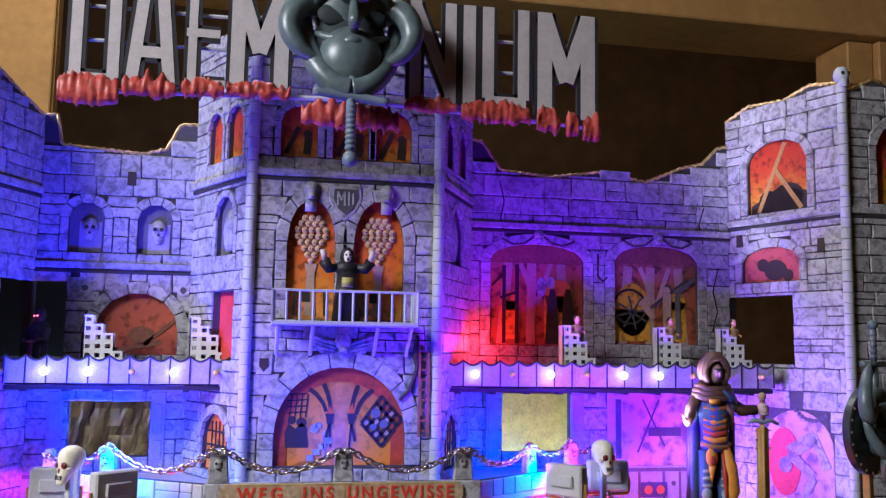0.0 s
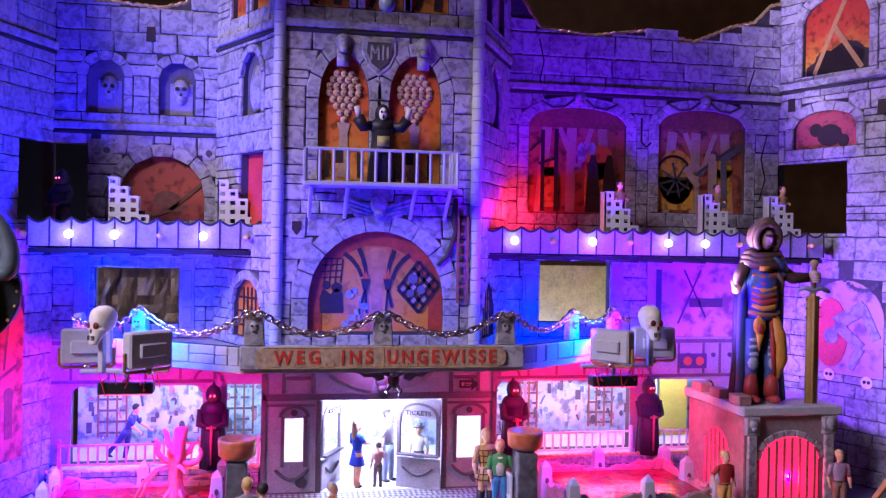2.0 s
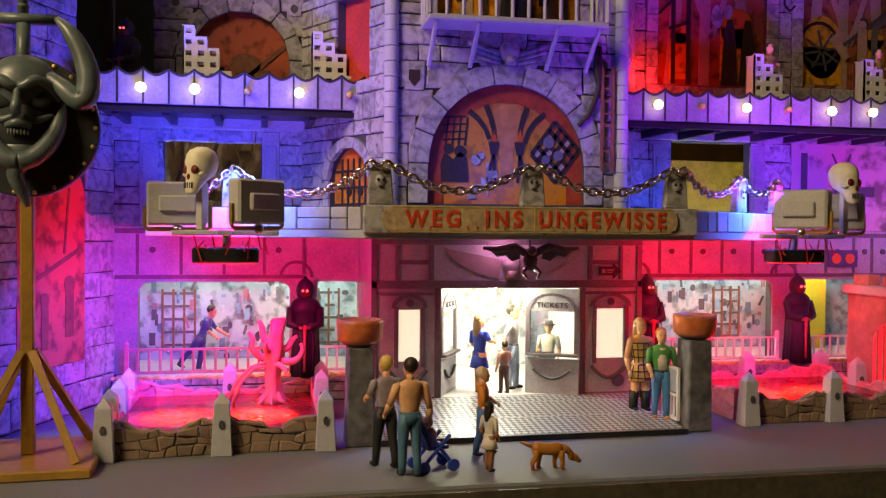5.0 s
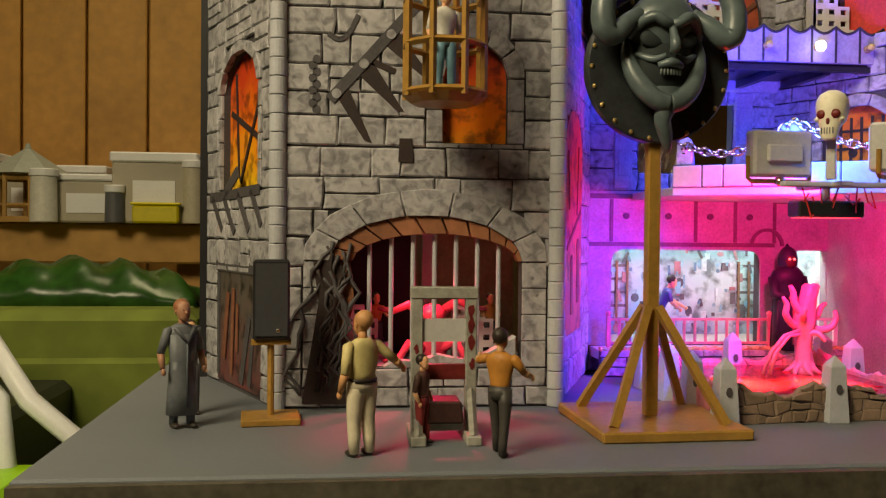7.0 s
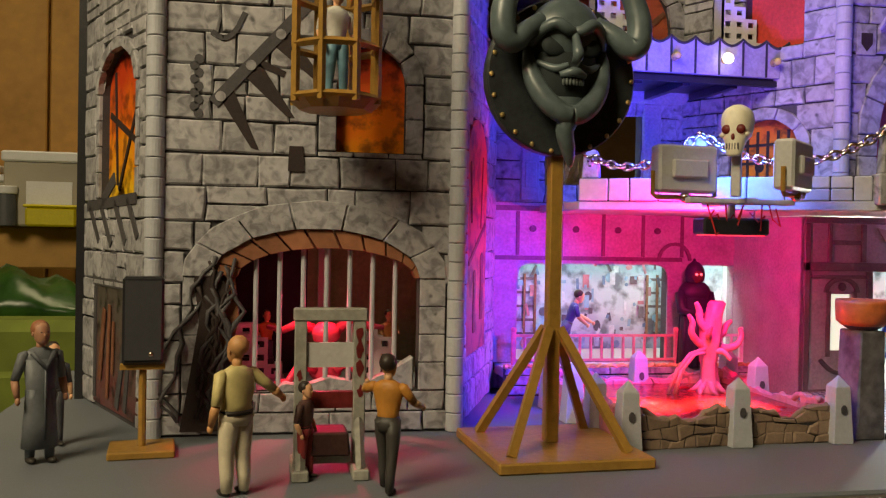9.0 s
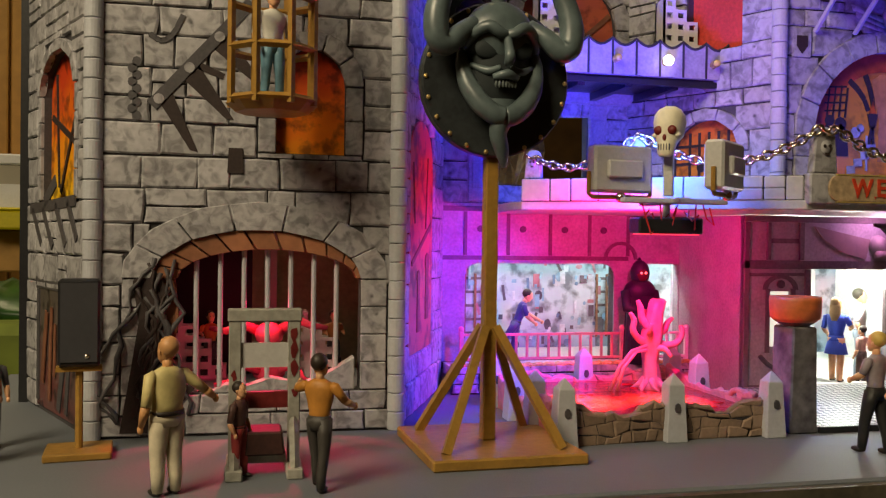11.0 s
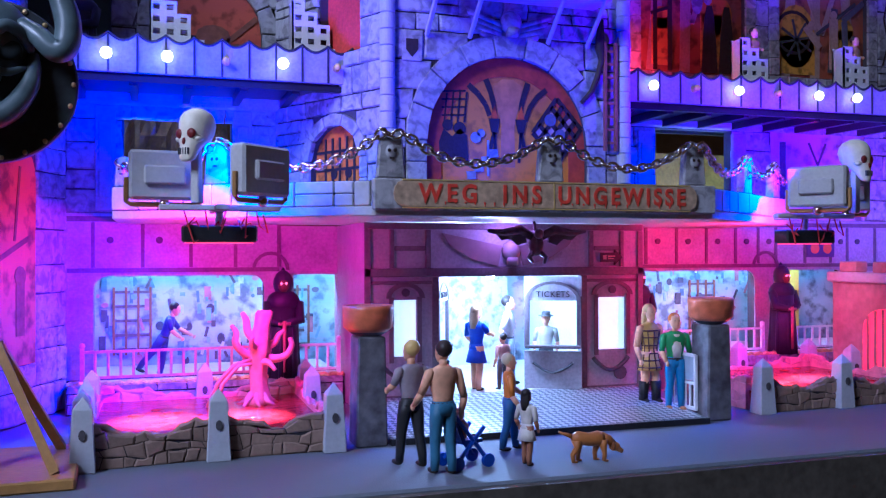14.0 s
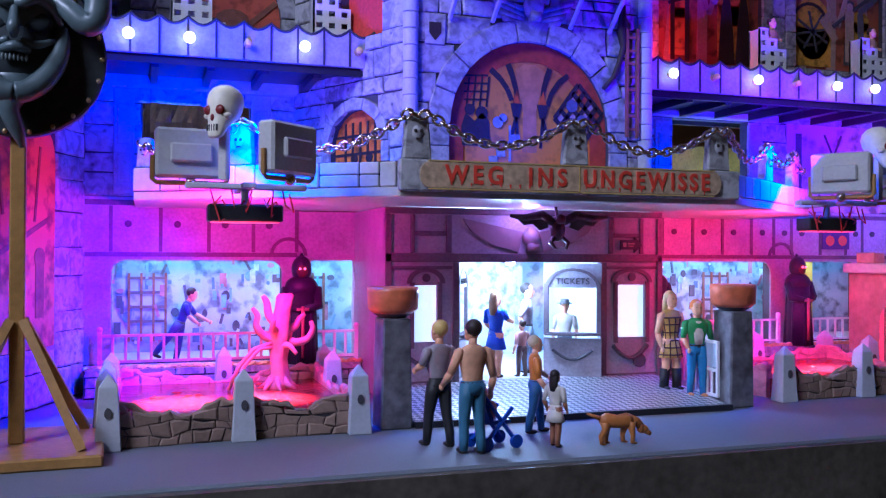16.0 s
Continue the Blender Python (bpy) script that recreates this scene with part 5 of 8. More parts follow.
tmp = part("link", bm, CHROME, None, "", True)
LINK = tmp.data
bpy.data.objects.remove(tmp)
CHAIN = [(-55, 265, 52.5), (-36.6, 252.2, 56), (-9.3, 233.6, 56.2), (-6.2, 233.4, 56.2), (22, 233.4, 56.2), (25, 233.4, 56.2), (53.5, 233.4, 56.2), (56.5, 233.6, 56.2), (77.6, 248, 55.8), (94, 259.2, 55.8), (101, 264, 52)]
for a, b in zip(CHAIN, CHAIN[1:]):
    a, b = Vector(a), Vector(b)
    d = (b - a).length
    sag = 0.7 if d < 6 else min(6.0, d * 0.19)
    ch = thing("chain", "gold chrome chain sagging between the tombstones", "chain", a.x, a.y, a.z, group="deck chains")
    pts = [a.lerp(b, k / 60) - Vector((0, 0, sag * 4 * (k / 60) * (1 - k / 60))) - a for k in range(61)]
    total = sum((q - p).length for p, q in zip(pts, pts[1:]))
    m = max(2, round(total / 1.62))
    dist, nxt, count = 0.0, total / m / 2, 0
    for p, q in zip(pts, pts[1:]):
        s = (q - p).length
        while nxt <= dist + s and count < m:
            c = p.lerp(q, (nxt - dist) / s)
            ob = new("link", LINK)
            ob.parent = ch
            ob.matrix_basis = Matrix.Translation(c * MM) @ (q - p).to_track_quat("X", "Z").to_matrix().to_4x4() @ pose(0, 0, 0, 90 * (count % 2) + 25)
            count += 1
            nxt += total / m
        dist += s

# ---- floodlight arms with skulls ----
GLASS_BLUE = material("floodlight_glass", (0.3, 0.45, 0.9), 0.2, vary=0.1, bump=0, emit=((0.25, 0.3, 1.0), 2.0))


def floodlight(x, y, z, rz, label):
    t = thing("floodlight", label, "floodlight", x, y, z, rz, "deck floodlights")
    bm = bmesh.new()
    block(bm, -5.7, 5.7, -1.6, 1.8, 0.9, 9.2)
    part("housing", bm, PLASTIC, t, bevel=0.45)
    bm = bmesh.new()
    block(bm, -3.4, 3.4, -2.5, -1.5, 3.4, 6.6)
    part("back_box", bm, PLASTIC, t, bevel=0.3)
    bm = bmesh.new()
    block(bm, -5, 5, 1.75, 1.95, 1.6, 8.4)
    part("glass", bm, GLASS_BLUE, t)
    bm = bmesh.new()
    tube(bm, [(-6.1, 0, 4.6), (-6.1, 0, 0.6), (-5.4, 0, 0.1), (5.4, 0, 0.1), (6.1, 0, 0.6), (6.1, 0, 4.6)], 0.42)
    part("yoke", bm, BROWN, t, "brown bent yoke")
    bm = bmesh.new()
    ball(bm, (0, -0.4, 0.1), 1.0)
    part("knob", bm, CHROME, t, "", True)
    return t


def skull(x, y, z, rz, r, label, pole):
    t = thing("skull_post", label, "skull", x, y, z, rz, "deck skulls")
    bm = bmesh.new()
    barrel(bm, [(pole - 0.95 * r, 0.3 * r, 0.22 * r, 0, -0.78 * r), (pole - 0.8 * r, 0.46 * r, 0.34 * r, 0, -0.68 * r), (pole - 0.35 * r, 0.54 * r, 0.5 * r, 0, -0.5 * r), (pole - 0.1 * r, 0.6 * r, 0.66 * r, 0, -0.32 * r), (pole + 0.2 * r, 0.8 * r, 0.9 * r, 0, -0.05 * r), (pole + 0.6 * r, 0.84 * r, 1.05 * r, 0, 0.1 * r),
                (pole + 1.05 * r, 0.9 * r, 1.12 * r, 0, 0.15 * r), (pole + 1.45 * r, 0.84 * r, 1.02 * r, 0, 0.15 * r), (pole + 1.75 * r, 0.64 * r, 0.78 * r, 0, 0.15 * r), (pole + 1.95 * r, 0.3 * r, 0.36 * r, 0, 0.15 * r)], 18)
    for s in (-1, 1):
        ball(bm, (s * 0.62 * r, -0.5 * r, pole + 0.25 * r), 0.24 * r, 1.0, 1.2, 0.7, 8)
    part("cranium", bm, BONE, t, "", True)
    bm = bmesh.new()
    for s in (-1, 1):
        ball(bm, (s * 0.36 * r, -0.82 * r, pole + 0.52 * r), 0.27 * r, 1.1, 0.55, 1.0, 10)
    ball(bm, (0, -0.97 * r, pole + 0.1 * r), 0.15 * r, 0.8, 0.5, 1.3, 6)
    part("socket", bm, paint("red_eye_socket", (0.16, 0.015, 0.012)), t, "dark red hollows", True)
    bm = bmesh.new()
    for k in range(5):
        block(bm, (-0.34 + 0.15 * k) * r, (-0.3 + 0.15 * k) * r, -1.03 * r, -0.8 * r, pole - 0.6 * r, pole - 0.25 * r)
    part("teeth", bm, IRON, t)
    bm = bmesh.new()
    block(bm, -0.8, 0.8, -0.4, 0.8, 0, pole - 0.2)
    part("post", bm, PLASTIC, t, bevel=0.15)
    return t


def lamp_arm(x, y, rz):
    """The bracket under a pair of floodlights, with a black lamp that hangs from it."""
    t = thing("lamp_bracket", "grey plastic lamp bracket on the deck edge", "bracket", x, y, 42.2, rz, "lamp brackets")
    bm = bmesh.new()
    block(bm, -10, 10, -1, 1, -0.5, 0.5)
    block(bm, -1.2, 1.2, -4, 12, -0.5, 0.5)
    part("arm", bm, PLASTIC, t, bevel=0.2)
    bm = bmesh.new()
    rod(bm, (0, 3, -3), (0, 3, 0), 0.7)
    part("stem", bm, PLASTIC, t)
    bm = bmesh.new()
    tube(bm, [(6, 1, 0), (6.6, 0.5, -3), (8, 0.3, -4.2), (7.2, 0.6, -1)], 0.16)
    rw = random.Random(x)
    for k in range(4):
        pts = [(-6 + 3.5 * k, 0.5, -0.4)]
        for e in range(5):
            pts.append((pts[-1][0] + rw.uniform(-1.6, 1.9), 0.5 + rw.uniform(-0.6, 2.5), -1.2 - (5.2, 4.4, 2.0, 3.2, 0.6)[e] * rw.uniform(0.5, 1.0)))
        tube(bm, pts, 0.15, 5)
    part("wire", bm, paint("red_wire", (0.5, 0.03, 0.03)), t, "tangle of thin red wires")
    s = thing("hanging_lamp", "black box lamp hanging under the deck bracket", "lamp", x, y + 3, 36.2, rz, "hanging lamps")
    bm = bmesh.new()
    block(bm, -6.3, 6.3, -2.2, 2.2, 0.2, 3.1)
    part("housing", bm, BLACK, s, bevel=0.3)
    bm = bmesh.new()
    block(bm, -5.6, 5.6, -1.8, 1.8, 0, 0.2)
    part("lens", bm, material("red_lamp_lens", (0.8, 0.1, 0.12), 0.3, vary=0.1, bump=0, emit=((1, 0.05, 0.12), 1.5)), s, "glowing red lens")


lamp_arm(-37.5, 235.2, 0)
floodlight(-46.6, 238.3, 42.7, 4, "pale grey floodlight with a brown yoke, turned to the facade")
floodlight(-31.5, 228.6, 43.0, 42, "pale grey floodlight with a brown yoke, tilted sideways")
skull(-41.8, 229.2, 42.7, -42, 3.0, "bone-coloured skull on a grey post between floodlights", 9.4)
lamp_arm(86, 236.5, 0)
floodlight(82.2, 231, 43.0, -54, "pale grey floodlight with a brown yoke, tilted sideways")
floodlight(98, 241, 42.7, -6, "pale grey floodlight with a brown yoke, turned to the facade")
skull(93.4, 232.5, 42.7, 14, 3.1, "bone-coloured skull on a grey post, in profile", 9.6)

# ---- ledge bulbs and ride cars ----
LIT = material("lit_ledge_bulb", (1, 0.95, 0.85), 0.4, vary=0.02, bump=0, emit=((1.0, 0.95, 0.85), 9))
UNLIT = paint("yellow_bulb", (0.6, 0.45, 0.12), 0.25)


def ledge_bulb(x, z, lit):
    t = thing("bulb_lamp", "glowing white ledge bulb in a gold socket" if lit else "unlit yellow ledge bulb in a gold socket", "lamp", x, 269.5, z, group="ledge bulbs")
    bm = bmesh.new()
    rod(bm, (0, 0.2, 0), (0, -0.9, 0), 0.9, 0.7, 10)
    part("socket", bm, GOLD, t)
    bm = bmesh.new()
    ball(bm, (0, -1.5, 0.1), 1.15 if lit else 0.8, 1, 1, 1)
    part("bulb", bm, LIT if lit else UNLIT, t, "", True)


for k in range(6):
    ledge_bulb(-10.8 - 11.6 * k, 74.2, k in (1, 3, 4))
for k in range(9):
    ledge_bulb(66.2 + 12.1 * k, 74.6, k in (0, 2, 4, 5))


def ride_car(x, y, z, rz, label):
    """A car of stacked lattice panels, stepped down to one end."""
    t = thing("ride_car", label, "ride car", x, y, z, rz, "ride cars")
    for nm, yy in (("side_panel", -2.2), ("side_panel", 1.7)):
        bm = bmesh.new()
        for cx, rows in ((-5.2, 5), (-2.4, 4), (0.4, 3), (3.2, 1)):
            for k in range(rows):
                z0 = 0.3 + 2.6 * k
                w = 1.4
                strips(bm, [(cx - w, cx - w + 0.7, z0, z0 + 2.6), (cx + w - 0.7, cx + w, z0, z0 + 2.6), (cx - w + 0.7, cx + w - 0.7, z0, z0 + 0.7), (cx - w + 0.7, cx + w - 0.7, z0 + 1.9, z0 + 2.6)], yy, yy + 0.5)
        bmesh.ops.remove_doubles(bm, verts=bm.verts[:], dist=0.02)
        part(nm, bm, WHITEP, t)
    bm = bmesh.new()
    block(bm, -6.5, 5, -2.2, 2.2, 0, 0.4)
    block(bm, -6.6, -6.2, -2.2, 2.2, 0.4, 13)
    part("tub", bm, PLASTIC, t)
    bm = bmesh.new()
    block(bm, -3, 3, -1.2, 1.2, 0.4, 4)
    part("seat", bm, BLACK, t)
    return t


for x in (104, 137, 160):
    ride_car(x, 279, 77.2, 0, "white stepped lattice ride car on the upper ledge")
for x in (-42.5, -12.6):
    ride_car(x, 279, 77.2, 0, "white stepped lattice ride car on the upper ledge")

# ---- balcony of the centre tower ----
bal = thing("balcony", "pale metal balcony with thin balusters on the tower", "balcony", 24.3, 252.5, 88)
bm = bmesh.new()
block(bm, -20.3, 20.3, -5.5, 4.7, 0, 1.3)
part("floor_slab", bm, PIPE, bal, bevel=0.25)
for a, b in (((-20, -5.2), (20, -5.2)), ((-20, -5.2), (-20, 4.6)), ((20, -5.2), (20, 4.6))):
    bm = bmesh.new()
    tube(bm, [(*a, 9.6), (*b, 9.6)], 0.42)
    part("hand_bar", bm, PIPE, bal)
    n = 11 if a[1] == b[1] else 3
    for k in range(n + 1):
        bm = bmesh.new()
        p = Vector(a).lerp(Vector(b), k / n)
        rod(bm, (p.x, p.y, 1.2), (p.x, p.y, 9.6), 0.42 if k else 0.6, None, 6)
        part("baluster", bm, PIPE, bal)
for x in (-18.5, -9, 9, 18.5):
    bm = bmesh.new()
    tube(bm, [(x, -4.6, 0.1), (x * 1.0, 4.6, -8)], 0.55)
    part("strut", bm, PIPE, bal)


# ---- the big name sign ----
SIGN_GREY = paint("sign_face_grey", (0.46, 0.42, 0.42), 0.5, 0.12)
SIGN_DARK = paint("sign_outline_black", (0.03, 0.03, 0.035), 0.4)
GORE = material("red_gore", (0.4, 0.06, 0.045), 0.4, vary=0.6, grain=0.7, stain=0.3, bump=1.0)


def strokes(letter, w, h):
    """The straight strokes of a tall narrow capital."""
    s = w * 0.27
    table = {
        "D": [(s / 2, 0, s / 2, h), (w - s / 2, h * 0.06, w - s / 2, h * 0.94), (0, s * 0.4, w - s * 0.3, s * 0.4), (0, h - s * 0.4, w - s * 0.3, h - s * 0.4)],
        "A": [(s / 2, 0, w * 0.36, h), (w - s / 2, 0, w * 0.64, h), (w * 0.25, h * 0.3, w * 0.75, h * 0.3), (w * 0.3, h - s * 0.4, w * 0.7, h - s * 0.4)],
        "E": [(s * 0.6, 0, s * 0.6, h), (0, s * 0.4, w, s * 0.4), (0, h / 2, w * 0.85, h / 2), (0, h - s * 0.4, w, h - s * 0.4)],
        "M": [(s / 2, 0, s / 2, h), (w - s / 2, 0, w - s / 2, h), (s / 2, h * 0.97, w / 2, h * 0.35), (w - s / 2, h * 0.97, w / 2, h * 0.35)],
        "N": [(s / 2, 0, s / 2, h), (w - s / 2, 0, w - s / 2, h), (s / 2, h * 0.95, w - s / 2, h * 0.1)],
        "I": [(w / 2, 0, w / 2, h)],
        "U": [(s / 2, 0.1 * h, s / 2, h), (w - s / 2, 0.1 * h, w - s / 2, h), (s * 0.3, s * 0.5, w - s * 0.3, s * 0.5)],
    }
    return [(Vector(q[:2]), Vector(q[2:])) for q in table[letter]], s


title = thing("name_sign", "large grey letter sign with red gore along its foot", "sign", 24, 234, 143.5)
for letter, x0, x1, z0 in (("D", -73, -60.5, 4), ("A", -59.5, -46.5, 4.5), ("E", -44.5, -34.5, 5), ("M", -33.5, -18, 5.5), ("N", 14, 27.5, 5.5), ("I", 29, 33, 5.5), ("U", 34.5, 48.5, 5), ("M", 50.5, 68, 3.5)):
    hgt = 31 - z0 + 3
    lines, s = strokes(letter, x1 - x0, hgt)
    bm = bmesh.new()
    for a, b in lines:
        prism(bm, [(x0 + p[0], z0 + p[1]) for p in bar2(a, b, (4 if letter == "I" else s) + 1.5)], -0.1, 1.4)
    outline = part("letter", bm, SIGN_DARK, title, "black raised letter edge")
    bm = bmesh.new()
    for j, (a, b) in enumerate(lines):
        prism(bm, [(x0 + p[0], z0 + p[1]) for p in bar2(a, b, (4 if letter == "I" else s) - 0.5)], -0.25 - 0.02 * j, 0.3)
    part("letter_face", bm, SIGN_GREY, outline, "grey letter face")
r = random.Random(9)
for x0, x1, low, high in ((-75.5, -60, -1.5, 8.5), (-60.2, -46, 1.6, 9), (-45.6, -34, 2.6, 9.5), (-34.4, -17, 3.2, 9.5), (-15, 12, -3.2, 6), (12.5, 28, 2.6, 9), (28.4, 49, 1.0, 9), (50, 57.5, -0.5, 8), (58.6, 63, -1.5, 7.5), (63.6, 69.5, -2.4, 7)):
    n = max(8, round((x1 - x0) / 0.5))
    bm = bmesh.new()
    cols = []
    for k in range(n + 1):
        x = x0 + 0.5 + (x1 - x0 - 1.0) * k / n
        edge = 1.6 * max(0.0, 1 - 4 * min(k, n - k) / n)
        zt = high - 2.0 - edge + 2.6 * noise.noise((x * 0.55, 3, 0)) + 1.2 * noise.noise((x * 1.6, 8, 0))
        zf = low + edge * 0.4 + 1.3 * noise.noise((x * 0.4, 20, 0)) - 2.6 * max(0.0, noise.noise((x * 1.1, 31, 0))) ** 1.3
        cols.append([bm.verts.new((x, -0.4 - (1.1 if 0 < f < 1 else 0.1) * (1 + 0.9 * noise.noise((x * 0.8, 5 * f, 4))), zf + (zt - zf) * f)) for f in (0, 0.2, 0.5, 0.8, 1)])
        cols[-1].append(bm.verts.new((x, 0.2, zt)))
        cols[-1].append(bm.verts.new((x, 0.2, zf)))
    for p, q in zip(cols, cols[1:]):
        for k in range(7):
            bm.faces.new((p[k], q[k], q[(k + 1) % 7], p[(k + 1) % 7]))
    bm.faces.new(cols[0][::-1])
    bm.faces.new(cols[-1])
    part("gore", bm, GORE, title, "dripping red gore strip", True)
bm = bmesh.new()
tube(bm, [(-75, 1.2, 2.4), (0, 1.2, 5.0), (70, 1.2, 1.6)], 0.7)
for zz in (16, 25):
    tube(bm, [(-72, 1.8, zz), (68, 1.8, zz)], 0.5)
part("rail", bm, PIPE, title, "pale carrier rails behind the letters")
for x in (-2, 22):
    bm = bmesh.new()
    tube(bm, [(x - 10, 1.8, 18), (x - 10, 26, 22)], 0.8)
    part("support", bm, PIPE, title)


# shade of the mask's recesses, put into a near-black resin colour
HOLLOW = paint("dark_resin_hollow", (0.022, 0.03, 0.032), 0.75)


def demon_head(t, sc, y, z, tongue=True):
    """Smooth heart-shaped mask with heavy brows and a grinning jaw; sc scales it."""
    def p(x, dy, dz):
        return (x * sc, y - dy * sc, z + dz * sc)
    bm = bmesh.new()
    ball(bm, p(0, 0.4, 4.9), 5.3 * sc, 1.06, 0.8, 1.02, 24)
    for s in (-1, 1):
        sweep(bm, [p(0, 4.6, 4.4), p(s * 1.2, 5.0, 4.6), p(s * 2.8, 4.7, 5.5), p(s * 4.6, 3.4, 4.6), p(s * 5.7, 1.6, 2.6)], [0.7 * sc, 0.85 * sc, 0.9 * sc, 0.8 * sc, 0.5 * sc], 12)
        sweep(bm, [p(s * 5.9, 0.6, 2.4), p(s * 5.9, 1.2, 0.2), p(s * 5.2, 2.0, -2.8), p(s * 3.6, 3.0, -5.6), p(s * 1.6, 3.6, -7.3), p(0, 3.8, -7.7)], [0.7 * sc, 1.1 * sc, 1.45 * sc, 1.6 * sc, 1.55 * sc, 1.5 * sc], 14)
        sweep(bm, [p(s * 0.8, 4.4, -0.4), p(s * 2.6, 3.6, -0.9), p(s * 4.9, 2.0, 0.2)], [0.4 * sc, 0.6 * sc, 0.4 * sc], 10)
    sweep(bm, [p(0, 4.7, 4.2), p(0, 5.6, 2.2), p(0, 6.1, 0.7), p(0, 4.8, 0.0)], [0.55 * sc, 0.7 * sc, 0.85 * sc, 0.5 * sc], 10)
    sweep(bm, [p(-1.9, 4.0, -1.9), p(0, 4.9, -1.5), p(1.9, 4.0, -1.9)], [0.5 * sc, 0.75 * sc, 0.5 * sc], 10)
    if tongue:
        ball(bm, p(0, 1.2, -5.6), 3.6 * sc, 1.05, 0.6, 0.7, 18)
        sweep(bm, [p(0, 3.2, -7.8), p(-0.7, 3.0, -10.0), p(0.2, 2.2, -12.6), p(0.9, 1.4, -15.0)], [1.6 * sc, 1.35 * sc, 1.1 * sc, 0.4 * sc], 12)
    else:
        ball(bm, p(0, 2.4, -3.2), 4.3 * sc, 1.0, 0.75, 1.05, 18)
    part("demon_face", bm, SLATE, t, "dark green-grey demon mask with heavy brows", True)
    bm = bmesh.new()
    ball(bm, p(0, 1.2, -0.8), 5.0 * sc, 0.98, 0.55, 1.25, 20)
    part("face_hollow", bm, HOLLOW, t, "inner face in a shade-dark colour", True)
    # flat dark balls in place of shaded eye recesses
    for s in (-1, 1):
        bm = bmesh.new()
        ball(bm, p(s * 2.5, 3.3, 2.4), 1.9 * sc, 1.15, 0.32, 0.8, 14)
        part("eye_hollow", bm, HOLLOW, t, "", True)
    if tongue:
        bm = bmesh.new()
        for k in range(7):
            ball(bm, p(-1.5 + 0.5 * k, 4.6 - 0.1 * abs(k - 3), -2.9), 0.3 * sc, 0.85, 0.7, 1.9, 6)
        part("teeth", bm, paint("dull_resin_teeth", (0.12, 0.145, 0.14)), t, "", True)


mask = thing("demon_emblem", "blue-grey horned demon head in the middle of the sign", "emblem", 21.5, 231, 158)
demon_head(mask, 1.95, 0, 5, False)
for s in (-1, 1):
    bm = bmesh.new()
    sweep(bm, [(s * 8.5, -3, 13), (s * 13.5, -5, 12), (s * 16, -6, 6), (s * 13, -6.5, 0), (s * 6, -6, -3.5)], [3.0, 3.3, 3.0, 2.2, 0.6], 12)
    part("horn", bm, SLATE, mask, "curved smooth horn", True)
bm = bmesh.new()
tube(bm, [(0, -8, -6), (0, -8, -12), (0.2, -8, -27)], [1.4, 1.3, 1.0], 10)
for k in range(9):
    ball(bm, (0.2, -8, -14.6 - 1.35 * k), 1.5, 1, 1, 0.6)
ball(bm, (0.2, -8, -28.4), 2.1)
tube(bm, [(-9.6, -8, -11.0), (-8, -8, -11.4), (0, -8, -12), (8, -8, -13), (9.6, -8, -13.2)], [1.5, 1.1, 1.6, 1.1, 1.5], 8)
part("sword_hilt", bm, paint("blue_grey_resin", (0.16, 0.2, 0.26), 0.35), mask, "hanging sword hilt with a round pommel", True)

# ---- demon discs on wooden stands ----


def disc_stand(x, y, rz, label):
    t = thing("disc_stand", label, "stand", x, y, 0, rz, "disc stands")
    bm = bmesh.new()
    block(bm, -12.6, 12.6, -13, 13, 0, 1.8)
    part("base_plate", bm, BROWN, t, bevel=0.3)
    bm = bmesh.new()
    block(bm, -1.1, 1.1, -1.1, 1.1, 1.8, 52)
    part("pole", bm, BROWN, t, bevel=0.2)
    for sx, sy in ((-1, -1), (1, -1), (1, 1), (-1, 1)):
        bm = bmesh.new()
        tube(bm, [(sx * 9.6, sy * 9.2, 1.8), (sx * 0.9, sy * 0.9, 20.5)], 0.95, 4)
        part("brace", bm, BROWN, t)
    bm = bmesh.new()
    rod(bm, (0, 0.2, 61), (0, -2.4, 61), 12.6, 12.6, 40)
    disc = part("disc", bm, paint("black_disc", (0.03, 0.035, 0.037), 0.35, 0.4), t, "black round disc", bevel=0.3)
    for k in range(22):
        a = math.tau * k / 22
        bm = bmesh.new()
        ball(bm, (11.9 * math.cos(a), -2.5, 61 + 11.9 * math.sin(a)), 0.42, 1, 0.6, 1, 6)
        part("stud", bm, GOLD, disc, "", True)
    demon_head(t, 1.06, -2.6, 62.6)
    for s in (-1, 1):
        bm = bmesh.new()
        sweep(bm, [(s * 4.6, -4.6, 69.4), (s * 7.2, -6.0, 67.4), (s * 9.4, -6.6, 65.4), (s * 11.0, -6.6, 66.2), (s * 11.3, -6.4, 69.6), (s * 10.2, -6, 73.6), (s * 8.2, -5.6, 77.2), (s * 5.8, -5, 79.8)], [1.3, 1.6, 1.8, 2.0, 2.0, 1.8, 1.4, 0.5], 12)
        part("horn", bm, SLATE, t, "smooth curved horn", True)
    bm = bmesh.new()
    tube(bm, [(0, -3, 69), (0, -3, 79)], 1.2, 8)
    block(bm, -6, 6, -4, -2, 79, 80.6)
    rod(bm, (0, -3, 80.6), (0, -3, 90), 0.9)
    for k in range(5):
        ball(bm, (0, -3, 82 + 1.6 * k), 1.15, 1, 1, 0.55)
    ball(bm, (0, -3, 91), 1.5)
    part("sword_hilt", bm, SLATE, t, "sword hilt above the face", True)
    return t


disc_stand(-72.2, 232.5, 2, "horned demon disc on a brown wooden stand")
disc_stand(173, 231, 24, "horned demon disc on a brown wooden stand beside the tower")

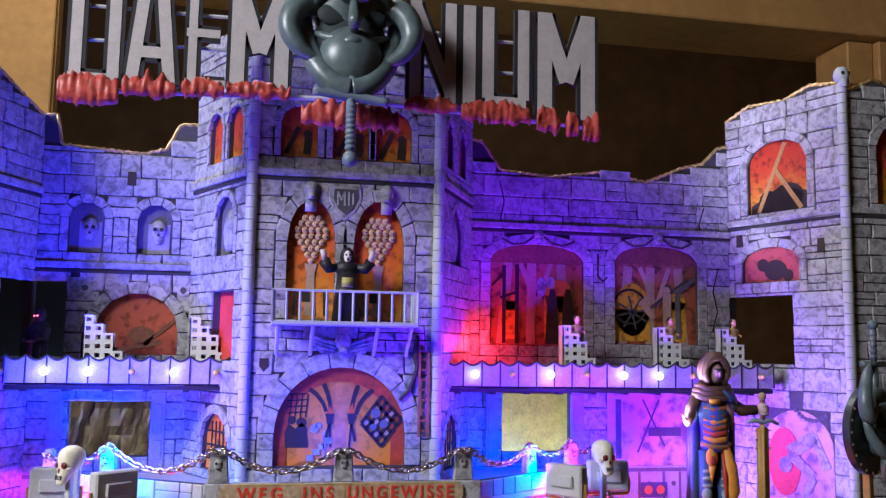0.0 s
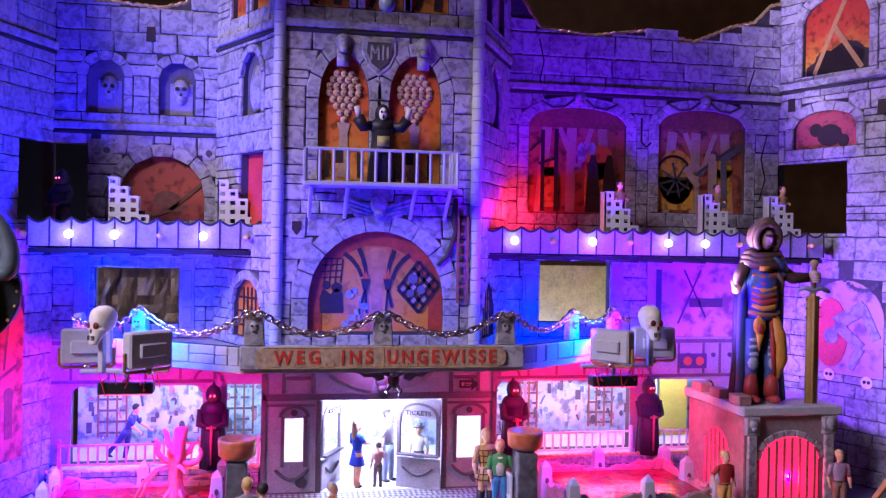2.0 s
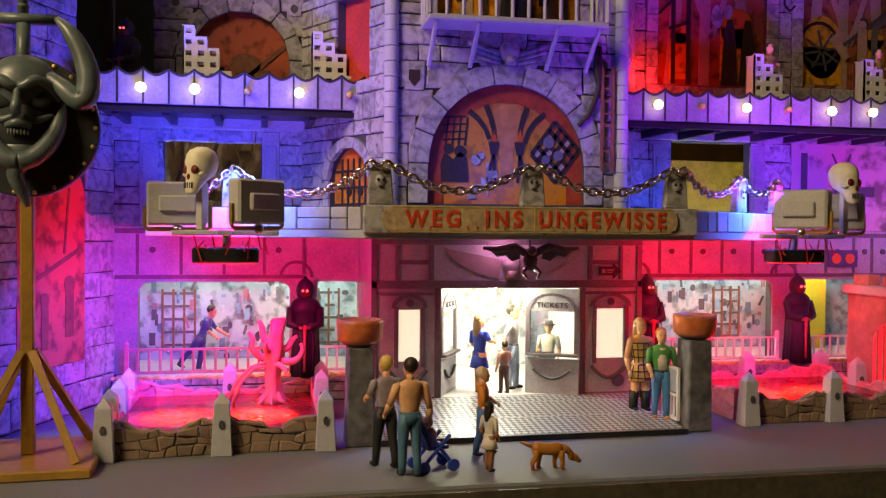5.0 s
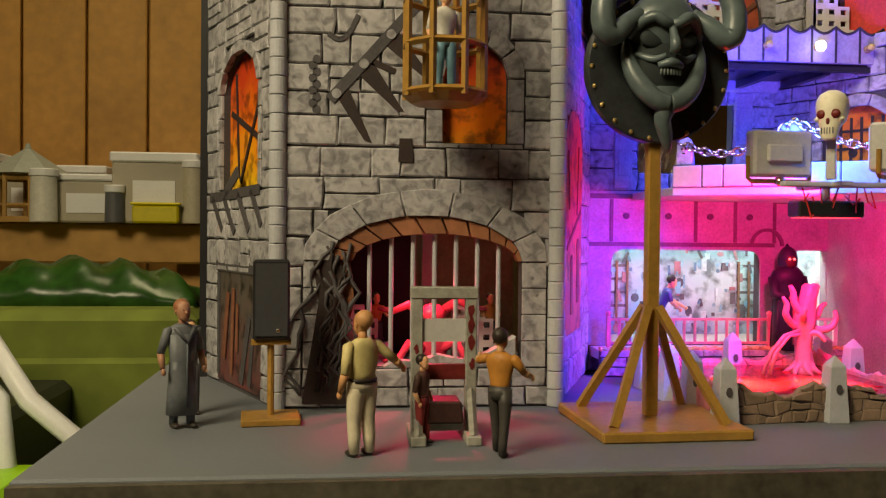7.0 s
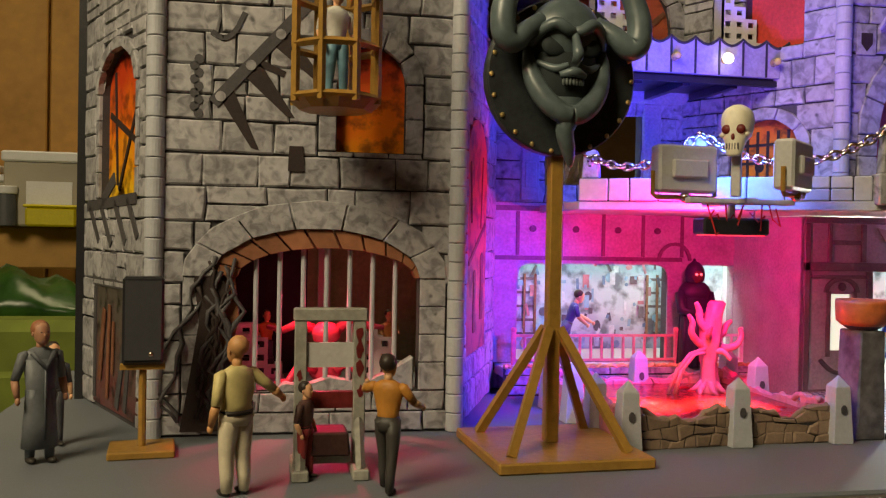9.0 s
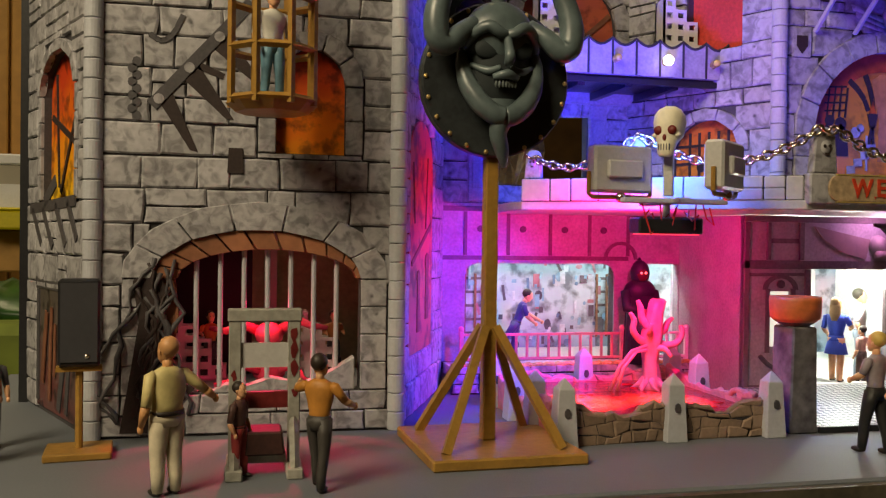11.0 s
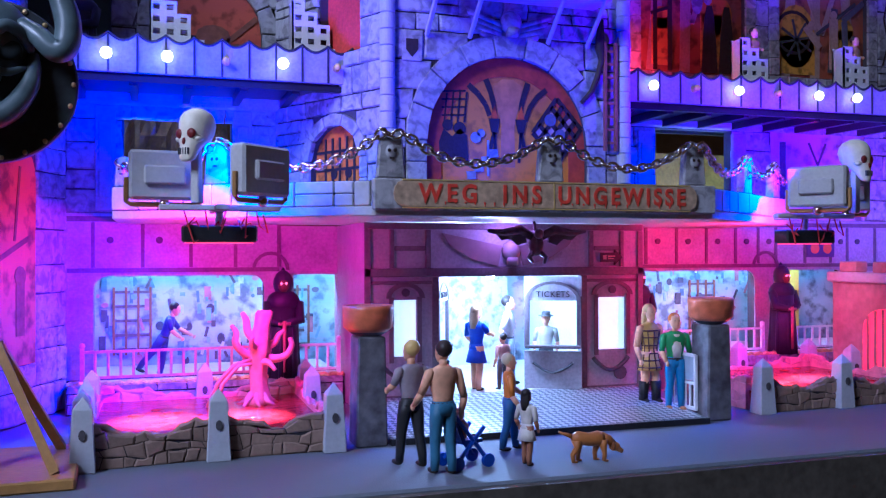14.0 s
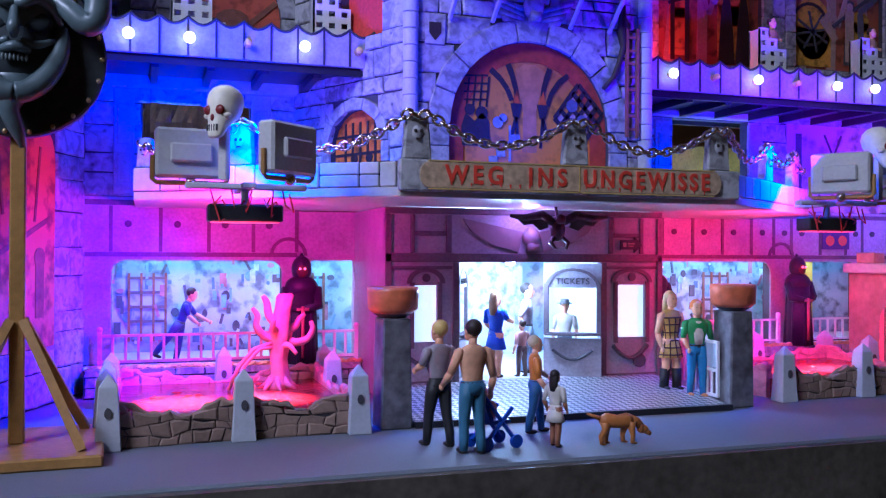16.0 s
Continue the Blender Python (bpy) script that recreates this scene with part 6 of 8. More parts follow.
# ---- pillars with bowls, gate ----


def pillar(x, y, label):
    t = thing("pillar", label, "pillar", x, y, 0, 0, "bowl pillars")
    bm = bmesh.new()
    prism(bm, [(-2.9, 0), (2.9, 0), (2.5, 19.6), (-2.5, 19.6)], -3.2, 3.2)
    part("shaft", bm, material("black_marbled_stone", (0.12, 0.115, 0.12), 0.5, vary=0.75, grain=0.55, stain=0.2), t, bevel=0.3)
    bm = bmesh.new()
    rod(bm, (0, 0, 19.6), (0, 0, 20.4), 2.3, 3.6, 20)
    part("neck", bm, IRON, t)
    bm = bmesh.new()
    rings = []
    for rr, z in ((3.6, 20.4), (4.5, 21.2), (4.7, 24.4), (4.6, 25.1), (4.0, 25.1), (3.8, 24.0), (0.5, 23.6)):
        rings.append([bm.verts.new((rr * math.cos(k * math.tau / 24), rr * math.sin(k * math.tau / 24), z)) for k in range(24)])
    for p, q in zip(rings, rings[1:]):
        for k in range(24):
            bm.faces.new((p[k], p[(k + 1) % 24], q[(k + 1) % 24], q[k]))
    bm.faces.new(rings[0][::-1])
    bm.faces.new(rings[-1])
    part("bowl", bm, TERRACOTTA, t, "round orange-brown fire bowl", True)


pillar(-11.4, 237.4, "black marbled pillar with an orange-brown fire bowl")
pillar(62, 239.2, "black marbled pillar with an orange-brown fire bowl")
gt = thing("side_gate", "pale blue barred gate leaning at the pillar", "gate", 58.4, 243, 1.8)
bm = bmesh.new()
strips(bm, [(-0.3, 0.3, 0, 11.5)], -4, -3.4)
strips(bm, [(-0.3, 0.3, 0, 11.5)], 3.4, 4)
block(bm, -0.3, 0.3, -3.4, 3.4, 5.2, 5.8)
block(bm, -0.3, 0.3, -3.4, 3.4, 0, 0.6)
block(bm, -0.3, 0.3, -3.4, 3.4, 11, 11.6)
part("gate_frame", bm, WHITEP, gt)
for k in range(3):
    bm = bmesh.new()
    block(bm, -0.2, 0.2, -1.9 + 1.7 * k, -1.5 + 1.7 * k, 0.6, 5.2)
    part("bar", bm, WHITEP, gt)
bm = bmesh.new()
block(bm, -0.15, 0.15, -3.3, 3.3, 6, 10.9)
part("notice_panel", bm, paint("pale_blue_notice", (0.4, 0.48, 0.55)), gt, "pale printed panel")

# ---- basins with red water ----


def obelisk(x, y, z, label, hgt=12.0):
    t = thing("obelisk", label, "obelisk", x, y, z, group="basin obelisks")
    bm = bmesh.new()
    levels = [(2.0, 0), (1.95, 0.8), (1.45, hgt * 0.83), (0.0, hgt)]
    low = None
    for w, zz in levels[:-1]:
        quad = [bm.verts.new((sx * w, sy * w, zz)) for sx, sy in ((-1, -1), (1, -1), (1, 1), (-1, 1))]
        if low:
            for k in range(4):
                bm.faces.new((low[k], low[(k + 1) % 4], quad[(k + 1) % 4], quad[k]))
        else:
            bm.faces.new(quad[::-1])
        low = quad
    tip = bm.verts.new((0, 0, hgt))
    for k in range(4):
        bm.faces.new((low[k], low[(k + 1) % 4], tip))
    part("shaft", bm, PIPE, t, bevel=0.12)
    bm = bmesh.new()
    prism(bm, disc2((0, hgt * 0.5), 0.55, 10, 1.6), -1.95, -1.7)
    part("carving", bm, IRON, t)


RUBBLE = STONE_DARK


def basin(name, posts, back_y, label, tree=None):
    """posts: the three front posts from west to east."""
    (xa, ya), (xm, ym), (xb, yb) = posts
    t = thing(name, label, "basin", (xa + xb) / 2, ya, 0, group="red basins")
    ox, oy = (xa + xb) / 2, ya
    bm = bmesh.new()
    ground_plate(bm, [(xa - ox, ya + 1 - oy), (xm - ox, ym + 1 - oy), (xb - ox, yb + 1 - oy), (xb - ox, back_y - oy), (xa - ox, back_y - oy)], 0.1, 4.2)
    bmesh.ops.triangulate(bm, faces=[f for f in bm.faces if abs(f.normal.z) > 0.9])
    part("water", bm, REDPOOL, t, "glossy red water")
    r = random.Random(name)
    # inner walls take the red glow in their colour, front walls don't
    runs = [((xa, ya), (xm, ym), RUBBLE), ((xm, ym), (xb, yb), RUBBLE), ((xa, back_y), (xb, back_y), PINK_LIT), ((xa, ya + 4), (xa, back_y), PINK_LIT), ((xb, yb + 4), (xb, back_y), PINK_LIT)]
    for (x0, y0), (x1, y1), m in runs:
        a, b = Vector((x0 - ox, y0 - oy)), Vector((x1 - ox, y1 - oy))
        d = (b - a).normalized()
        side = Vector((-d.y, d.x))
        length = (b - a).length
        seed = r.uniform(0, 6)

        def crest(u):
            v = math.pi * min(max(u / length, 0), 1)
            return 4.7 + 2.4 * abs(math.cos(v)) ** 1.6 + 0.45 * math.sin(u * 0.9 + seed) + 0.3 * math.sin(u * 2.3 + 2 * seed)

        def course(k, u):
            return 0.0 if k == 0 else k * 1.85 + 0.5 * math.sin(u * 0.42 + k * 2.1 + seed) + 0.3 * math.sin(u * 1.1 + k)

        for k in range(5):
            u = 0.0
            lean = 0.0
            while u < length - 0.3:
                wd = r.uniform(1.6, 4.6)
                if length - u - wd < 1.3:
                    wd = length - u
                tilt = 0.0 if u + wd >= length else r.uniform(-0.35, 0.35)
                lo = [(u - lean, course(k, u)), (u + wd - tilt, course(k, u + wd))]
                hi = [(q, min(course(k + 1, q), crest(q))) for q in (u + wd + tilt, u + wd / 2, u + lean)]
                if hi[0][1] - lo[1][1] > 0.3 and hi[2][1] - lo[0][1] > 0.3:
                    cx, cz = u + wd / 2, (lo[0][1] + hi[1][1]) / 2
                    bulge = r.uniform(0.75, 1.05)
                    bm = bmesh.new()
                    rings = []
                    for g, dep in ((0.0, 0.9), (0.0, -0.7), (0.28, -bulge)):
                        ring = []
                        for pu, pz in lo + hi:
                            uu = pu + (cx - pu) * (0.05 + g * 0.6)
                            zz = pz + (cz - pz) * (0.06 + g)
                            xy = a + d * uu + side * dep
                            ring.append(bm.verts.new((xy.x, xy.y, zz)))
                        rings.append(ring)
                    for p, q in zip(rings, rings[1:]):
                        for e in range(5):
                            bm.faces.new((p[e], p[(e + 1) % 5], q[(e + 1) % 5], q[e]))
                    bm.faces.new(rings[-1])
                    bm.faces.new(rings[0][::-1])
                    part("rubble_stone", bm, m, t)
                lean = tilt
                u += wd
        n = max(8, round(length / 1.2))
        bm = bmesh.new()
        tube(bm, [(*(a + d * (length * e / n) + side * 0.35), crest(length * e / n) - 0.45) for e in range(n + 1)], 0.62, 7)
        part("rim", bm, m, t, "", True)
        bm = bmesh.new()
        p = [a - side * 0.6, b - side * 0.6, b + side * 0.6, a + side * 0.6]
        ground_plate(bm, [tuple(v) for v in p], 0, 4.4)
        part("rubble_core", bm, JOINT if m is RUBBLE else PINK_LIT, t)
    bm = bmesh.new()
    for k in range(26):
        ball(bm, (r.uniform(xa - ox + 3, xb - ox - 3), r.uniform(4, back_y - oy - 3), 4.2), r.uniform(0.5, 1.4), 1, 1, 0.25, 8)
    part("ripples", bm, REDPOOL, t, "ripples on the red water", True)
    return t


FRONT_W = [(-59, 232.4), (-38, 234.2), (-18.4, 234.6)]
FRONT_E = [(76, 241.2), (97.5, 242), (118.5, 243)]
basin("basin", FRONT_W, 274, "rubble-walled basin of glowing red water with a tree")
basin("basin", FRONT_E, 276, "rubble-walled basin of glowing red water")
for x, y in FRONT_W + FRONT_E:
    obelisk(x, y - 0.6, 0, "grey pointed obelisk at the basin front")
for x, y in ((-60, 244), (-60, 256), (-60, 270), (-38, 275.5), (-17.4, 262), (-16.6, 275.5), (75, 262), (75, 276), (97, 277.5), (119, 262), (119, 277.5)):
    obelisk(x, y, 0, "grey obelisk lit red behind the basin", 11.5)

# dead tree in the basin
tree = thing("dead_tree", "bare dead tree with lopped limbs, coloured pink for red light", "tree", -28.2, 262.5, 4.0)
bm = bmesh.new()
r = random.Random(3)
n = 14
rows = []
for e, (z, rr, cx) in enumerate(((0, 2.9, 0), (1.2, 2.2, 0.1), (3, 1.75, 0.1), (6, 1.6, -0.1), (9, 1.9, 0), (11, 2.2, 0.2), (13, 1.9, 0.4), (16, 1.6, 0.9), (18.4, 1.75, 1.3), (19.0, 1.2, 1.3), (18.0, 0.9, 1.3))):
    rows.append([bm.verts.new((cx + rr * (1 + 0.16 * math.sin(4 * k + e * 0.5) + r.uniform(-0.06, 0.06)) * math.cos(math.tau * k / n), rr * (1 + 0.16 * math.sin(4 * k + e * 0.5)) * math.sin(math.tau * k / n), z + r.uniform(-0.2, 0.2))) for k in range(n)])
for a, b in zip(rows, rows[1:]):
    for k in range(n):
        bm.faces.new((a[k], a[(k + 1) % n], b[(k + 1) % n], b[k]))
bm.faces.new(rows[0][::-1])
bm.faces.new(rows[-1])
for k in range(7):
    a = k * 0.9
    tube(bm, [(1.2 * math.cos(a), 1.2 * math.sin(a), 2.2), (2.6 * math.cos(a), 2.6 * math.sin(a), 0.8), (4.0 * math.cos(a + 0.2), 4.0 * math.sin(a + 0.2), 0.1)], [0.8, 0.6, 0.3])
part("trunk", bm, PINK_LIT, tree, "", True)
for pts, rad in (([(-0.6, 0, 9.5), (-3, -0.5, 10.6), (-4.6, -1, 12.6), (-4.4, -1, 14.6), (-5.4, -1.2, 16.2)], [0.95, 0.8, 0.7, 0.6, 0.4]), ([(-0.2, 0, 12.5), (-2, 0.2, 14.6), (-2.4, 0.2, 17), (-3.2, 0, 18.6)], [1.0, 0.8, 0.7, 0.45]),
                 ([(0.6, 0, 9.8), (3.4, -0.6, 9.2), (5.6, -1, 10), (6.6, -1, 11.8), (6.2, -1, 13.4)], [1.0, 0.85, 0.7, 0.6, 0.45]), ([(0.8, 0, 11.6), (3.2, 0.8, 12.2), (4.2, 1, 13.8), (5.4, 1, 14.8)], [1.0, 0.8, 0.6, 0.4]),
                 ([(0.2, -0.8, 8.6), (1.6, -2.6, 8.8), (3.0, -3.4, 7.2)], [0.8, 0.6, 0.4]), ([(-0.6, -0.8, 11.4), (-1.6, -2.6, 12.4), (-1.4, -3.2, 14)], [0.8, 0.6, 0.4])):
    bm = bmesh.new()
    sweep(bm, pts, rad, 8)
    part("limb", bm, PINK_LIT, tree, "", True)
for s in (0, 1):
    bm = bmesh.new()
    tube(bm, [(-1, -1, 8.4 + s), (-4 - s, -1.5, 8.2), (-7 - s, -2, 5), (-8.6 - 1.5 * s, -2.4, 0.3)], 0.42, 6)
    part("root", bm, PINK_LIT, tree, "thin arching root", True)

# ---- railings of the ride ----


def railing(name, x0, x1, y, z, mat, label):
    t = thing(name, label, "railing", x0, y, z, group="ride railings")
    length = x1 - x0
    for zz in (1.0, 6.6):
        bm = bmesh.new()
        block(bm, 0, length, -0.35, 0.35, zz, zz + 0.55)
        part("rail", bm, mat, t)
    n = max(3, round(length / 2.7))
    for k in range(n + 1):
        bm = bmesh.new()
        if k in (0, n):
            block(bm, length * k / n - 0.45, length * k / n + 0.45, -0.45, 0.45, 0, 8)
            ball(bm, (length * k / n, 0, 8.2), 0.7)
            part("post", bm, mat, t)
        else:
            rod(bm, (length * k / n, 0, 1.2), (length * k / n, 0, 6.8), 0.34, None, 6)
            part("baluster", bm, mat, t)


railing("railing", -63, -23.5, 287.5, 6.2, PINK_LIT, "railing coloured pink for red light, in front of the ride window")
railing("railing", -17, -6.8, 287.5, 6.2, WHITEP, "white railing in front of the ride window")
railing("railing", 61.5, 112, 287.5, 6.6, WHITEP, "white railing in front of the ride window")
railing("railing", 121, 147, 287.5, 6.6, WHITEP, "white railing in front of the ride window")

# ---- cloaked guards and toy figures: each one plain mesh ----
CACHE = {}


def tone(rgb):
    k = tuple(round(c, 3) for c in rgb)
    if k not in CACHE:
        CACHE[k] = paint("figure_paint", k, 0.5, 0.18)
    return CACHE[k]


class Build:
    """Collects shapes of several colours in one mesh."""

    def __init__(self):
        self.bm, self.mats = bmesh.new(), []

    def add(self, rgb, fn, *a, **k):
        m = tone(rgb) if isinstance(rgb, tuple) else rgb
        if m not in self.mats:
            self.mats.append(m)
        before = set(self.bm.faces)
        fn(self.bm, *a, **k)
        for f in set(self.bm.faces) - before:
            f.material_index = self.mats.index(m)
            f.smooth = True

    def done(self, name, label, category, x, y, z, rz, group="", s=1.0):
        me_ob = part(name, self.bm, self.mats)
        me_ob.matrix_world = at(x, y, z, rz) @ Matrix.Diagonal((s, s, s, 1))
        return tagged(me_ob, label, category, group)


def cloaked(x, y, z, rz, label, hgt=25.0):
    b = Build()
    robe = (0.025, 0.022, 0.035)
    s = hgt / 25
    b.add(robe, rod, (0, 0, 0), (0, 0, 16 * s), 3.6 * s, 3.0 * s, 14)
    b.add(robe, ball, (0, 0.2, 17 * s), 3.7 * s, 1.05, 0.75, 0.8, 14)
    b.add(robe, ball, (0, 0.2, 21.3 * s), 2.3 * s, 1, 1, 1.35, 12)
    b.add(robe, rod, (0, 0.4, 23 * s), (0, 0.6, 25 * s), 1.2 * s, 0.2, 8)
    for k in range(7):
        a = math.tau * k / 7
        b.add(robe, tube, [(3.4 * s * math.cos(a), 3.4 * s * math.sin(a), 0), (2.9 * s * math.cos(a), 2.7 * s * math.sin(a), 14 * s)], [0.7, 0.4])
    b.add((0.1, 0.02, 0.02), ball, (0, -1.3 * s, 21 * s), 1.4 * s, 1, 0.7, 1.2)
    glow = CACHE.setdefault("glow", material("red_eye_glow", (0.8, 0.1, 0.1), 0.4, vary=0.05, bump=0, emit=((1, 0.12, 0.18), 3)))
    for e in (-0.55, 0.55):
        b.add(glow, ball, (e * s, -2.25 * s, 21.4 * s), 0.3 * s, n=6)
    for e in (-1, 1):
        b.add(robe, tube, [(e * 3.4 * s, 0, 17 * s), (e * 3.6 * s, -1.5 * s, 13 * s), (e * 0.5 * s, -3.4 * s, 12.4 * s)], [1.3 * s, 1.3 * s, 0.9 * s])
    b.add((0.45, 0.1, 0.12), rod, (0, -3.8 * s, 13 * s), (0, -3.8 * s, 1.5 * s), 0.45 * s, 0.3 * s)
    b.add((0.4, 0.15, 0.15), block, -1.4 * s, 1.4 * s, -4.1 * s, -3.5 * s, 12 * s, 12.7 * s)
    return b.done("cloaked_guard", label, "figure", x, y, z, rz, "cloaked guards")


cloaked(-20, 285.5, 6.2, -4, "black cloaked statue with glowing red eyes at the railing")
cloaked(117, 285.5, 6.6, 4, "black cloaked statue with glowing red eyes at the railing")
cloaked(71.5, 285, 6.6, 4, "black cloaked statue with glowing red eyes at the railing")
cloaked(-62.5, 283, 72, -20, "black cloaked statue in the upper doorway", 21)

SKIN = (0.74, 0.4, 0.22)


def toy(label, x, y, z, rz, hgt=20.0, top=(0.4, 0.4, 0.4), legs=(0.05, 0.12, 0.25), hair=(0.03, 0.02, 0.015), skin=SKIN, dress=None, arms=((-3.1, -0.7, 9.6), (3.1, -0.7, 9.6)), bare=False, step=0.6, shoes=(0.03, 0.025, 0.02), hat=None, sleeves=True, open_shirt=False, coat=None, boots=False, checks=None, stout=1.0):
    b = Build()
    legc = skin if dress else legs
    st = stout
    for s in (-1, 1):
        foot, knee = -s * step, -s * step * 0.55 - 0.25
        b.add(legc, barrel, [(0.5, 0.62, 0.7, s * 1.15, foot), (2.6, 0.72 * st, 0.85, s * 1.12, foot * 0.85), (5.2, 0.82 * st, 0.9, s * 1.08, knee), (8.2, 1.08 * st, 1.2, s * 1.0, knee * 0.4), (10.4, 1.15 * st, 1.3, s * 0.85, 0)], 10)
        b.add(shoes, ball, (s * 1.2, foot - 0.55, 0.45), 0.75, 0.85, 1.75, 0.62)
    b.add(dress or legs, barrel, [(8.8, 1.5 * st, 1.2, 0, 0.1), (9.8, 1.95 * st, 1.4, 0, 0.1), (10.9, 1.75 * st, 1.22, 0, 0)], 14)
    if dress:
        b.add(dress, barrel, [(6.6, 2.7, 2.2, 0, 0), (8.2, 2.35, 1.85, 0, 0), (10.8, 1.6, 1.2, 0, 0)], 16)
    if coat:
        b.add(coat, barrel, [(2.2, 2.5, 2.1, 0, 0.1), (6, 2.3, 1.8, 0, 0), (10.6, 1.95, 1.4, 0, 0), (14.6, 2.5, 1.5, 0, 0)], 14)
        b.add((0.07, 0.08, 0.09), block, -0.12, 0.12, -1.95, -1.5, 3.4, 13.5)
        b.add((0.08, 0.085, 0.095), tube, [(-1.6, -1.0, 15.6), (0, -1.8, 13.4), (1.6, -1.0, 15.6)], 0.4)
    if boots:
        for s in (-1, 1):
            b.add(shoes, tube, [(s * 1.18, -s * step, 0.5), (s * 1.12, -s * step * 0.7, 4.4)], [0.95, 1.1], 8)
    if checks:
        for zc, rx, ry in ((7.2, 2.6, 2.1), (8.6, 2.3, 1.78), (10.0, 1.85, 1.42), (11.6, 1.75, 1.25), (13.2, 2.15, 1.4), (14.6, 2.45, 1.4)):
            b.add(checks, tube, [(rx * math.cos(a * 0.5236), ry * math.sin(a * 0.5236), zc) for a in range(13)], 0.16, 5)
        for a in range(10):
            ca, sa = math.cos(a * 0.628 + 0.3), math.sin(a * 0.628 + 0.3)
            b.add(checks, tube, [(2.65 * ca, 2.15 * sa, 6.7), (1.65 * ca, 1.22 * sa, 10.8), (2.4 * ca, 1.42 * sa, 14.4)], 0.14, 5)
    body = skin if bare else (dress or top)
    b.add(body, barrel, [(10.2, 1.72 * st, 1.2 * st, 0, 0), (11.4, 1.62 * st, 1.15 * st, 0, -0.05), (13.2, 2.05 * st, 1.3 * st, 0, -0.1), (14.8, 2.45, 1.35, 0, 0), (15.6, 2.15, 1.1, 0, 0.1), (16.2, 0.9, 0.8, 0, 0.1)], 16)
    if not dress and not coat:
        b.add((0.03, 0.022, 0.018), barrel, [(10.2, 1.82 * st, 1.28 * st, 0, 0), (10.75, 1.8 * st, 1.26 * st, 0, 0)], 16)
    if open_shirt:
        b.add((0.7, 0.62, 0.5), barrel, [(10.8, 0.8, 0.3, 0, -1.05), (13, 1.1, 0.35, 0, -1.2), (15.6, 0.7, 0.3, 0, -0.85)], 8)
    b.add(skin, rod, (0, 0.1, 15.8), (0, -0.1, 17.2), 0.66, None, 8)
    b.add(skin, barrel, [(16.6, 0.5, 0.5, 0, -0.75), (17.2, 0.95, 1.0, 0, -0.4), (18.2, 1.12, 1.3, 0, -0.12), (19.1, 1.05, 1.25, 0, 0), (19.6, 0.6, 0.7, 0, 0)], 12)
    b.add(hair, ball, (0, 0.32, 18.7), 1.3, 0.98, 1.05, 1.02, 12)
    b.add(skin, ball, (0, -1.38, 17.9), 0.26, 0.8, 1, 1.3, 6)
    for s in (-1, 1):
        b.add(skin, ball, (s * 1.14, 0.05, 18.0), 0.26, 0.5, 0.8, 1.3, 6)
        b.add((0.03, 0.02, 0.02), ball, (s * 0.42, -1.24, 18.35), 0.13, 1.3, 0.5, 0.8, 6)
    if dress:
        b.add(hair, barrel, [(14.4, 0.8, 0.4, 0, 1.1), (16, 1.35, 0.6, 0, 0.95), (18, 1.4, 0.9, 0, 0.6), (19.2, 1.1, 0.9, 0, 0.4)], 10)
    if hat:
        b.add(hat, rod, (0, 0, 19.0), (0, 0, 20.2), 1.35, 1.1, 12)
        b.add(hat, rod, (0, -0.3, 18.9), (0, -0.3, 19.15), 2.1, 2.1, 14)
    for s, hand in zip((-1, 1), arms):
        sh = Vector((s * 2.35, 0.05, 15.1))
        hd = Vector(hand)
        el = (sh + hd) / 2 + Vector((s * 0.45, 0.75, -0.55))
        b.add(body if sleeves else skin, tube, [sh + Vector((-s * 0.5, 0, 0.25)), sh, sh.lerp(el, 0.5), el], [0.6, 0.82, 0.72, 0.6], 8)
        b.add(skin, tube, [el, el.lerp(hd, 0.4), hd], [0.56, 0.58, 0.38], 8)
        tip = hd + (hd - el).normalized() * 0.5
        b.add(skin, ball, tip, 0.5, 0.75, 0.9, 1.15, 8)
    return b.done("toy_figure", label, "toy figure", x, y, z, rz, "toy figures", hgt / 20)


JEANS = (0.05, 0.13, 0.26)
toy("bare-chested man figure in blue jeans pushing a stroller", -5.2, 212.5, 0, 190, 21, legs=(0.06, 0.16, 0.25), bare=True, arms=((-3.6, -1, 8.6), (3.4, -3, 10)))
toy("blond figure in a grey top and black trousers", -8.6, 219, 0, 200, 20.5, (0.28, 0.24, 0.26), (0.02, 0.02, 0.02), (0.6, 0.42, 0.12), arms=((-2.6, -2.6, 12.6), (2.6, -2.6, 12)), step=1.6)
toy("boy figure in an orange shirt and jeans", 11, 225, 0, 75, 17, (0.6, 0.2, 0.02), JEANS, (0.62, 0.5, 0.3), arms=((-3.4, -2, 9), (3.2, -3.2, 11)), step=1.5)
toy("small child figure in a white dress", 9.4, 213.5, 0, 120, 12.5, hair=(0.02, 0.015, 0.012), skin=(0.3, 0.13, 0.06), dress=(0.6, 0.55, 0.45))
toy("blond woman figure in a yellow checked dress and black boots", 54.4, 250.6, 1.9, 10, 21.5, hair=(0.6, 0.42, 0.16), dress=(0.6, 0.36, 0.08), shoes=(0.015, 0.012, 0.012), boots=True, checks=(0.08, 0.03, 0.03), sleeves=False, arms=((-3.2, -1, 8.8), (3, -1, 12)))
toy("man figure in an open green shirt, jeans and orange cap", 56.6, 244.2, 1.3, -10, 20.5, (0.06, 0.3, 0.08), (0.05, 0.2, 0.42), (0.65, 0.2, 0.03), open_shirt=True, shoes=(0.45, 0.2, 0.08), arms=((-2.4, -1.4, 10), (3.8, -0.6, 9)))
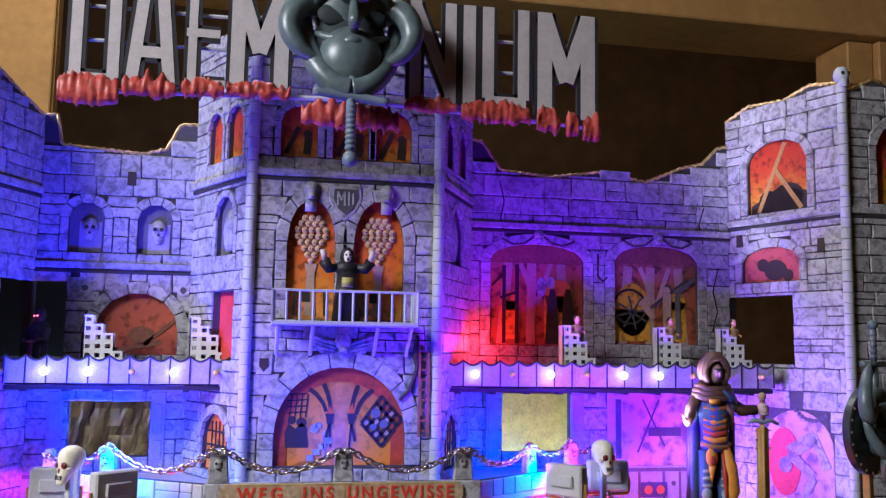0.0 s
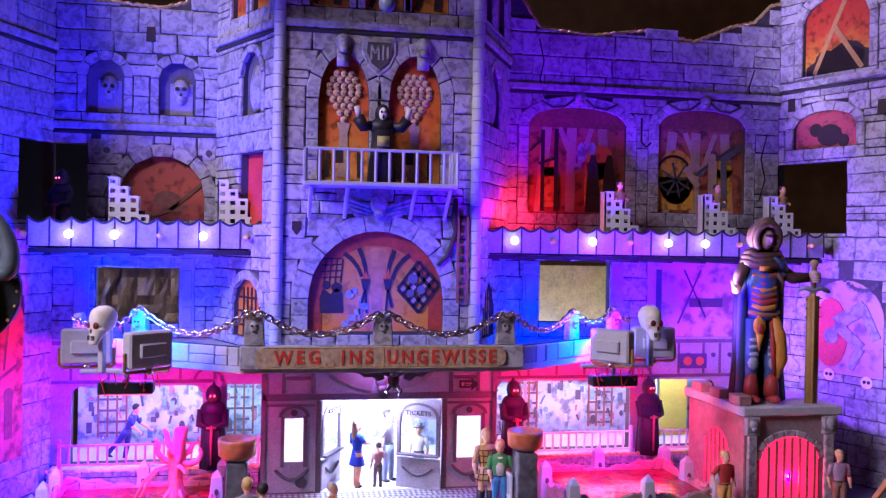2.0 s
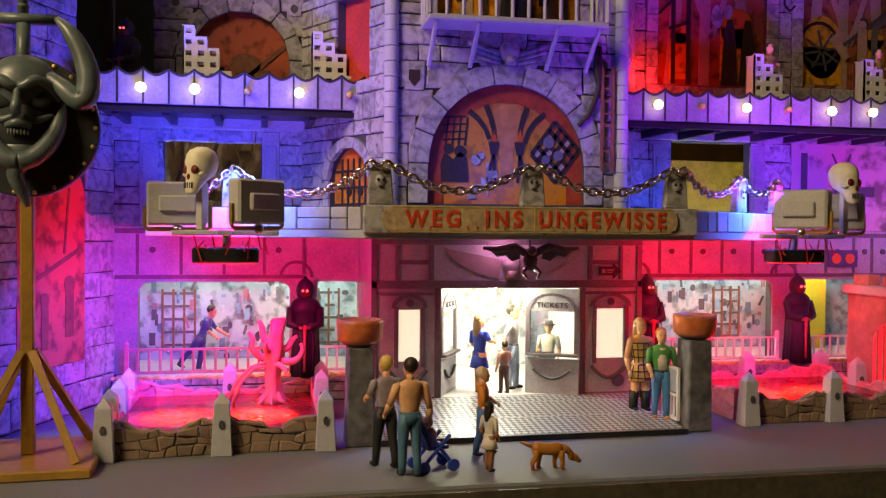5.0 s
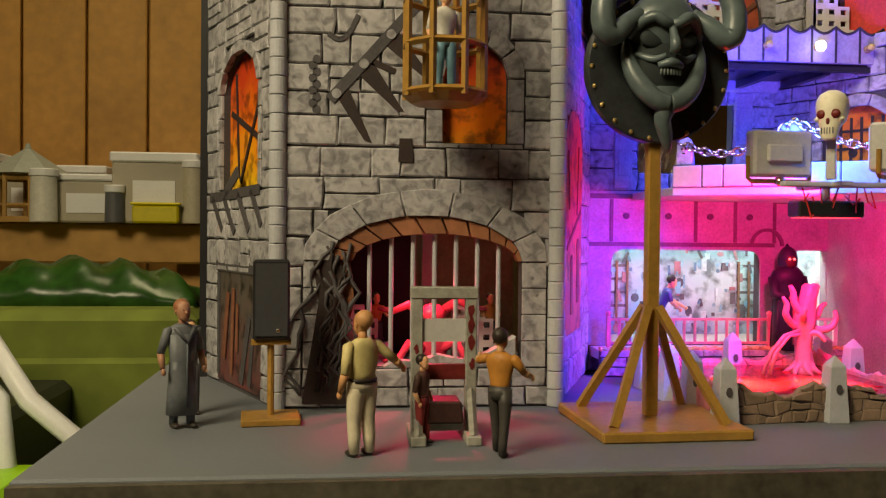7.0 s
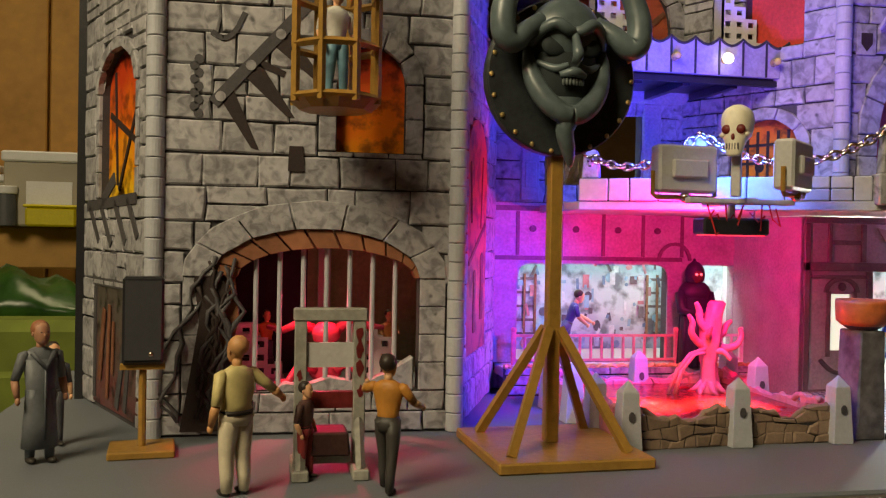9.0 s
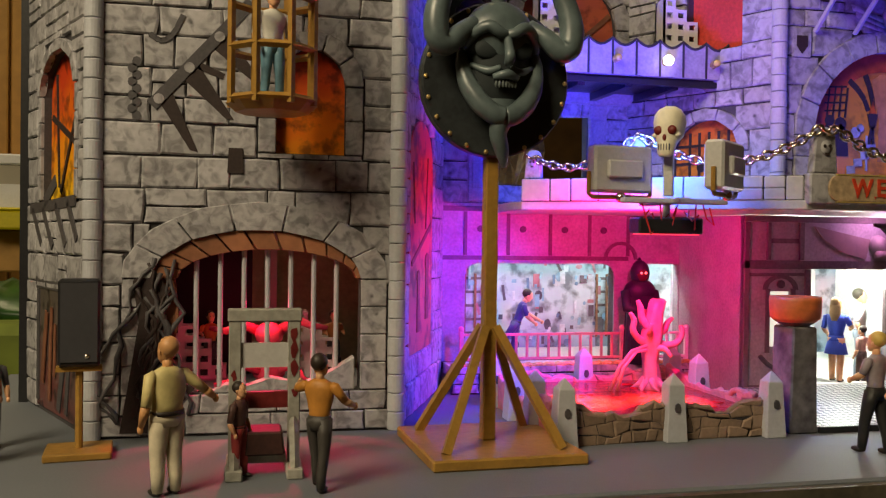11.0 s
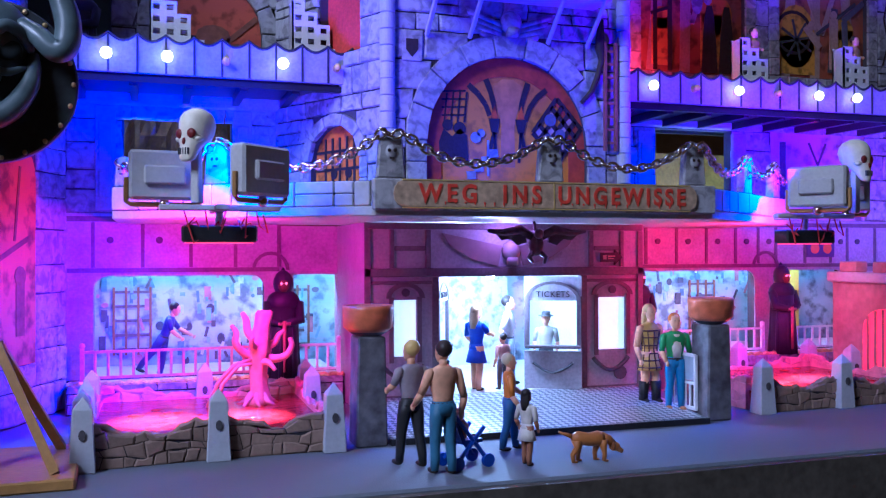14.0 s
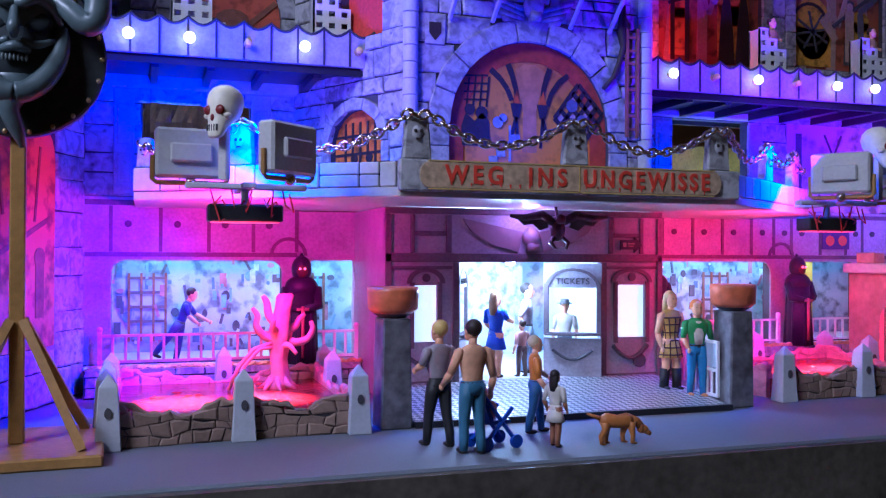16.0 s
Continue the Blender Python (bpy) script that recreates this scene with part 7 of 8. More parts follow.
toy("woman figure in a blue dress in the doorway", 21, 269, 3.4, 120, 19.5, hair=(0.35, 0.2, 0.1), dress=(0.03, 0.07, 0.5), arms=((-2.6, -2.6, 13), (3, -2, 11)))
toy("man figure in a white shirt in the doorway", 30.6, 273.5, 3.6, 60, 21, (0.6, 0.57, 0.6), (0.3, 0.36, 0.46), arms=((-3.8, 0.6, 11), (3.8, 1.4, 11)))
toy("child figure in a pink top in the doorway", 27, 268, 3.4, 200, 13, (0.55, 0.3, 0.25), (0.12, 0.08, 0.07), arms=((-2.6, -1, 12.6), (3, -1, 9)))
toy("seller figure with a grey hat in the ticket booth", 39.3, 271.5, 3.6, -28, 17, (0.55, 0.52, 0.42), (0.05, 0.05, 0.06), hat=(0.15, 0.14, 0.14))
toy("stout man figure in a cream shirt and white trousers", -122, 214.6, 0, 215, 21.5, (0.62, 0.52, 0.24), (0.68, 0.6, 0.44), (0.55, 0.28, 0.12), skin=(0.6, 0.3, 0.13), arms=((-6.2, 0.8, 11.8), (3.2, -0.6, 9)), step=0.2, stout=1.25)
toy("man figure in an orange shirt working at the stocks", -101.7, 213.8, 0, 150, 19, (0.45, 0.19, 0.04), (0.05, 0.045, 0.04), skin=(0.55, 0.3, 0.15), arms=((-4, -3.4, 12), (4.4, -2.4, 15)), step=1.8)
toy("grey painted figure in a long coat", -151.4, 236, 0, 35, 21.5, (0.13, 0.14, 0.15), (0.08, 0.09, 0.1), (0.3, 0.12, 0.06), coat=(0.12, 0.13, 0.14), arms=((-3.3, -0.4, 9.4), (3.3, -0.4, 9.4)), skin=(0.4, 0.2, 0.12))
toy("dark figure behind the gate tower corner", -152, 247, 0, 30, 17, (0.08, 0.08, 0.09), (0.07, 0.07, 0.08))
toy("blond woman figure in a red top and red boots", 117.3, 236.2, 0, 10, 19, (0.45, 0.04, 0.03), (0.6, 0.32, 0.06), (0.7, 0.5, 0.16), shoes=(0.4, 0.03, 0.03), boots=True, arms=((-4.4, -0.6, 12.2), (3.0, -0.6, 9.8)))
toy("blond woman figure in a mauve top", 151.3, 235.5, 0, -10, 18.5, (0.4, 0.25, 0.35), (0.3, 0.15, 0.1), (0.65, 0.5, 0.2))
runner = toy("dark blue figure lunging with a knife along the ride window", -49.5, 300, 6.2, 80, 18, (0.05, 0.05, 0.22), (0.04, 0.04, 0.14), arms=((-2, -4.5, 12), (2.5, -6.5, 13)), step=2.6)
runner.matrix_world = runner.matrix_world @ pose(0, 0, 0, 22)

ghost = Build()
ROBE = (0.018, 0.016, 0.022)
ghost.add(ROBE, rod, (0, 0, 0), (0, 0, 14), 4.0, 2.6, 14)
ghost.add(ROBE, ball, (0, 0, 15), 3.2, 1.15, 0.8, 0.8)
ghost.add(ROBE, ball, (0, 0.3, 18.4), 2.1, 1, 1, 1.3)
ghost.add((0.75, 0.73, 0.7), ball, (0, -1.4, 18.2), 1.35, 0.85, 0.7, 1.3)
for e in (-0.5, 0.5):
    ghost.add(ROBE, ball, (e, -2.25, 18.7), 0.34, n=6)
ghost.add(ROBE, ball, (0, -2.2, 17.4), 0.4, 0.8, 0.6, 1.5, 6)
for s in (-1, 1):
    ghost.add(ROBE, tube, [(s * 2.6, 0, 15.2), (s * 5, -0.5, 14.8), (s * 6.6, -1.4, 17)], [1.4, 1.6, 1.7])
    ghost.add((0.6, 0.55, 0.52), tube, [(s * 6.4, -1.4, 17), (s * 7, -1.8, 20)], [0.7, 0.9])
ghost.add((0.4, 0.35, 0.12), block, -1.6, 1.6, -3.3, -2.6, 9.5, 12.2)
ghost.done("hooded_ghost", "black hooded ghost figure with a white mask and raised arms", "figure", 24.5, 251.5, 89.3, 0)

# dog and stroller
b = Build()
COAT = (0.42, 0.16, 0.03)
b.add(COAT, tube, [(-3.6, 0, 4.9), (-2.4, 0, 5.0), (0, 0, 4.6), (2.2, 0, 4.7), (3.4, 0, 4.9)], [0.8, 1.45, 1.35, 1.65, 1.1], 12)
b.add(COAT, tube, [(2.8, 0, 5.0), (4.4, 0, 4.5), (5.4, 0, 3.4)], [1.25, 1.0, 0.85])
b.add(COAT, ball, (5.8, 0, 2.9), 1.15, 1.1, 0.85, 0.85)
b.add(COAT, tube, [(6.2, 0, 2.6), (7.5, 0, 1.8)], [0.75, 0.5])
b.add((0.2, 0.07, 0.015), ball, (5.3, -0.85, 3.1), 0.7, 0.7, 0.4, 1.3)
b.add((0.2, 0.07, 0.015), ball, (5.3, 0.85, 3.1), 0.7, 0.7, 0.4, 1.3)
for x, d, y in ((-2.9, -0.8, -0.8), (-2.3, 0.4, 0.8), (2.2, -0.5, 0.8), (2.9, 0.4, -0.8)):
    b.add(COAT, tube, [(x, y, 4.6), (x + d * 0.3 + (0.5 if x < 0 else 0), y, 3.1), (x + d, y, 1.7), (x + d * 0.7, y, 0.2)], [1.05, 0.75, 0.5, 0.45])
    b.add(COAT, ball, (x + d * 0.7 + 0.4, y, 0.25), 0.5, 1.3, 0.8, 0.5, 6)
b.add(COAT, tube, [(-3.4, 0, 5.3), (-4.8, 0, 5.8), (-6.4, 0, 6.4)], [0.55, 0.42, 0.2])
b.done("toy_dog", "brown dog figure sniffing the ground", "toy dog", 20.0, 212.6, 0, -6, s=0.8)
st = thing("stroller", "bright blue folding stroller with a pink bundled doll", "stroller", -0.6, 216.0, 0, 15)
NAVY = paint("blue_frame", (0.025, 0.07, 0.42))
bm = bmesh.new()
for s in (-2, 2):
    tube(bm, [(-4.5, s, 10.5), (3.2, s, 1.2)], 0.35)
    tube(bm, [(-2.6, s, 1.2), (2.6, s, 6.5)], 0.35)
tube(bm, [(-4.5, -2, 10.5), (-4.5, 2, 10.5)], 0.35)
part("frame", bm, NAVY, st)
bm = bmesh.new()
block(bm, -1.6, 2.4, -1.9, 1.9, 4.0, 4.6)
prism(bm, [(-1.6, 4.4), (-0.9, 4.4), (-2.8, 9), (-3.5, 9)], -1.9, 1.9)
part("seat", bm, NAVY, st)
for x in (-2.6, 3.2):
    for s in (-2.3, 2.3):
        bm = bmesh.new()
        rod(bm, (x, s - 0.3, 1.1), (x, s + 0.3, 1.1), 1.1, None, 14)
        part("wheel", bm, NAVY, st)
bm = bmesh.new()
ball(bm, (-0.6, 0, 6), 1.5, 1, 0.9, 1.2)
ball(bm, (-1, 0, 8.6), 1.1)
part("bundle", bm, paint("pink_bundle", (0.6, 0.25, 0.2)), st, "pink bundled doll", True)

# ---- the gate tower's forecourt ----
g0 = H["wall_tower_west_front"][0]
SOFFIT = material("red_brown_soffit", (0.3, 0.12, 0.06), 0.6, vary=0.45, grain=0.7, each=0.5)
for k in range(11):
    a0, a1 = math.pi * k / 11 + 0.012, math.pi * (k + 1) / 11 - 0.012
    c, hw = 27.65, 18.15
    bm = bmesh.new()
    prism(bm, [(c + (1.8 if o else 0) * 1.0 + (hw - o * 0.75) * math.cos(a), 27.5 + (8.6 - o) * math.sin(a)) for a, o in ((a0, 0), (a1, 0), (a1, 3.4), (a0, 3.4))], -0.35, 2.4)
    part("soffit_stone", bm, SOFFIT, w_lt_front, bevel=0.1)
bm = bmesh.new()
prism(bm, [(9.5, 7.5), (15.5, 7.5), (12.8, 14), (14.2, 20), (13.4, 27.5), (9.5, 27.5)], 0.2, 2.4)
part("jamb_panel", bm, SOFFIT, w_lt_front, "red-brown jamb at the arch foot")
for k in range(7):
    bm = bmesh.new()
    x = 17 + 4.1 * k
    rod(bm, (x, 1.5, 7.5), (x, 1.5, 33), 0.45, None, 8)
    part("bar", bm, PIPE, w_lt_front, "grey dungeon bar")
bm = bmesh.new()
prism(bm, [(4.6, 1), (15, 1), (14, 5), (17, 8.5), (14.2, 10), (11.6, 15), (10.4, 20), (12.6, 25), (11, 28), (8.4, 31), (6.6, 27), (7.6, 20), (6.4, 12)], -0.9, -0.6)
part("painted_stump", bm, INK, w_lt_front, "dark gnarled stump at the arch foot")
r = random.Random(5)
for k in range(12):
    pts, x, z = [], 7.4 + 0.55 * k, 31.5 - r.uniform(0, 9)
    while z > 2.5:
        pts.append((x, -1.1 - 0.4 * math.sin(z), z))
        x += r.uniform(-1.7, 1.6) + (0.6 if z < 9 else -0.1)
        z -= r.uniform(1.2, 2.4)
    bm = bmesh.new()
    tube(bm, pts, [r.uniform(0.2, 0.5) for _ in pts], 6)
    part("painted_root", bm, IRON if k % 3 else INK, w_lt_front, "", True)
bm = bmesh.new()
prism(bm, [(13.5, 7.5), (20, 7.5), (22, 9), (26, 8.4), (30, 10), (36, 8.6), (40, 10.5), (44.9, 13.5), (44.9, 7.5)], -0.2, 2.8)
part("broken_sill", bm, STONE, w_lt_front, "broken stone sill", bevel=0.2)
# dungeon room
bm = bmesh.new()
block(bm, -134, -88, 254.2, 289, 0, 7)
setting(part("floor_dungeon", bm, BOARD), "raised dungeon floor", "floor")
bm = bmesh.new()
block(bm, -134, -110, 276, 277.5, 7, 40)
block(bm, -134, -133, 254.2, 276, 7, 40)
setting(part("wall_dungeon", bm, material("black_card", (0.008, 0.007, 0.007), 0.7, vary=0.3)), "black back wall of the dungeon", "wall")
bm = bmesh.new()
block(bm, -112, -84, 297, 298, 0, 44)
setting(part("panel_cream", bm, paint("cream_card", (0.55, 0.42, 0.25), 0.5, 0.25)), "cream card on the dungeon back wall", "panel")
bm = bmesh.new()
block(bm, -107.4, -104.8, 282, 284, 7, 40)
setting(part("trim_post", bm, PLASTIC), "pale post in the dungeon", "post")
oct_ = thing("tentacle_monster", "glossy pink-red tentacled monster in the dungeon", "monster", -107, 263, 7)
HOT = paint("pink_red_plastic", (0.75, 0.08, 0.16), 0.25)
bm = bmesh.new()
ball(bm, (0, 0, 4), 3.6, 1, 1, 1.25)
ball(bm, (0, -1, 9.5), 2.6, 1.1, 1, 0.9)
part("body", bm, HOT, oct_, "", True)
for pts in ([(2, 0, 10), (5, -1, 12.4), (8, -1, 11), (11, -1, 10.6)], [(-2, 0, 10), (-5, -1, 11.5), (-8, -1.5, 10.2), (-11, -1, 10.8)], [(2, -2, 3), (4.5, -3.5, 4.5), (6, -4, 1.5), (8, -4, 0.5)], [(-2, -2, 3), (-5, -3.5, 4), (-7, -4, 1), (-10, -4, 0.5)]):
    bm = bmesh.new()
    tube(bm, pts, [1.1, 0.9, 0.7, 0.4], 8)
    part("tentacle", bm, HOT, oct_, "", True)
for x in (-119.5, -95.5):
    ride_car(x, 270, 7, 0, "lattice ride car waiting in the dungeon")
    toy("small rider figure beside a lattice car", x + 1.5, 270, 7.4, 20, 13, (0.5, 0.2, 0.06), (0.1, 0.1, 0.12), arms=((-3, -1, 13), (3, -1, 13)))
# hanging cage
cage = thing("hanging_cage", "ochre wooden cage with a figure hanging from an arm", "cage", -107.8, 237.5, 55)
bm = bmesh.new()
rod(bm, (0, 0, 0), (0, 0, 1.4), 5.8, 7.4, 8)
part("cage_floor", bm, BROWN, cage)
for z in (1.4, 9.5, 17.5, 25.5):
    for k in range(8):
        a0, a1 = math.tau * (k + 0.5) / 8, math.tau * (k + 1.5) / 8
        bm = bmesh.new()
        tube(bm, [(7.0 * math.cos(a0), 7.0 * math.sin(a0), z + 0.5), (7.0 * math.cos(a1), 7.0 * math.sin(a1), z + 0.5)], 0.62, 4)
        part("hoop", bm, BROWN, cage)
for k in range(8):
    a = math.tau * (k + 0.5) / 8
    bm = bmesh.new()
    tube(bm, [(7.0 * math.cos(a), 7.0 * math.sin(a), 1), (7.0 * math.cos(a), 7.0 * math.sin(a), 26), (0, 0, 33)], 0.62, 4)
    part("upright", bm, BROWN, cage)
bm = bmesh.new()
rod(bm, (0, 0, 33), (0, 0, 41), 0.5)
tube(bm, [(0, 0, 40), (0, 13.5, 40)], 1.0, 6)
part("arm", bm, BROWN, cage)
toy("figure in a white shirt standing in the cage", -107.8, 237.5, 56.4, 20, 19, (0.68, 0.66, 0.6), (0.12, 0.25, 0.32), arms=((-3, -1, 9.6), (3, -1, 9.6)))

# guillotine-like stocks
GREYW = paint("grey_weathered_wood", (0.3, 0.29, 0.25), 0.6, 0.35)
BLOODP = paint("blood_red_paint", (0.15, 0.02, 0.02), 0.35, 0.4)
BASKET = paint("dark_red_brown_paint", (0.05, 0.018, 0.014), 0.6, 0.4)
gl = thing("guillotine", "grey wooden guillotine with blood-red stains", "guillotine", -108.9, 224.8, 0, 0)
for x in (-4.3, 4.3):
    bm = bmesh.new()
    block(bm, x - 0.9, x + 0.9, -0.9, 0.9, 0, 24)
    part("upright", bm, GREYW, gl, bevel=0.15)
    bm = bmesh.new()
    block(bm, x - 1.2, x + 1.2, -5.5, 5.5, 0, 1.6)
    part("foot", bm, GREYW, gl, bevel=0.2)
    bm = bmesh.new()
    tube(bm, [(x, -4.6, 1.4), (x, -0.6, 8)], 0.7, 4)
    part("brace", bm, GREYW, gl)
bm = bmesh.new()
block(bm, -5.4, 5.4, -1.1, 1.1, 22.4, 24.3)
part("head_beam", bm, GREYW, gl, bevel=0.2)
bm = bmesh.new()
block(bm, -3.4, 3.4, -0.4, 0.4, 15.6, 19.2)
part("blade", bm, PLASTIC, gl)
bm = bmesh.new()
block(bm, -3.4, 3.4, -0.6, 0.6, 9.6, 12)
part("neck_board", bm, BLOODP, gl, "red-stained neck board")
bm = bmesh.new()
prism(bm, [(-3.0, 3), (3.0, 3), (2.6, 6.5), (-2.6, 6.5)], -3.0, 3.0)
part("basket", bm, BASKET, gl, "dark red basket", bevel=0.3)
bm = bmesh.new()
block(bm, -3.2, 3.2, -1.2, 1.2, 1.6, 3.2)
part("cross_beam", bm, GREYW, gl)
r = random.Random(8)
bm = bmesh.new()
for x, z, q in ((4.3, 20.6, 0.75), (4.3, 18.2, 0.8), (4.2, 15.6, 0.7), (-4.3, 6, 0.7), (4.4, 12, 0.6), (-4.4, 14.4, 0.5), (4.3, 6.4, 0.7)):
    prism(bm, [(x + q * r.uniform(0.5, 1.1) * math.cos(k * 0.698), z + q * 2.0 * r.uniform(0.4, 1.1) * math.sin(k * 0.698)) for k in range(9)], -0.98, -0.85)
part("stain", bm, BLOODP, gl)
toy("dark figure bent at the guillotine", -112.5, 222, 0, 60, 14, (0.12, 0.06, 0.05), (0.3, 0.04, 0.04))

spk = thing("loudspeaker_stand", "brown wooden stand for a loudspeaker", "stand", -137.2, 240, 0, 6)
bm = bmesh.new()
block(bm, -5, 5, -4.5, 4.5, 0, 1.2)
part("base_plate", bm, BROWN, spk, bevel=0.2)
bm = bmesh.new()
rod(bm, (0, 0, 1.2), (0, 0, 14), 0.6)
part("pole", bm, BROWN, spk)
bm = bmesh.new()
block(bm, -3.4, 3.4, -1.2, 1.2, 13.4, 14.2)
part("yoke", bm, BROWN, spk)
bx = thing("loudspeaker", "black box loudspeaker on a wooden stand", "loudspeaker", -137.2, 240, 14.2, 6)
bm = bmesh.new()
block(bm, -3.1, 3.1, -2, 2, 0, 13.8)
part("cabinet", bm, BLACK, bx, bevel=0.4)
bm = bmesh.new()
block(bm, -2.7, 2.7, -2.2, -2.0, 0.8, 13.2)
part("grille", bm, paint("charcoal_grille", (0.045, 0.045, 0.05), 0.6), bx)
bm = bmesh.new()
ball(bm, (1.2, -2.2, 1.7), 0.4, 1, 0.5, 1, 6)
part("badge", bm, CHROME, bx)

# ---- kiosk and knight ----
ks = thing("kiosk", "stone kiosk with red-lit arched bars and carved corners", "kiosk", 141, 258, 0, 0)
bm = bmesh.new()
block(bm, -12.8, 14, -13.5, 20, 0, 26.5)
part("body", bm, material("brown_grey_stone", (0.26, 0.2, 0.19), 0.6, vary=0.35, grain=0.7), ks, bevel=0.4)
bm = bmesh.new()
block(bm, -15, 16, -15.4, 21, 26.5, 29.2)
part("roof_slab", bm, PALESTONE, ks, bevel=0.4)
for x in (-11.5, 12.5):
    bm = bmesh.new()
    block(bm, x - 1.4, x + 1.4, -15, -13.6, 0, 23)
    block(bm, x - 2.2, x + 2.2, -15.2, -13.6, 21, 26.4)
    part("corner_post", bm, STONE, ks, bevel=0.3)
    bm = bmesh.new()
    skull_relief(bm, x, -15, 24.5, 1.5)
    part("capital", bm, STONE, ks, "", True)
ARCH = hole(-8.5, 9.5, 1, 14, 6.5)
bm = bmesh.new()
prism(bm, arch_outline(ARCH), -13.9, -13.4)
# the panel emits in place of a lamp inside the solid kiosk
part("red_panel", bm, material("red_lit_panel", (0.8, 0.04, 0.08), 0.4, vary=0.25, grain=0.3, emit=((1, 0.02, 0.05), 1.4)), ks, "panel behind bars, glowing red in place of a lamp inside")
for k in range(7):
    bm = bmesh.new()
    x = -6.5 + 2.4 * k
    rod(bm, (x, -14.8, 1), (x, -14.8, arch_top(ARCH, x) - 0.2), 0.35, None, 6)
    part("bar", bm, RUST, ks)
for k in range(9):
    a0, a1 = math.pi * k / 9 + 0.02, math.pi * (k + 1) / 9 - 0.02
    bm = bmesh.new()
    prism(bm, [(0.5 + (9 + o) * math.cos(a), 14 + (6.5 + o) * math.sin(a)) for a, o in ((a0, 0), (a1, 0), (a1, 1.8), (a0, 1.8))], -14.3, -13.4)
    part("arch_stone", bm, STONE, ks, bevel=0.15)
RWASH = material("red_washed_stone", (0.45, 0.24, 0.22), 0.6, vary=0.3, grain=0.6)
bm = bmesh.new()
block(bm, -13.5, -12.9, -13.5, 20, 0, 26.4)
part("side_wall", bm, RWASH, ks, "red-washed side wall")
for k in range(3):
    bm = bmesh.new()
    block(bm, -15, -11, -13 + 11.5 * k, -7 + 11.5 * k, 29.2, 32)
    part("merlon", bm, RWASH, ks, bevel=0.3)
side = hole(-5, 9, 2, 14, 6)
bm = bmesh.new()
pts = arch_outline(side)
va = [bm.verts.new((-13.7, y, z)) for y, z in pts]
vb = [bm.verts.new((-13.5, y, z)) for y, z in pts]
bm.faces.new(va)
bm.faces.new(vb[::-1])
for k in range(len(va)):
    bm.faces.new((va[k], vb[k], vb[(k + 1) % len(va)], va[(k + 1) % len(va)]))
part("red_panel", bm, bpy.data.materials["red_lit_panel"], ks, "arch in the side wall, glowing red in place of a lamp inside")
for k in range(5):
    bm = bmesh.new()
    y = -3 + 2.5 * k
    rod(bm, (-14, y, 2), (-14, y, arch_top(side, y) - 0.2), 0.35, None, 6)
    part("bar", bm, RWASH, ks)
# the knight: one plain mesh
k9 = Build()
CLOAK, BR, OR, BL, RD, DK, STEEL = (0.1, 0.05, 0.038), (0.3, 0.15, 0.06), (0.62, 0.27, 0.03), (0.05, 0.09, 0.26), (0.4, 0.05, 0.035), (0.012, 0.012, 0.018), (0.3, 0.34, 0.42)
for k in range(13):
    a = math.pi * (-0.12 + 1.24 * k / 12)
    w = 1.0 + 0.12 * (k % 2)
    k9.add(DK if k % 3 else (0.05, 0.07, 0.16), tube, [(6.2 * w * math.cos(a), 1.4 + 3.6 * w * math.sin(a), 0.4), (5.6 * math.cos(a), 1.6 + 3.0 * math.sin(a), 14), (5.6 * math.cos(a), 1.2 + 2.6 * math.sin(a), 30), (4.6 * math.cos(a), 0.6 + 1.8 * math.sin(a), 39)], [1.5, 1.5, 1.6, 1.2], 8)
for s in (-1, 1):
    k9.add(RD, ball, (s * 3.0, -2.2, 1.2), 2.0, 0.9, 1.7, 0.6)
    k9.add(BL, tube, [(s * 3.0, -0.6, 1), (s * 2.9, -0.6, 10), (s * 2.4, -0.4, 23)], [1.7, 1.9, 2.6], 12)
    k9.add(RD, tube, [(s * 3.0, -1.0, 2), (s * 3.0, -1.1, 5), (s * 2.9, -1.0, 8)], [2.2, 2.0, 1.5], 12)
    k9.add(STEEL, ball, (s * 2.9, -2.2, 11), 1.5, 1, 0.75, 1.3)
    for z in (13.4, 15.4, 17.4):
        k9.add(STEEL, ball, (s * 2.7, -2.2, z), 1.5, 1.0, 0.6, 0.5)
k9.add(OR, tube, [(2.2, -2.8, 24.5), (3.4, -3.6, 19), (4.2, -3.4, 12), (3.8, -2.8, 7)], [1.2, 2.0, 2.1, 0.6], 10)
k9.add(BR, tube, [(3.4, -4.6, 22), (4.6, -5.0, 15), (4.0, -4.2, 9)], [0.35, 0.7, 0.3])
k9.add(RD, tube, [(1.4, -3.6, 23), (1.6, -4.4, 16), (2.4, -3.6, 8)], [0.4, 0.8, 0.4])
k9.add(OR, ball, (-1.8, -3.3, 21.4), 1.8, 1, 0.55, 1.5)
k9.add(RD, ball, (-1.8, -4.1, 20.6), 1.0, 1, 0.55, 1.3)
k9.add(OR, rod, (-1.8, -3.6, 19), (-1.8, -3.2, 14.4), 1.1, 0.2)
k9.add(BL, tube, [(0, -0.4, 23), (0, -0.6, 28), (0, -0.6, 34), (0, -0.4, 39)], [3.9, 4.2, 4.9, 3.4], 14)
k9.add(BR, tube, [(-4.2, -1.6, 25), (-2, -4.0, 24.4), (2, -4.0, 24.2), (4.2, -1.6, 25)], 0.75)
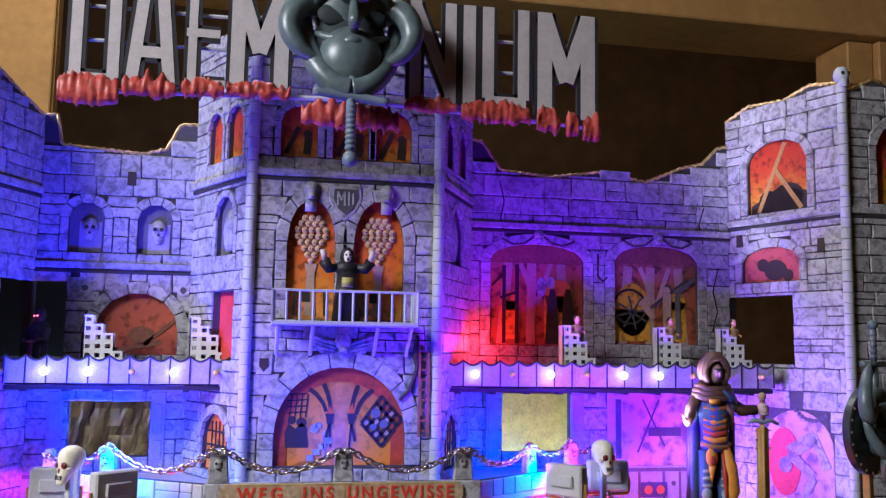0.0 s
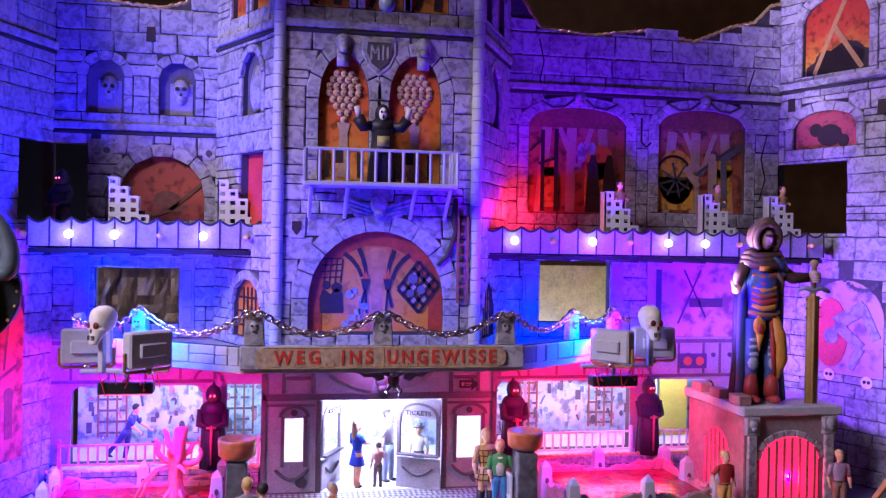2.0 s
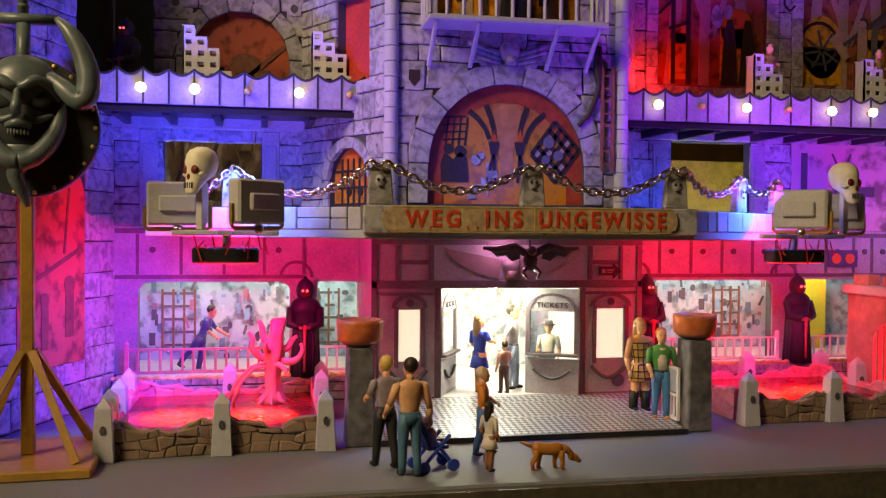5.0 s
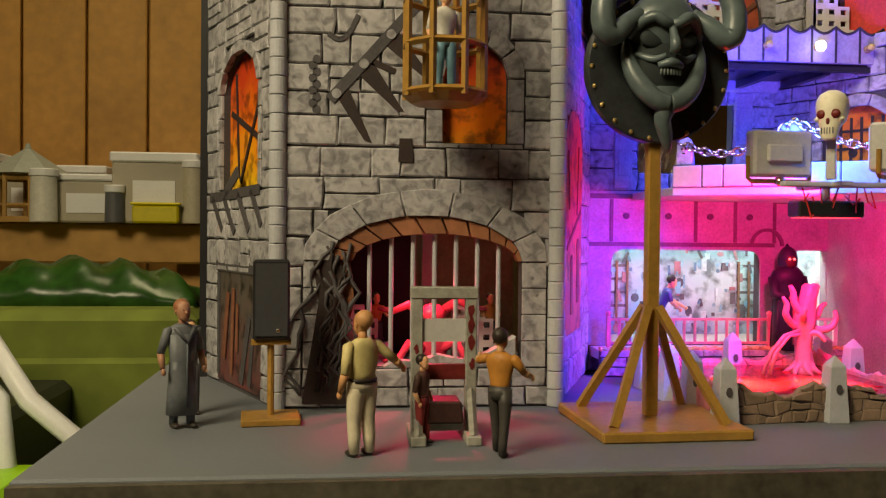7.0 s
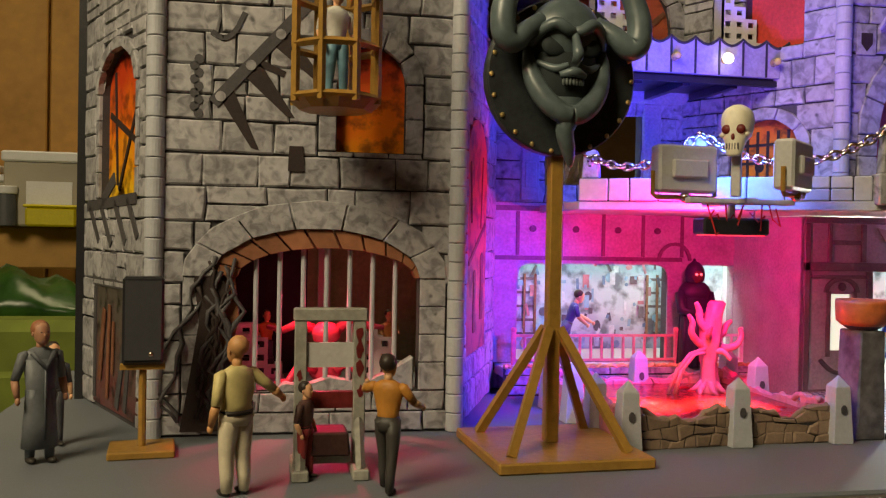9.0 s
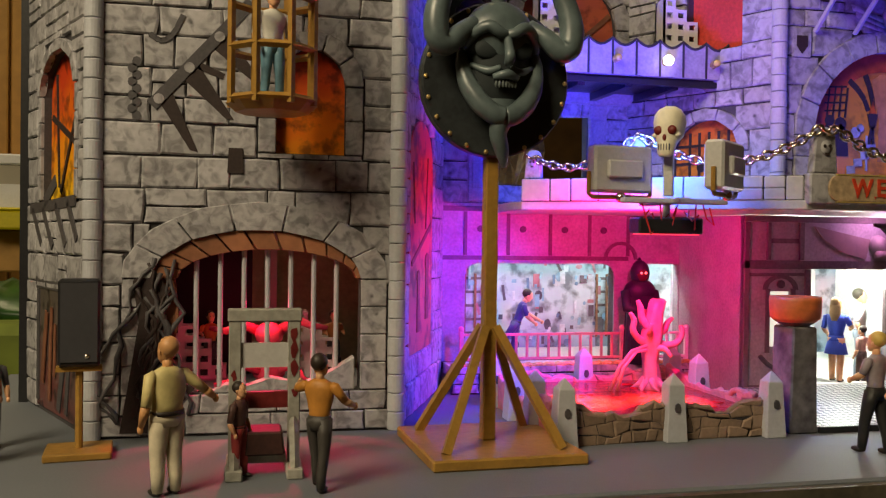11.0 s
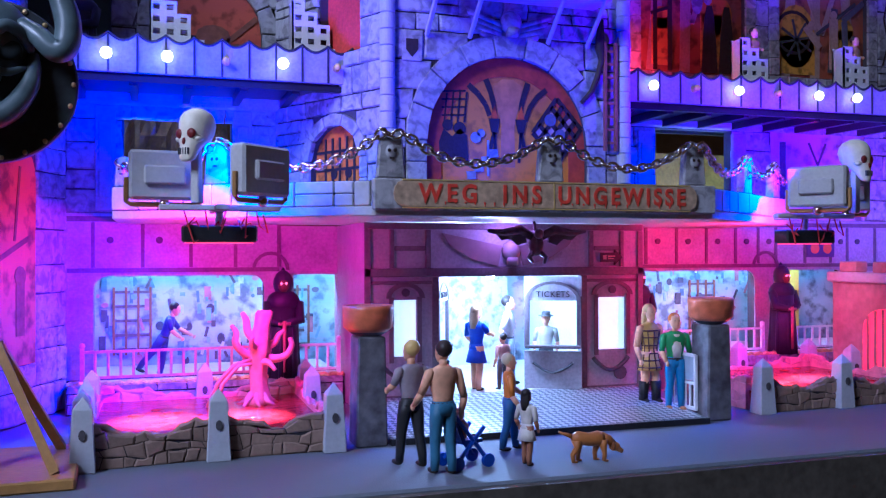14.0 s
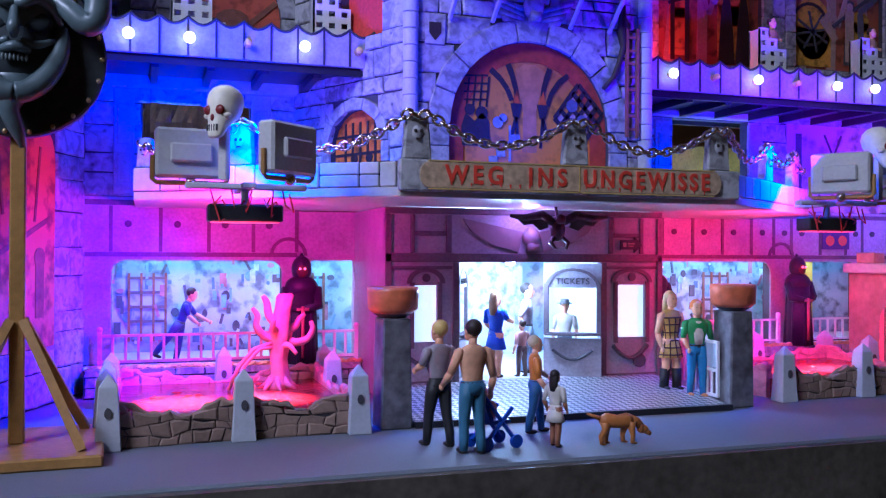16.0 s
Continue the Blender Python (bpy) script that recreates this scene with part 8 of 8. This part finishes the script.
for k in range(6):
    z = 26 + 1.7 * k
    k9.add((OR, RD, (0.35, 0.1, 0.04))[k % 3], tube, [(-3.8, -2.7, z + 0.9), (-1.6, -4.4, z), (1.4, -4.5, z + 0.4), (2.6 + 0.3 * (k % 2), -3.7, z + 1.5)], [0.5, 0.8, 0.9, 0.4])
k9.add(OR, block, -3.0, 0.2, -5.6, -4.6, 36.2, 37.6)
k9.add(STEEL, ball, (4.6, -1.0, 36.6), 2.6, 1, 1.0, 1.1)
k9.add((0.3, 0.16, 0.18), tube, [(2.0, -4.4, 35.4), (4.4, -3.2, 33.4), (5.2, -1.5, 29)], [0.9, 0.9, 0.5])
for z, w in ((38.6, 5.2), (39.8, 4.8), (41.0, 4.2)):
    k9.add(CLOAK, tube, [(w * math.cos(a * 0.3927), -0.6 + 0.75 * w * math.sin(a * 0.3927), z - (0.8 if math.sin(a * 0.3927) < -0.5 else 0)) for a in range(17)], 1.15, 8)
k9.add(BL, tube, [(1.2, -4.6, 40), (3.4, -4.4, 38), (5.6, -2.6, 36)], [0.5, 1.1, 0.6])
k9.add((0.34, 0.19, 0.19), ball, (0.6, -1.8, 44.8), 2.4, 0.85, 0.9, 1.2, 12)
k9.add((0.4, 0.22, 0.2), ball, (0.7, -4.2, 44.6), 0.55, 0.8, 1, 1.5, 8)
k9.add(DK, block, -0.9, 2.3, -4.25, -3.9, 45.6, 46.2)
k9.add(DK, block, -0.2, 1.6, -4.15, -3.8, 43.0, 43.35)
for q, rr in ((0, 0.95), (1, 1.2)):
    k9.add(CLOAK, tube, [(0.2 + (3.4 + 0.3 * q) * math.cos(a), -2.9 + 1.5 * q - 0.5 * math.sin(a), 45.2 + (3.9 + 0.4 * q) * math.sin(a)) for a in [math.pi * (-0.3 + 1.6 * k / 20) for k in range(21)]], rr, 8)
k9.add(CLOAK, ball, (0.2, 0.8, 45.4), 4.0, 1.0, 0.95, 1.2, 14)
k9.add(CLOAK, rod, (0.2, -1.6, 48.0), (0.2, -1.2, 50.6), 2.9, 2.4, 7)
k9.add(CLOAK, tube, [(-4.6, -0.4, 38.2), (-6.6, -0.8, 34.4), (-7.8, -2.4, 32)], [1.9, 1.8, 1.4])
k9.add((0.62, 0.32, 0.24), ball, (-9.0, -4.0, 31.2), 1.3)
for q in (0, 1, 2):
    k9.add((0.62, 0.32, 0.24), tube, [(-9.2 - 0.4 * q, -4.4, 31.4), (-10.6 - 0.2 * q, -5.4, 32.2 + 0.6 * q)], 0.4)
k9.add((0.09, 0.045, 0.035), tube, [(5, -0.6, 36.5), (8.4, -1.4, 34.4), (12.4, -2.4, 34.6)], [2.0, 1.9, 1.5])
k9.add((0.6, 0.44, 0.36), ball, (14.0, -2.6, 34.8), 1.7, 1, 1, 1.15)
for q in range(4):
    k9.add((0.6, 0.44, 0.36), tube, [(12.9, -3.8, 33.6 + 0.75 * q), (15.0, -4.1, 33.5 + 0.75 * q)], 0.42)
k9.add((0.42, 0.24, 0.06), block, 12.2, 15.4, -3.2, -2.0, 0, 29.5)
k9.add((0.5, 0.3, 0.09), block, 13.4, 14.2, -3.5, -1.8, 0, 30.5)
for z in (23.5, 26, 28.5):
    for s in (-1, 1):
        k9.add((0.5, 0.36, 0.14), rod, (13.8 + s * 1.5, -2.6, z), (13.8 + s * 2.7, -2.6, z + 0.5), 0.4, 0.1)
k9.add(STEEL, tube, [(9.4, -2.6, 31.0), (11.4, -2.6, 31.8), (13.8, -2.6, 31.2), (16.4, -2.6, 31.8), (18.6, -2.6, 30.6)], [0.5, 0.7, 0.9, 0.7, 0.5])
k9.add((0.25, 0.14, 0.08), rod, (13.9, -2.6, 31), (14.0, -2.6, 37.6), 0.7)
k9.add((0.4, 0.28, 0.14), ball, (14.0, -2.6, 38.4), 1.2)
k9.done("knight_statue", "painted hooded knight statue with a sword on the kiosk", "statue", 135.6, 251, 29.2, -4, s=1.05)

# skull finial on the ruined tower
sk = thing("skull_finial", "grey skull on the corner column top", "finial", 183, 250.4, 168.6)
bm = bmesh.new()
ball(bm, (0, 0, 4), 2.7, 0.95, 1, 1.1)
block(bm, -1.3, 1.3, -2.2, 0.5, 0, 2.6)
part("cranium", bm, PIPE, sk, "", True)
bm = bmesh.new()
for s in (-1, 1):
    ball(bm, (s, -2.3, 4.2), 0.7, 1, 0.6, 1, 8)
part("socket", bm, INK, sk)
# corbel skulls, shield and winged skull on the centre tower
for x in (14.6, 36.6):
    bm = bmesh.new()
    skull_relief(bm, x + 2, -1.2, 127.4, 2.2)
    block(bm, x + 0.4, x + 3.6, -1.4, 0, 121, 126)
    part("skull_corbel", bm, STONE, w_ct, "carved skull corbel", True)
bm = bmesh.new()
prism(bm, [(22, 129), (31, 129), (31.4, 125), (29.5, 121), (26.5, 118.5), (23.5, 121), (21.6, 125)], -1.3, 0)
part("shield", bm, STONE, w_ct, "stone shield", bevel=0.3)
bm = bmesh.new()
prism(bm, [(23.2, 127.8), (29.8, 127.8), (30, 125), (28.6, 122), (26.5, 120.4), (24.4, 122), (23, 125)], -1.6, -1.3)
part("shield_field", bm, IRON, w_ct)
bm = bmesh.new()
for a, b in (((24.2, 123), (24.2, 127)), ((24.2, 127), (25.2, 124.5)), ((25.2, 124.5), (26.2, 127)), ((26.2, 127), (26.2, 123)), ((27.4, 123), (27.4, 127)), ((28.6, 123.4), (28.6, 126.6))):
    prism(bm, bar2(a, b, 0.5), -1.8, -1.5)
part("shield_bars", bm, STONE, w_ct)
bm = bmesh.new()
skull_relief(bm, 26.9, -1.2, 83.8, 2.4)
for s in (-1, 1):
    for k in range(4):
        prism(bm, [(26.9 + s * x, z) for x, z in ((2, 83.6 - k), (10 - k, 86.4 - 1.5 * k), (9.6 - k, 85 - 1.5 * k), (2, 82.6 - k))], -1.2 + 0.1 * k, 0)
part("winged_skull", bm, STONE, w_ct, "carved winged skull", True)
lad = thing("ladder", "brown ladder fixed to the tower front", "ladder", 48, 256.2, 57)
for x in (-1.3, 1.3):
    bm = bmesh.new()
    block(bm, x - 0.3, x + 0.3, -0.4, 0.3, 0, 24)
    part("stile", bm, RUST, lad)
for k in range(8):
    bm = bmesh.new()
    block(bm, -1.3, 1.3, -0.2, 0.2, 1.5 + 2.9 * k, 2.0 + 2.9 * k)
    part("rung", bm, RUST, lad)

# ---- the room behind ----
r = random.Random(11)
x = -900.0
wall_n = bpy.data.objects["wall_shelf_back"]
while x < -225:
    wd = r.uniform(44, 53)
    bm = bmesh.new()
    block(bm, x + 1, x + wd - 1, 782, 789.5, -740, 415)
    part("plank", bm, PINE, wall_n, bevel=1.0)
    x += wd
bm = bmesh.new()
block(bm, x + 1, -176, 782, 789.5, -740, 415)
part("plank", bm, PINE, wall_n, bevel=1.0)
shelf = thing("wall_shelf", "pine shelf board with clutter behind the model", "shelf", -420, 640, 15)
bm = bmesh.new()
block(bm, -220, 228, -50, 120, 0, 22)
part("board", bm, PINE, shelf, bevel=1)
for xx in (-200, 200):
    bm = bmesh.new()
    block(bm, xx, xx + 22, -30, 110, -765, 0)
    part("upright", bm, PINE, shelf)
CLEAR = material("cloudy_clear_plastic", (0.42, 0.38, 0.3), 0.25, vary=0.15, grain=0.05, stain=0.02)
for i, (xx, yy, w, d, h, m, lab) in enumerate(((-262, 600, 40, 40, 26, CLEAR, "cloudy plastic storage box on the shelf"), (-226, 602, 44, 50, 38, CLEAR, "cloudy plastic box with a white label on the shelf"), (-224, 572, 24, 4, 11, paint("yellow_pack", (0.6, 0.5, 0.03)), "yellow packet on the shelf"),
                                              (-300, 650, 70, 40, 34, CLEAR, "cloudy plastic storage box on the shelf"), (-345, 630, 44, 44, 40, CLEAR, "cloudy plastic storage box on the shelf"))):
    t = thing("storage_box", lab, "box", xx, yy, 37, 0, "shelf boxes")
    bm = bmesh.new()
    block(bm, -w / 2, w / 2, -d / 2, d / 2, 0, h * 0.86)
    part("body", bm, m, t, bevel=1)
    bm = bmesh.new()
    block(bm, -w / 2 - 1, w / 2 + 1, -d / 2 - 1, d / 2 + 1, h * 0.86, h)
    part("lid", bm, WHITEP if m is CLEAR else m, t, bevel=0.8)
    if m is CLEAR:
        bm = bmesh.new()
        block(bm, -w * 0.25, w * 0.25, -d / 2 - 0.6, -d / 2 - 0.2, h * 0.2, h * 0.6)
        part("label", bm, WHITEP, t)
gz = thing("model_gazebo", "small wooden model gazebo with a grey roof", "model gazebo", -297, 596, 37)
bm = bmesh.new()
rod(bm, (0, 0, 26), (0, 0, 40), 23, 2, 8)
rod(bm, (0, 0, 40), (0, 0, 43), 2, 1, 8)
part("roof", bm, paint("grey_green_roof", (0.3, 0.32, 0.28)), gz)
bm = bmesh.new()
rod(bm, (0, 0, 0), (0, 0, 3), 20, 20, 8)
part("base", bm, WOOD, gz)
for k in range(8):
    a = math.tau * (k + 0.5) / 8
    bm = bmesh.new()
    rod(bm, (17 * math.cos(a), 17 * math.sin(a), 3), (17 * math.cos(a), 17 * math.sin(a), 26), 1.3)
    part("post", bm, WOOD, gz)
    a1 = math.tau * (k + 1.5) / 8
    bm = bmesh.new()
    tube(bm, [(17 * math.cos(a), 17 * math.sin(a), 9), (17 * math.cos(a1), 17 * math.sin(a1), 9)], 1.0, 4)
    tube(bm, [(17 * math.cos(a), 17 * math.sin(a), 24), (17 * math.cos(a1), 17 * math.sin(a1), 24)], 1.6, 4)
    part("rail", bm, WOOD, gz)
GREEN = material("green_cloth", (0.16, 0.2, 0.035), 0.8, vary=0.3, grain=0.08, stain=0.02)
tp = thing("green_chest", "olive green cloth-covered chest below the shelf", "chest", -300, 480, -750)
bm = bmesh.new()
block(bm, -160, 118, -40, 90, 0, 752)
part("body", bm, GREEN, tp, bevel=4)
bm = bmesh.new()
block(bm, -60, 110, -44, -40, 690, 734)
part("flap", bm, GREEN, tp, bevel=2)
sk2 = thing("green_bag", "dark green plastic bag on the chest", "bag", -245, 480, 2)
bm = bmesh.new()
n, m = 30, 12
folds = [[bm.verts.new((-50 + 110 * a / n, -20 + 50 * b / m, 18 * math.sin(math.pi * a / n) ** 0.5 * math.sin(math.pi * b / m) ** 0.6 + 2.2 * math.sin(a * 1.1 + b * 0.7) * math.sin(math.pi * b / m) + r.uniform(-0.8, 0.8))) for b in range(m + 1)] for a in range(n + 1)]
for a in range(n):
    for b in range(m):
        bm.faces.new((folds[a][b], folds[a + 1][b], folds[a + 1][b + 1], folds[a][b + 1]))
bm.faces.new([folds[a][0] for a in range(n + 1)] + [folds[n][b] for b in range(1, m + 1)] + [folds[a][m] for a in range(n - 1, -1, -1)] + [folds[0][b] for b in range(m - 1, 0, -1)])
part("body", bm, material("dark_green_foil", (0.02, 0.07, 0.012), 0.3, vary=0.5, grain=0.2, stain=0.05), sk2, "", True)
bk = thing("power_box", "black power supply box beside the model", "power box", -255, 400, -750)
bm = bmesh.new()
block(bm, -60, 28, -30, 40, 0, 726)
part("body", bm, BLACK, bk, bevel=3)
lg = thing("lime_box", "lime green plastic box beside the model", "box", -232, 330, -750)
bm = bmesh.new()
block(bm, -40, 22, -30, 20, 0, 716)
part("body", bm, paint("lime_plastic", (0.3, 0.6, 0.03)), lg, bevel=2)
bm = bmesh.new()
block(bm, -18, 40, -34, -8, 690, 712)
part("tray", bm, PLASTIC, lg, bevel=1)
for k, (dz, dx) in enumerate(((0, 0), (5, 8))):
    cb = thing("cable", "thick white cable looping down past the board", "cable", -230 + dx, 360, -24)
    bm = bmesh.new()
    tube(bm, [(-50, 40, 24 + dz), (-30, 30, 28 + dz), (-8, 0, 22 + dz), (8, -10, 8), (12 + 30 * k, -14, -16 - 4 * k), (10 + 50 * k, -20, -60)], 3.0, 8)
    part("sheath", bm, WHITEP, cb, "", True)
bm2 = thing("roof_beam", "yellow pine roof beam above the model", "beam", 250, 500, 292)
bm = bmesh.new()
block(bm, -330, 400, 0, 60, 0, 45)
part("beam", bm, PINE, bm2, bevel=1)
ps = thing("roof_post", "yellow pine post with a brace under the beam", "post", 404, 505, -750)
bm = bmesh.new()
block(bm, -6, 40, 0, 50, 0, 1041)
part("post", bm, PINE, ps, bevel=1)
bm = bmesh.new()
block(bm, -26, -6.5, 5, 40, 1012, 1041)
part("brace", bm, PINE, ps, bevel=1)
# clutter seen through the mid openings
for x, lab, c in ((-45, "crumpled brown foil bag behind the wall", (0.2, 0.1, 0.03)), (95, "yellow card behind the wall", (0.34, 0.2, 0.035))):
    t = thing("packaging", lab, "packaging", x, 330, 0)
    bm = bmesh.new()
    if x < 0:
        grid = [[bm.verts.new((-16 + 32 * i / 24, 5 * noise.noise((i * 0.35, j * 0.4, 2)) + 2.5 * noise.noise((i * 0.9, j * 0.9, 7)), 72 * j / 24)) for i in range(25)] for j in range(25)]
        for j in range(24):
            for i in range(24):
                bm.faces.new((grid[j][i], grid[j][i + 1], grid[j + 1][i + 1], grid[j + 1][i]))
        bmesh.ops.solidify(bm, geom=bm.faces[:], thickness=0.5)
    else:
        block(bm, -12, 46, -1, 1, 0, 66)
    part("body", bm, paint("packaging", c, 0.35, 0.4), t)

ride_wall = bpy.data.objects["wall_ride_back"]
PINKP, CYANP, DKP = paint("pink_mural_paint", (0.6, 0.2, 0.2), 0.5, 0.3), paint("cyan_mural_paint", (0.2, 0.42, 0.52), 0.5, 0.3), paint("umber_mural_paint", (0.12, 0.09, 0.1), 0.5, 0.4)
for x0 in (-54, -14, 84, 112):
    for j in range(5):
        bm = bmesh.new()
        block(bm, x0 - 4, x0 + 5, 317.3, 317.7, 10 + 3.6 * j, 10.7 + 3.6 * j)
        part("painted_shelf", bm, DKP, ride_wall)
    for j in range(4):
        bm = bmesh.new()
        block(bm, x0 - 4 + 2.9 * j, x0 - 3.4 + 2.9 * j, 316.9, 317.3, 9, 26)
        part("painted_post", bm, RUST, ride_wall)
TONES = [paint("mural_tone", c, 0.5, 0.35) for c in ((0.2, 0.36, 0.5), (0.42, 0.16, 0.2), (0.5, 0.54, 0.6), (0.12, 0.2, 0.32), (0.1, 0.08, 0.1), (0.08, 0.07, 0.1), (0.28, 0.42, 0.52))]
r = random.Random(21)
for x0, x1, n in ((-62, -7, 110), (62, 145, 150)):
    for k in range(n):
        x, z, w, h = r.uniform(x0, x1), r.uniform(7, 31), r.uniform(0.5, 1.9), r.uniform(0.8, 4.2)
        bm = bmesh.new()
        if k % 4 == 0:
            prism(bm, disc2((x, z), w * 0.6, 9, r.uniform(0.7, 1.6)), 317.0 + 0.004 * k, 317.2 + 0.004 * k)
        elif k % 4 == 1:
            a = r.uniform(-0.6, 0.6)
            prism(bm, bar2((x, z), (x + h * math.sin(a), z + h), 0.7), 316.6 + 0.004 * k, 316.8 + 0.004 * k)
        else:
            block(bm, x - w / 2, x + w / 2, 317.0 + 0.004 * k, 317.2 + 0.004 * k, z - h / 2, z + h / 2)
        part("painted_patch", bm, TONES[k % 7], ride_wall)
for x in (79, 126):
    bm = bmesh.new()
    block(bm, x, x + 0.9, 299, 300, 6.6, 40)
    setting(part("trim_mullion", bm, PLASTIC), "pale upright between the ride scenes", "mullion")
bm = bmesh.new()
block(bm, 126, 142, 309, 310, 7, 30)
setting(part("panel_ochre", bm, paint("ochre_card", (0.6, 0.42, 0.05))), "ochre card panel in the ride", "panel")
for x in (104, 137, 160):
    toy("small rider figure in a lattice ride car", x - 1, 279, 77.6, 20, 16.5, (0.45, 0.3, 0.1), (0.1, 0.1, 0.12), arms=((-3, -1, 13), (3, -1, 13)))

for x, y, rr, h, c, lab in ((-282, 575, 7, 24, (0.6, 0.58, 0.52), "white round tub on the shelf"), (-206, 580, 6, 30, (0.45, 0.4, 0.3), "beige bottle on the shelf"), (-246, 575, 5, 16, (0.1, 0.1, 0.11), "black small pot on the shelf")):
    t = thing("tub", lab, "tub", x, y, 37, group="shelf tubs")
    bm = bmesh.new()
    rod(bm, (0, 0, 0), (0, 0, h), rr, rr * 0.94, 18)
    part("body", bm, paint("tub_plastic", c), t, bevel=0.4)
    bm = bmesh.new()
    rod(bm, (0, 0, h), (0, 0, h + 4), rr * 1.05, rr * 1.05, 18)
    part("lid", bm, WHITEP, t, bevel=0.4)

# ---- the blocks of the walls, last ----
for entry in WALLS:
    fit_out(*entry)
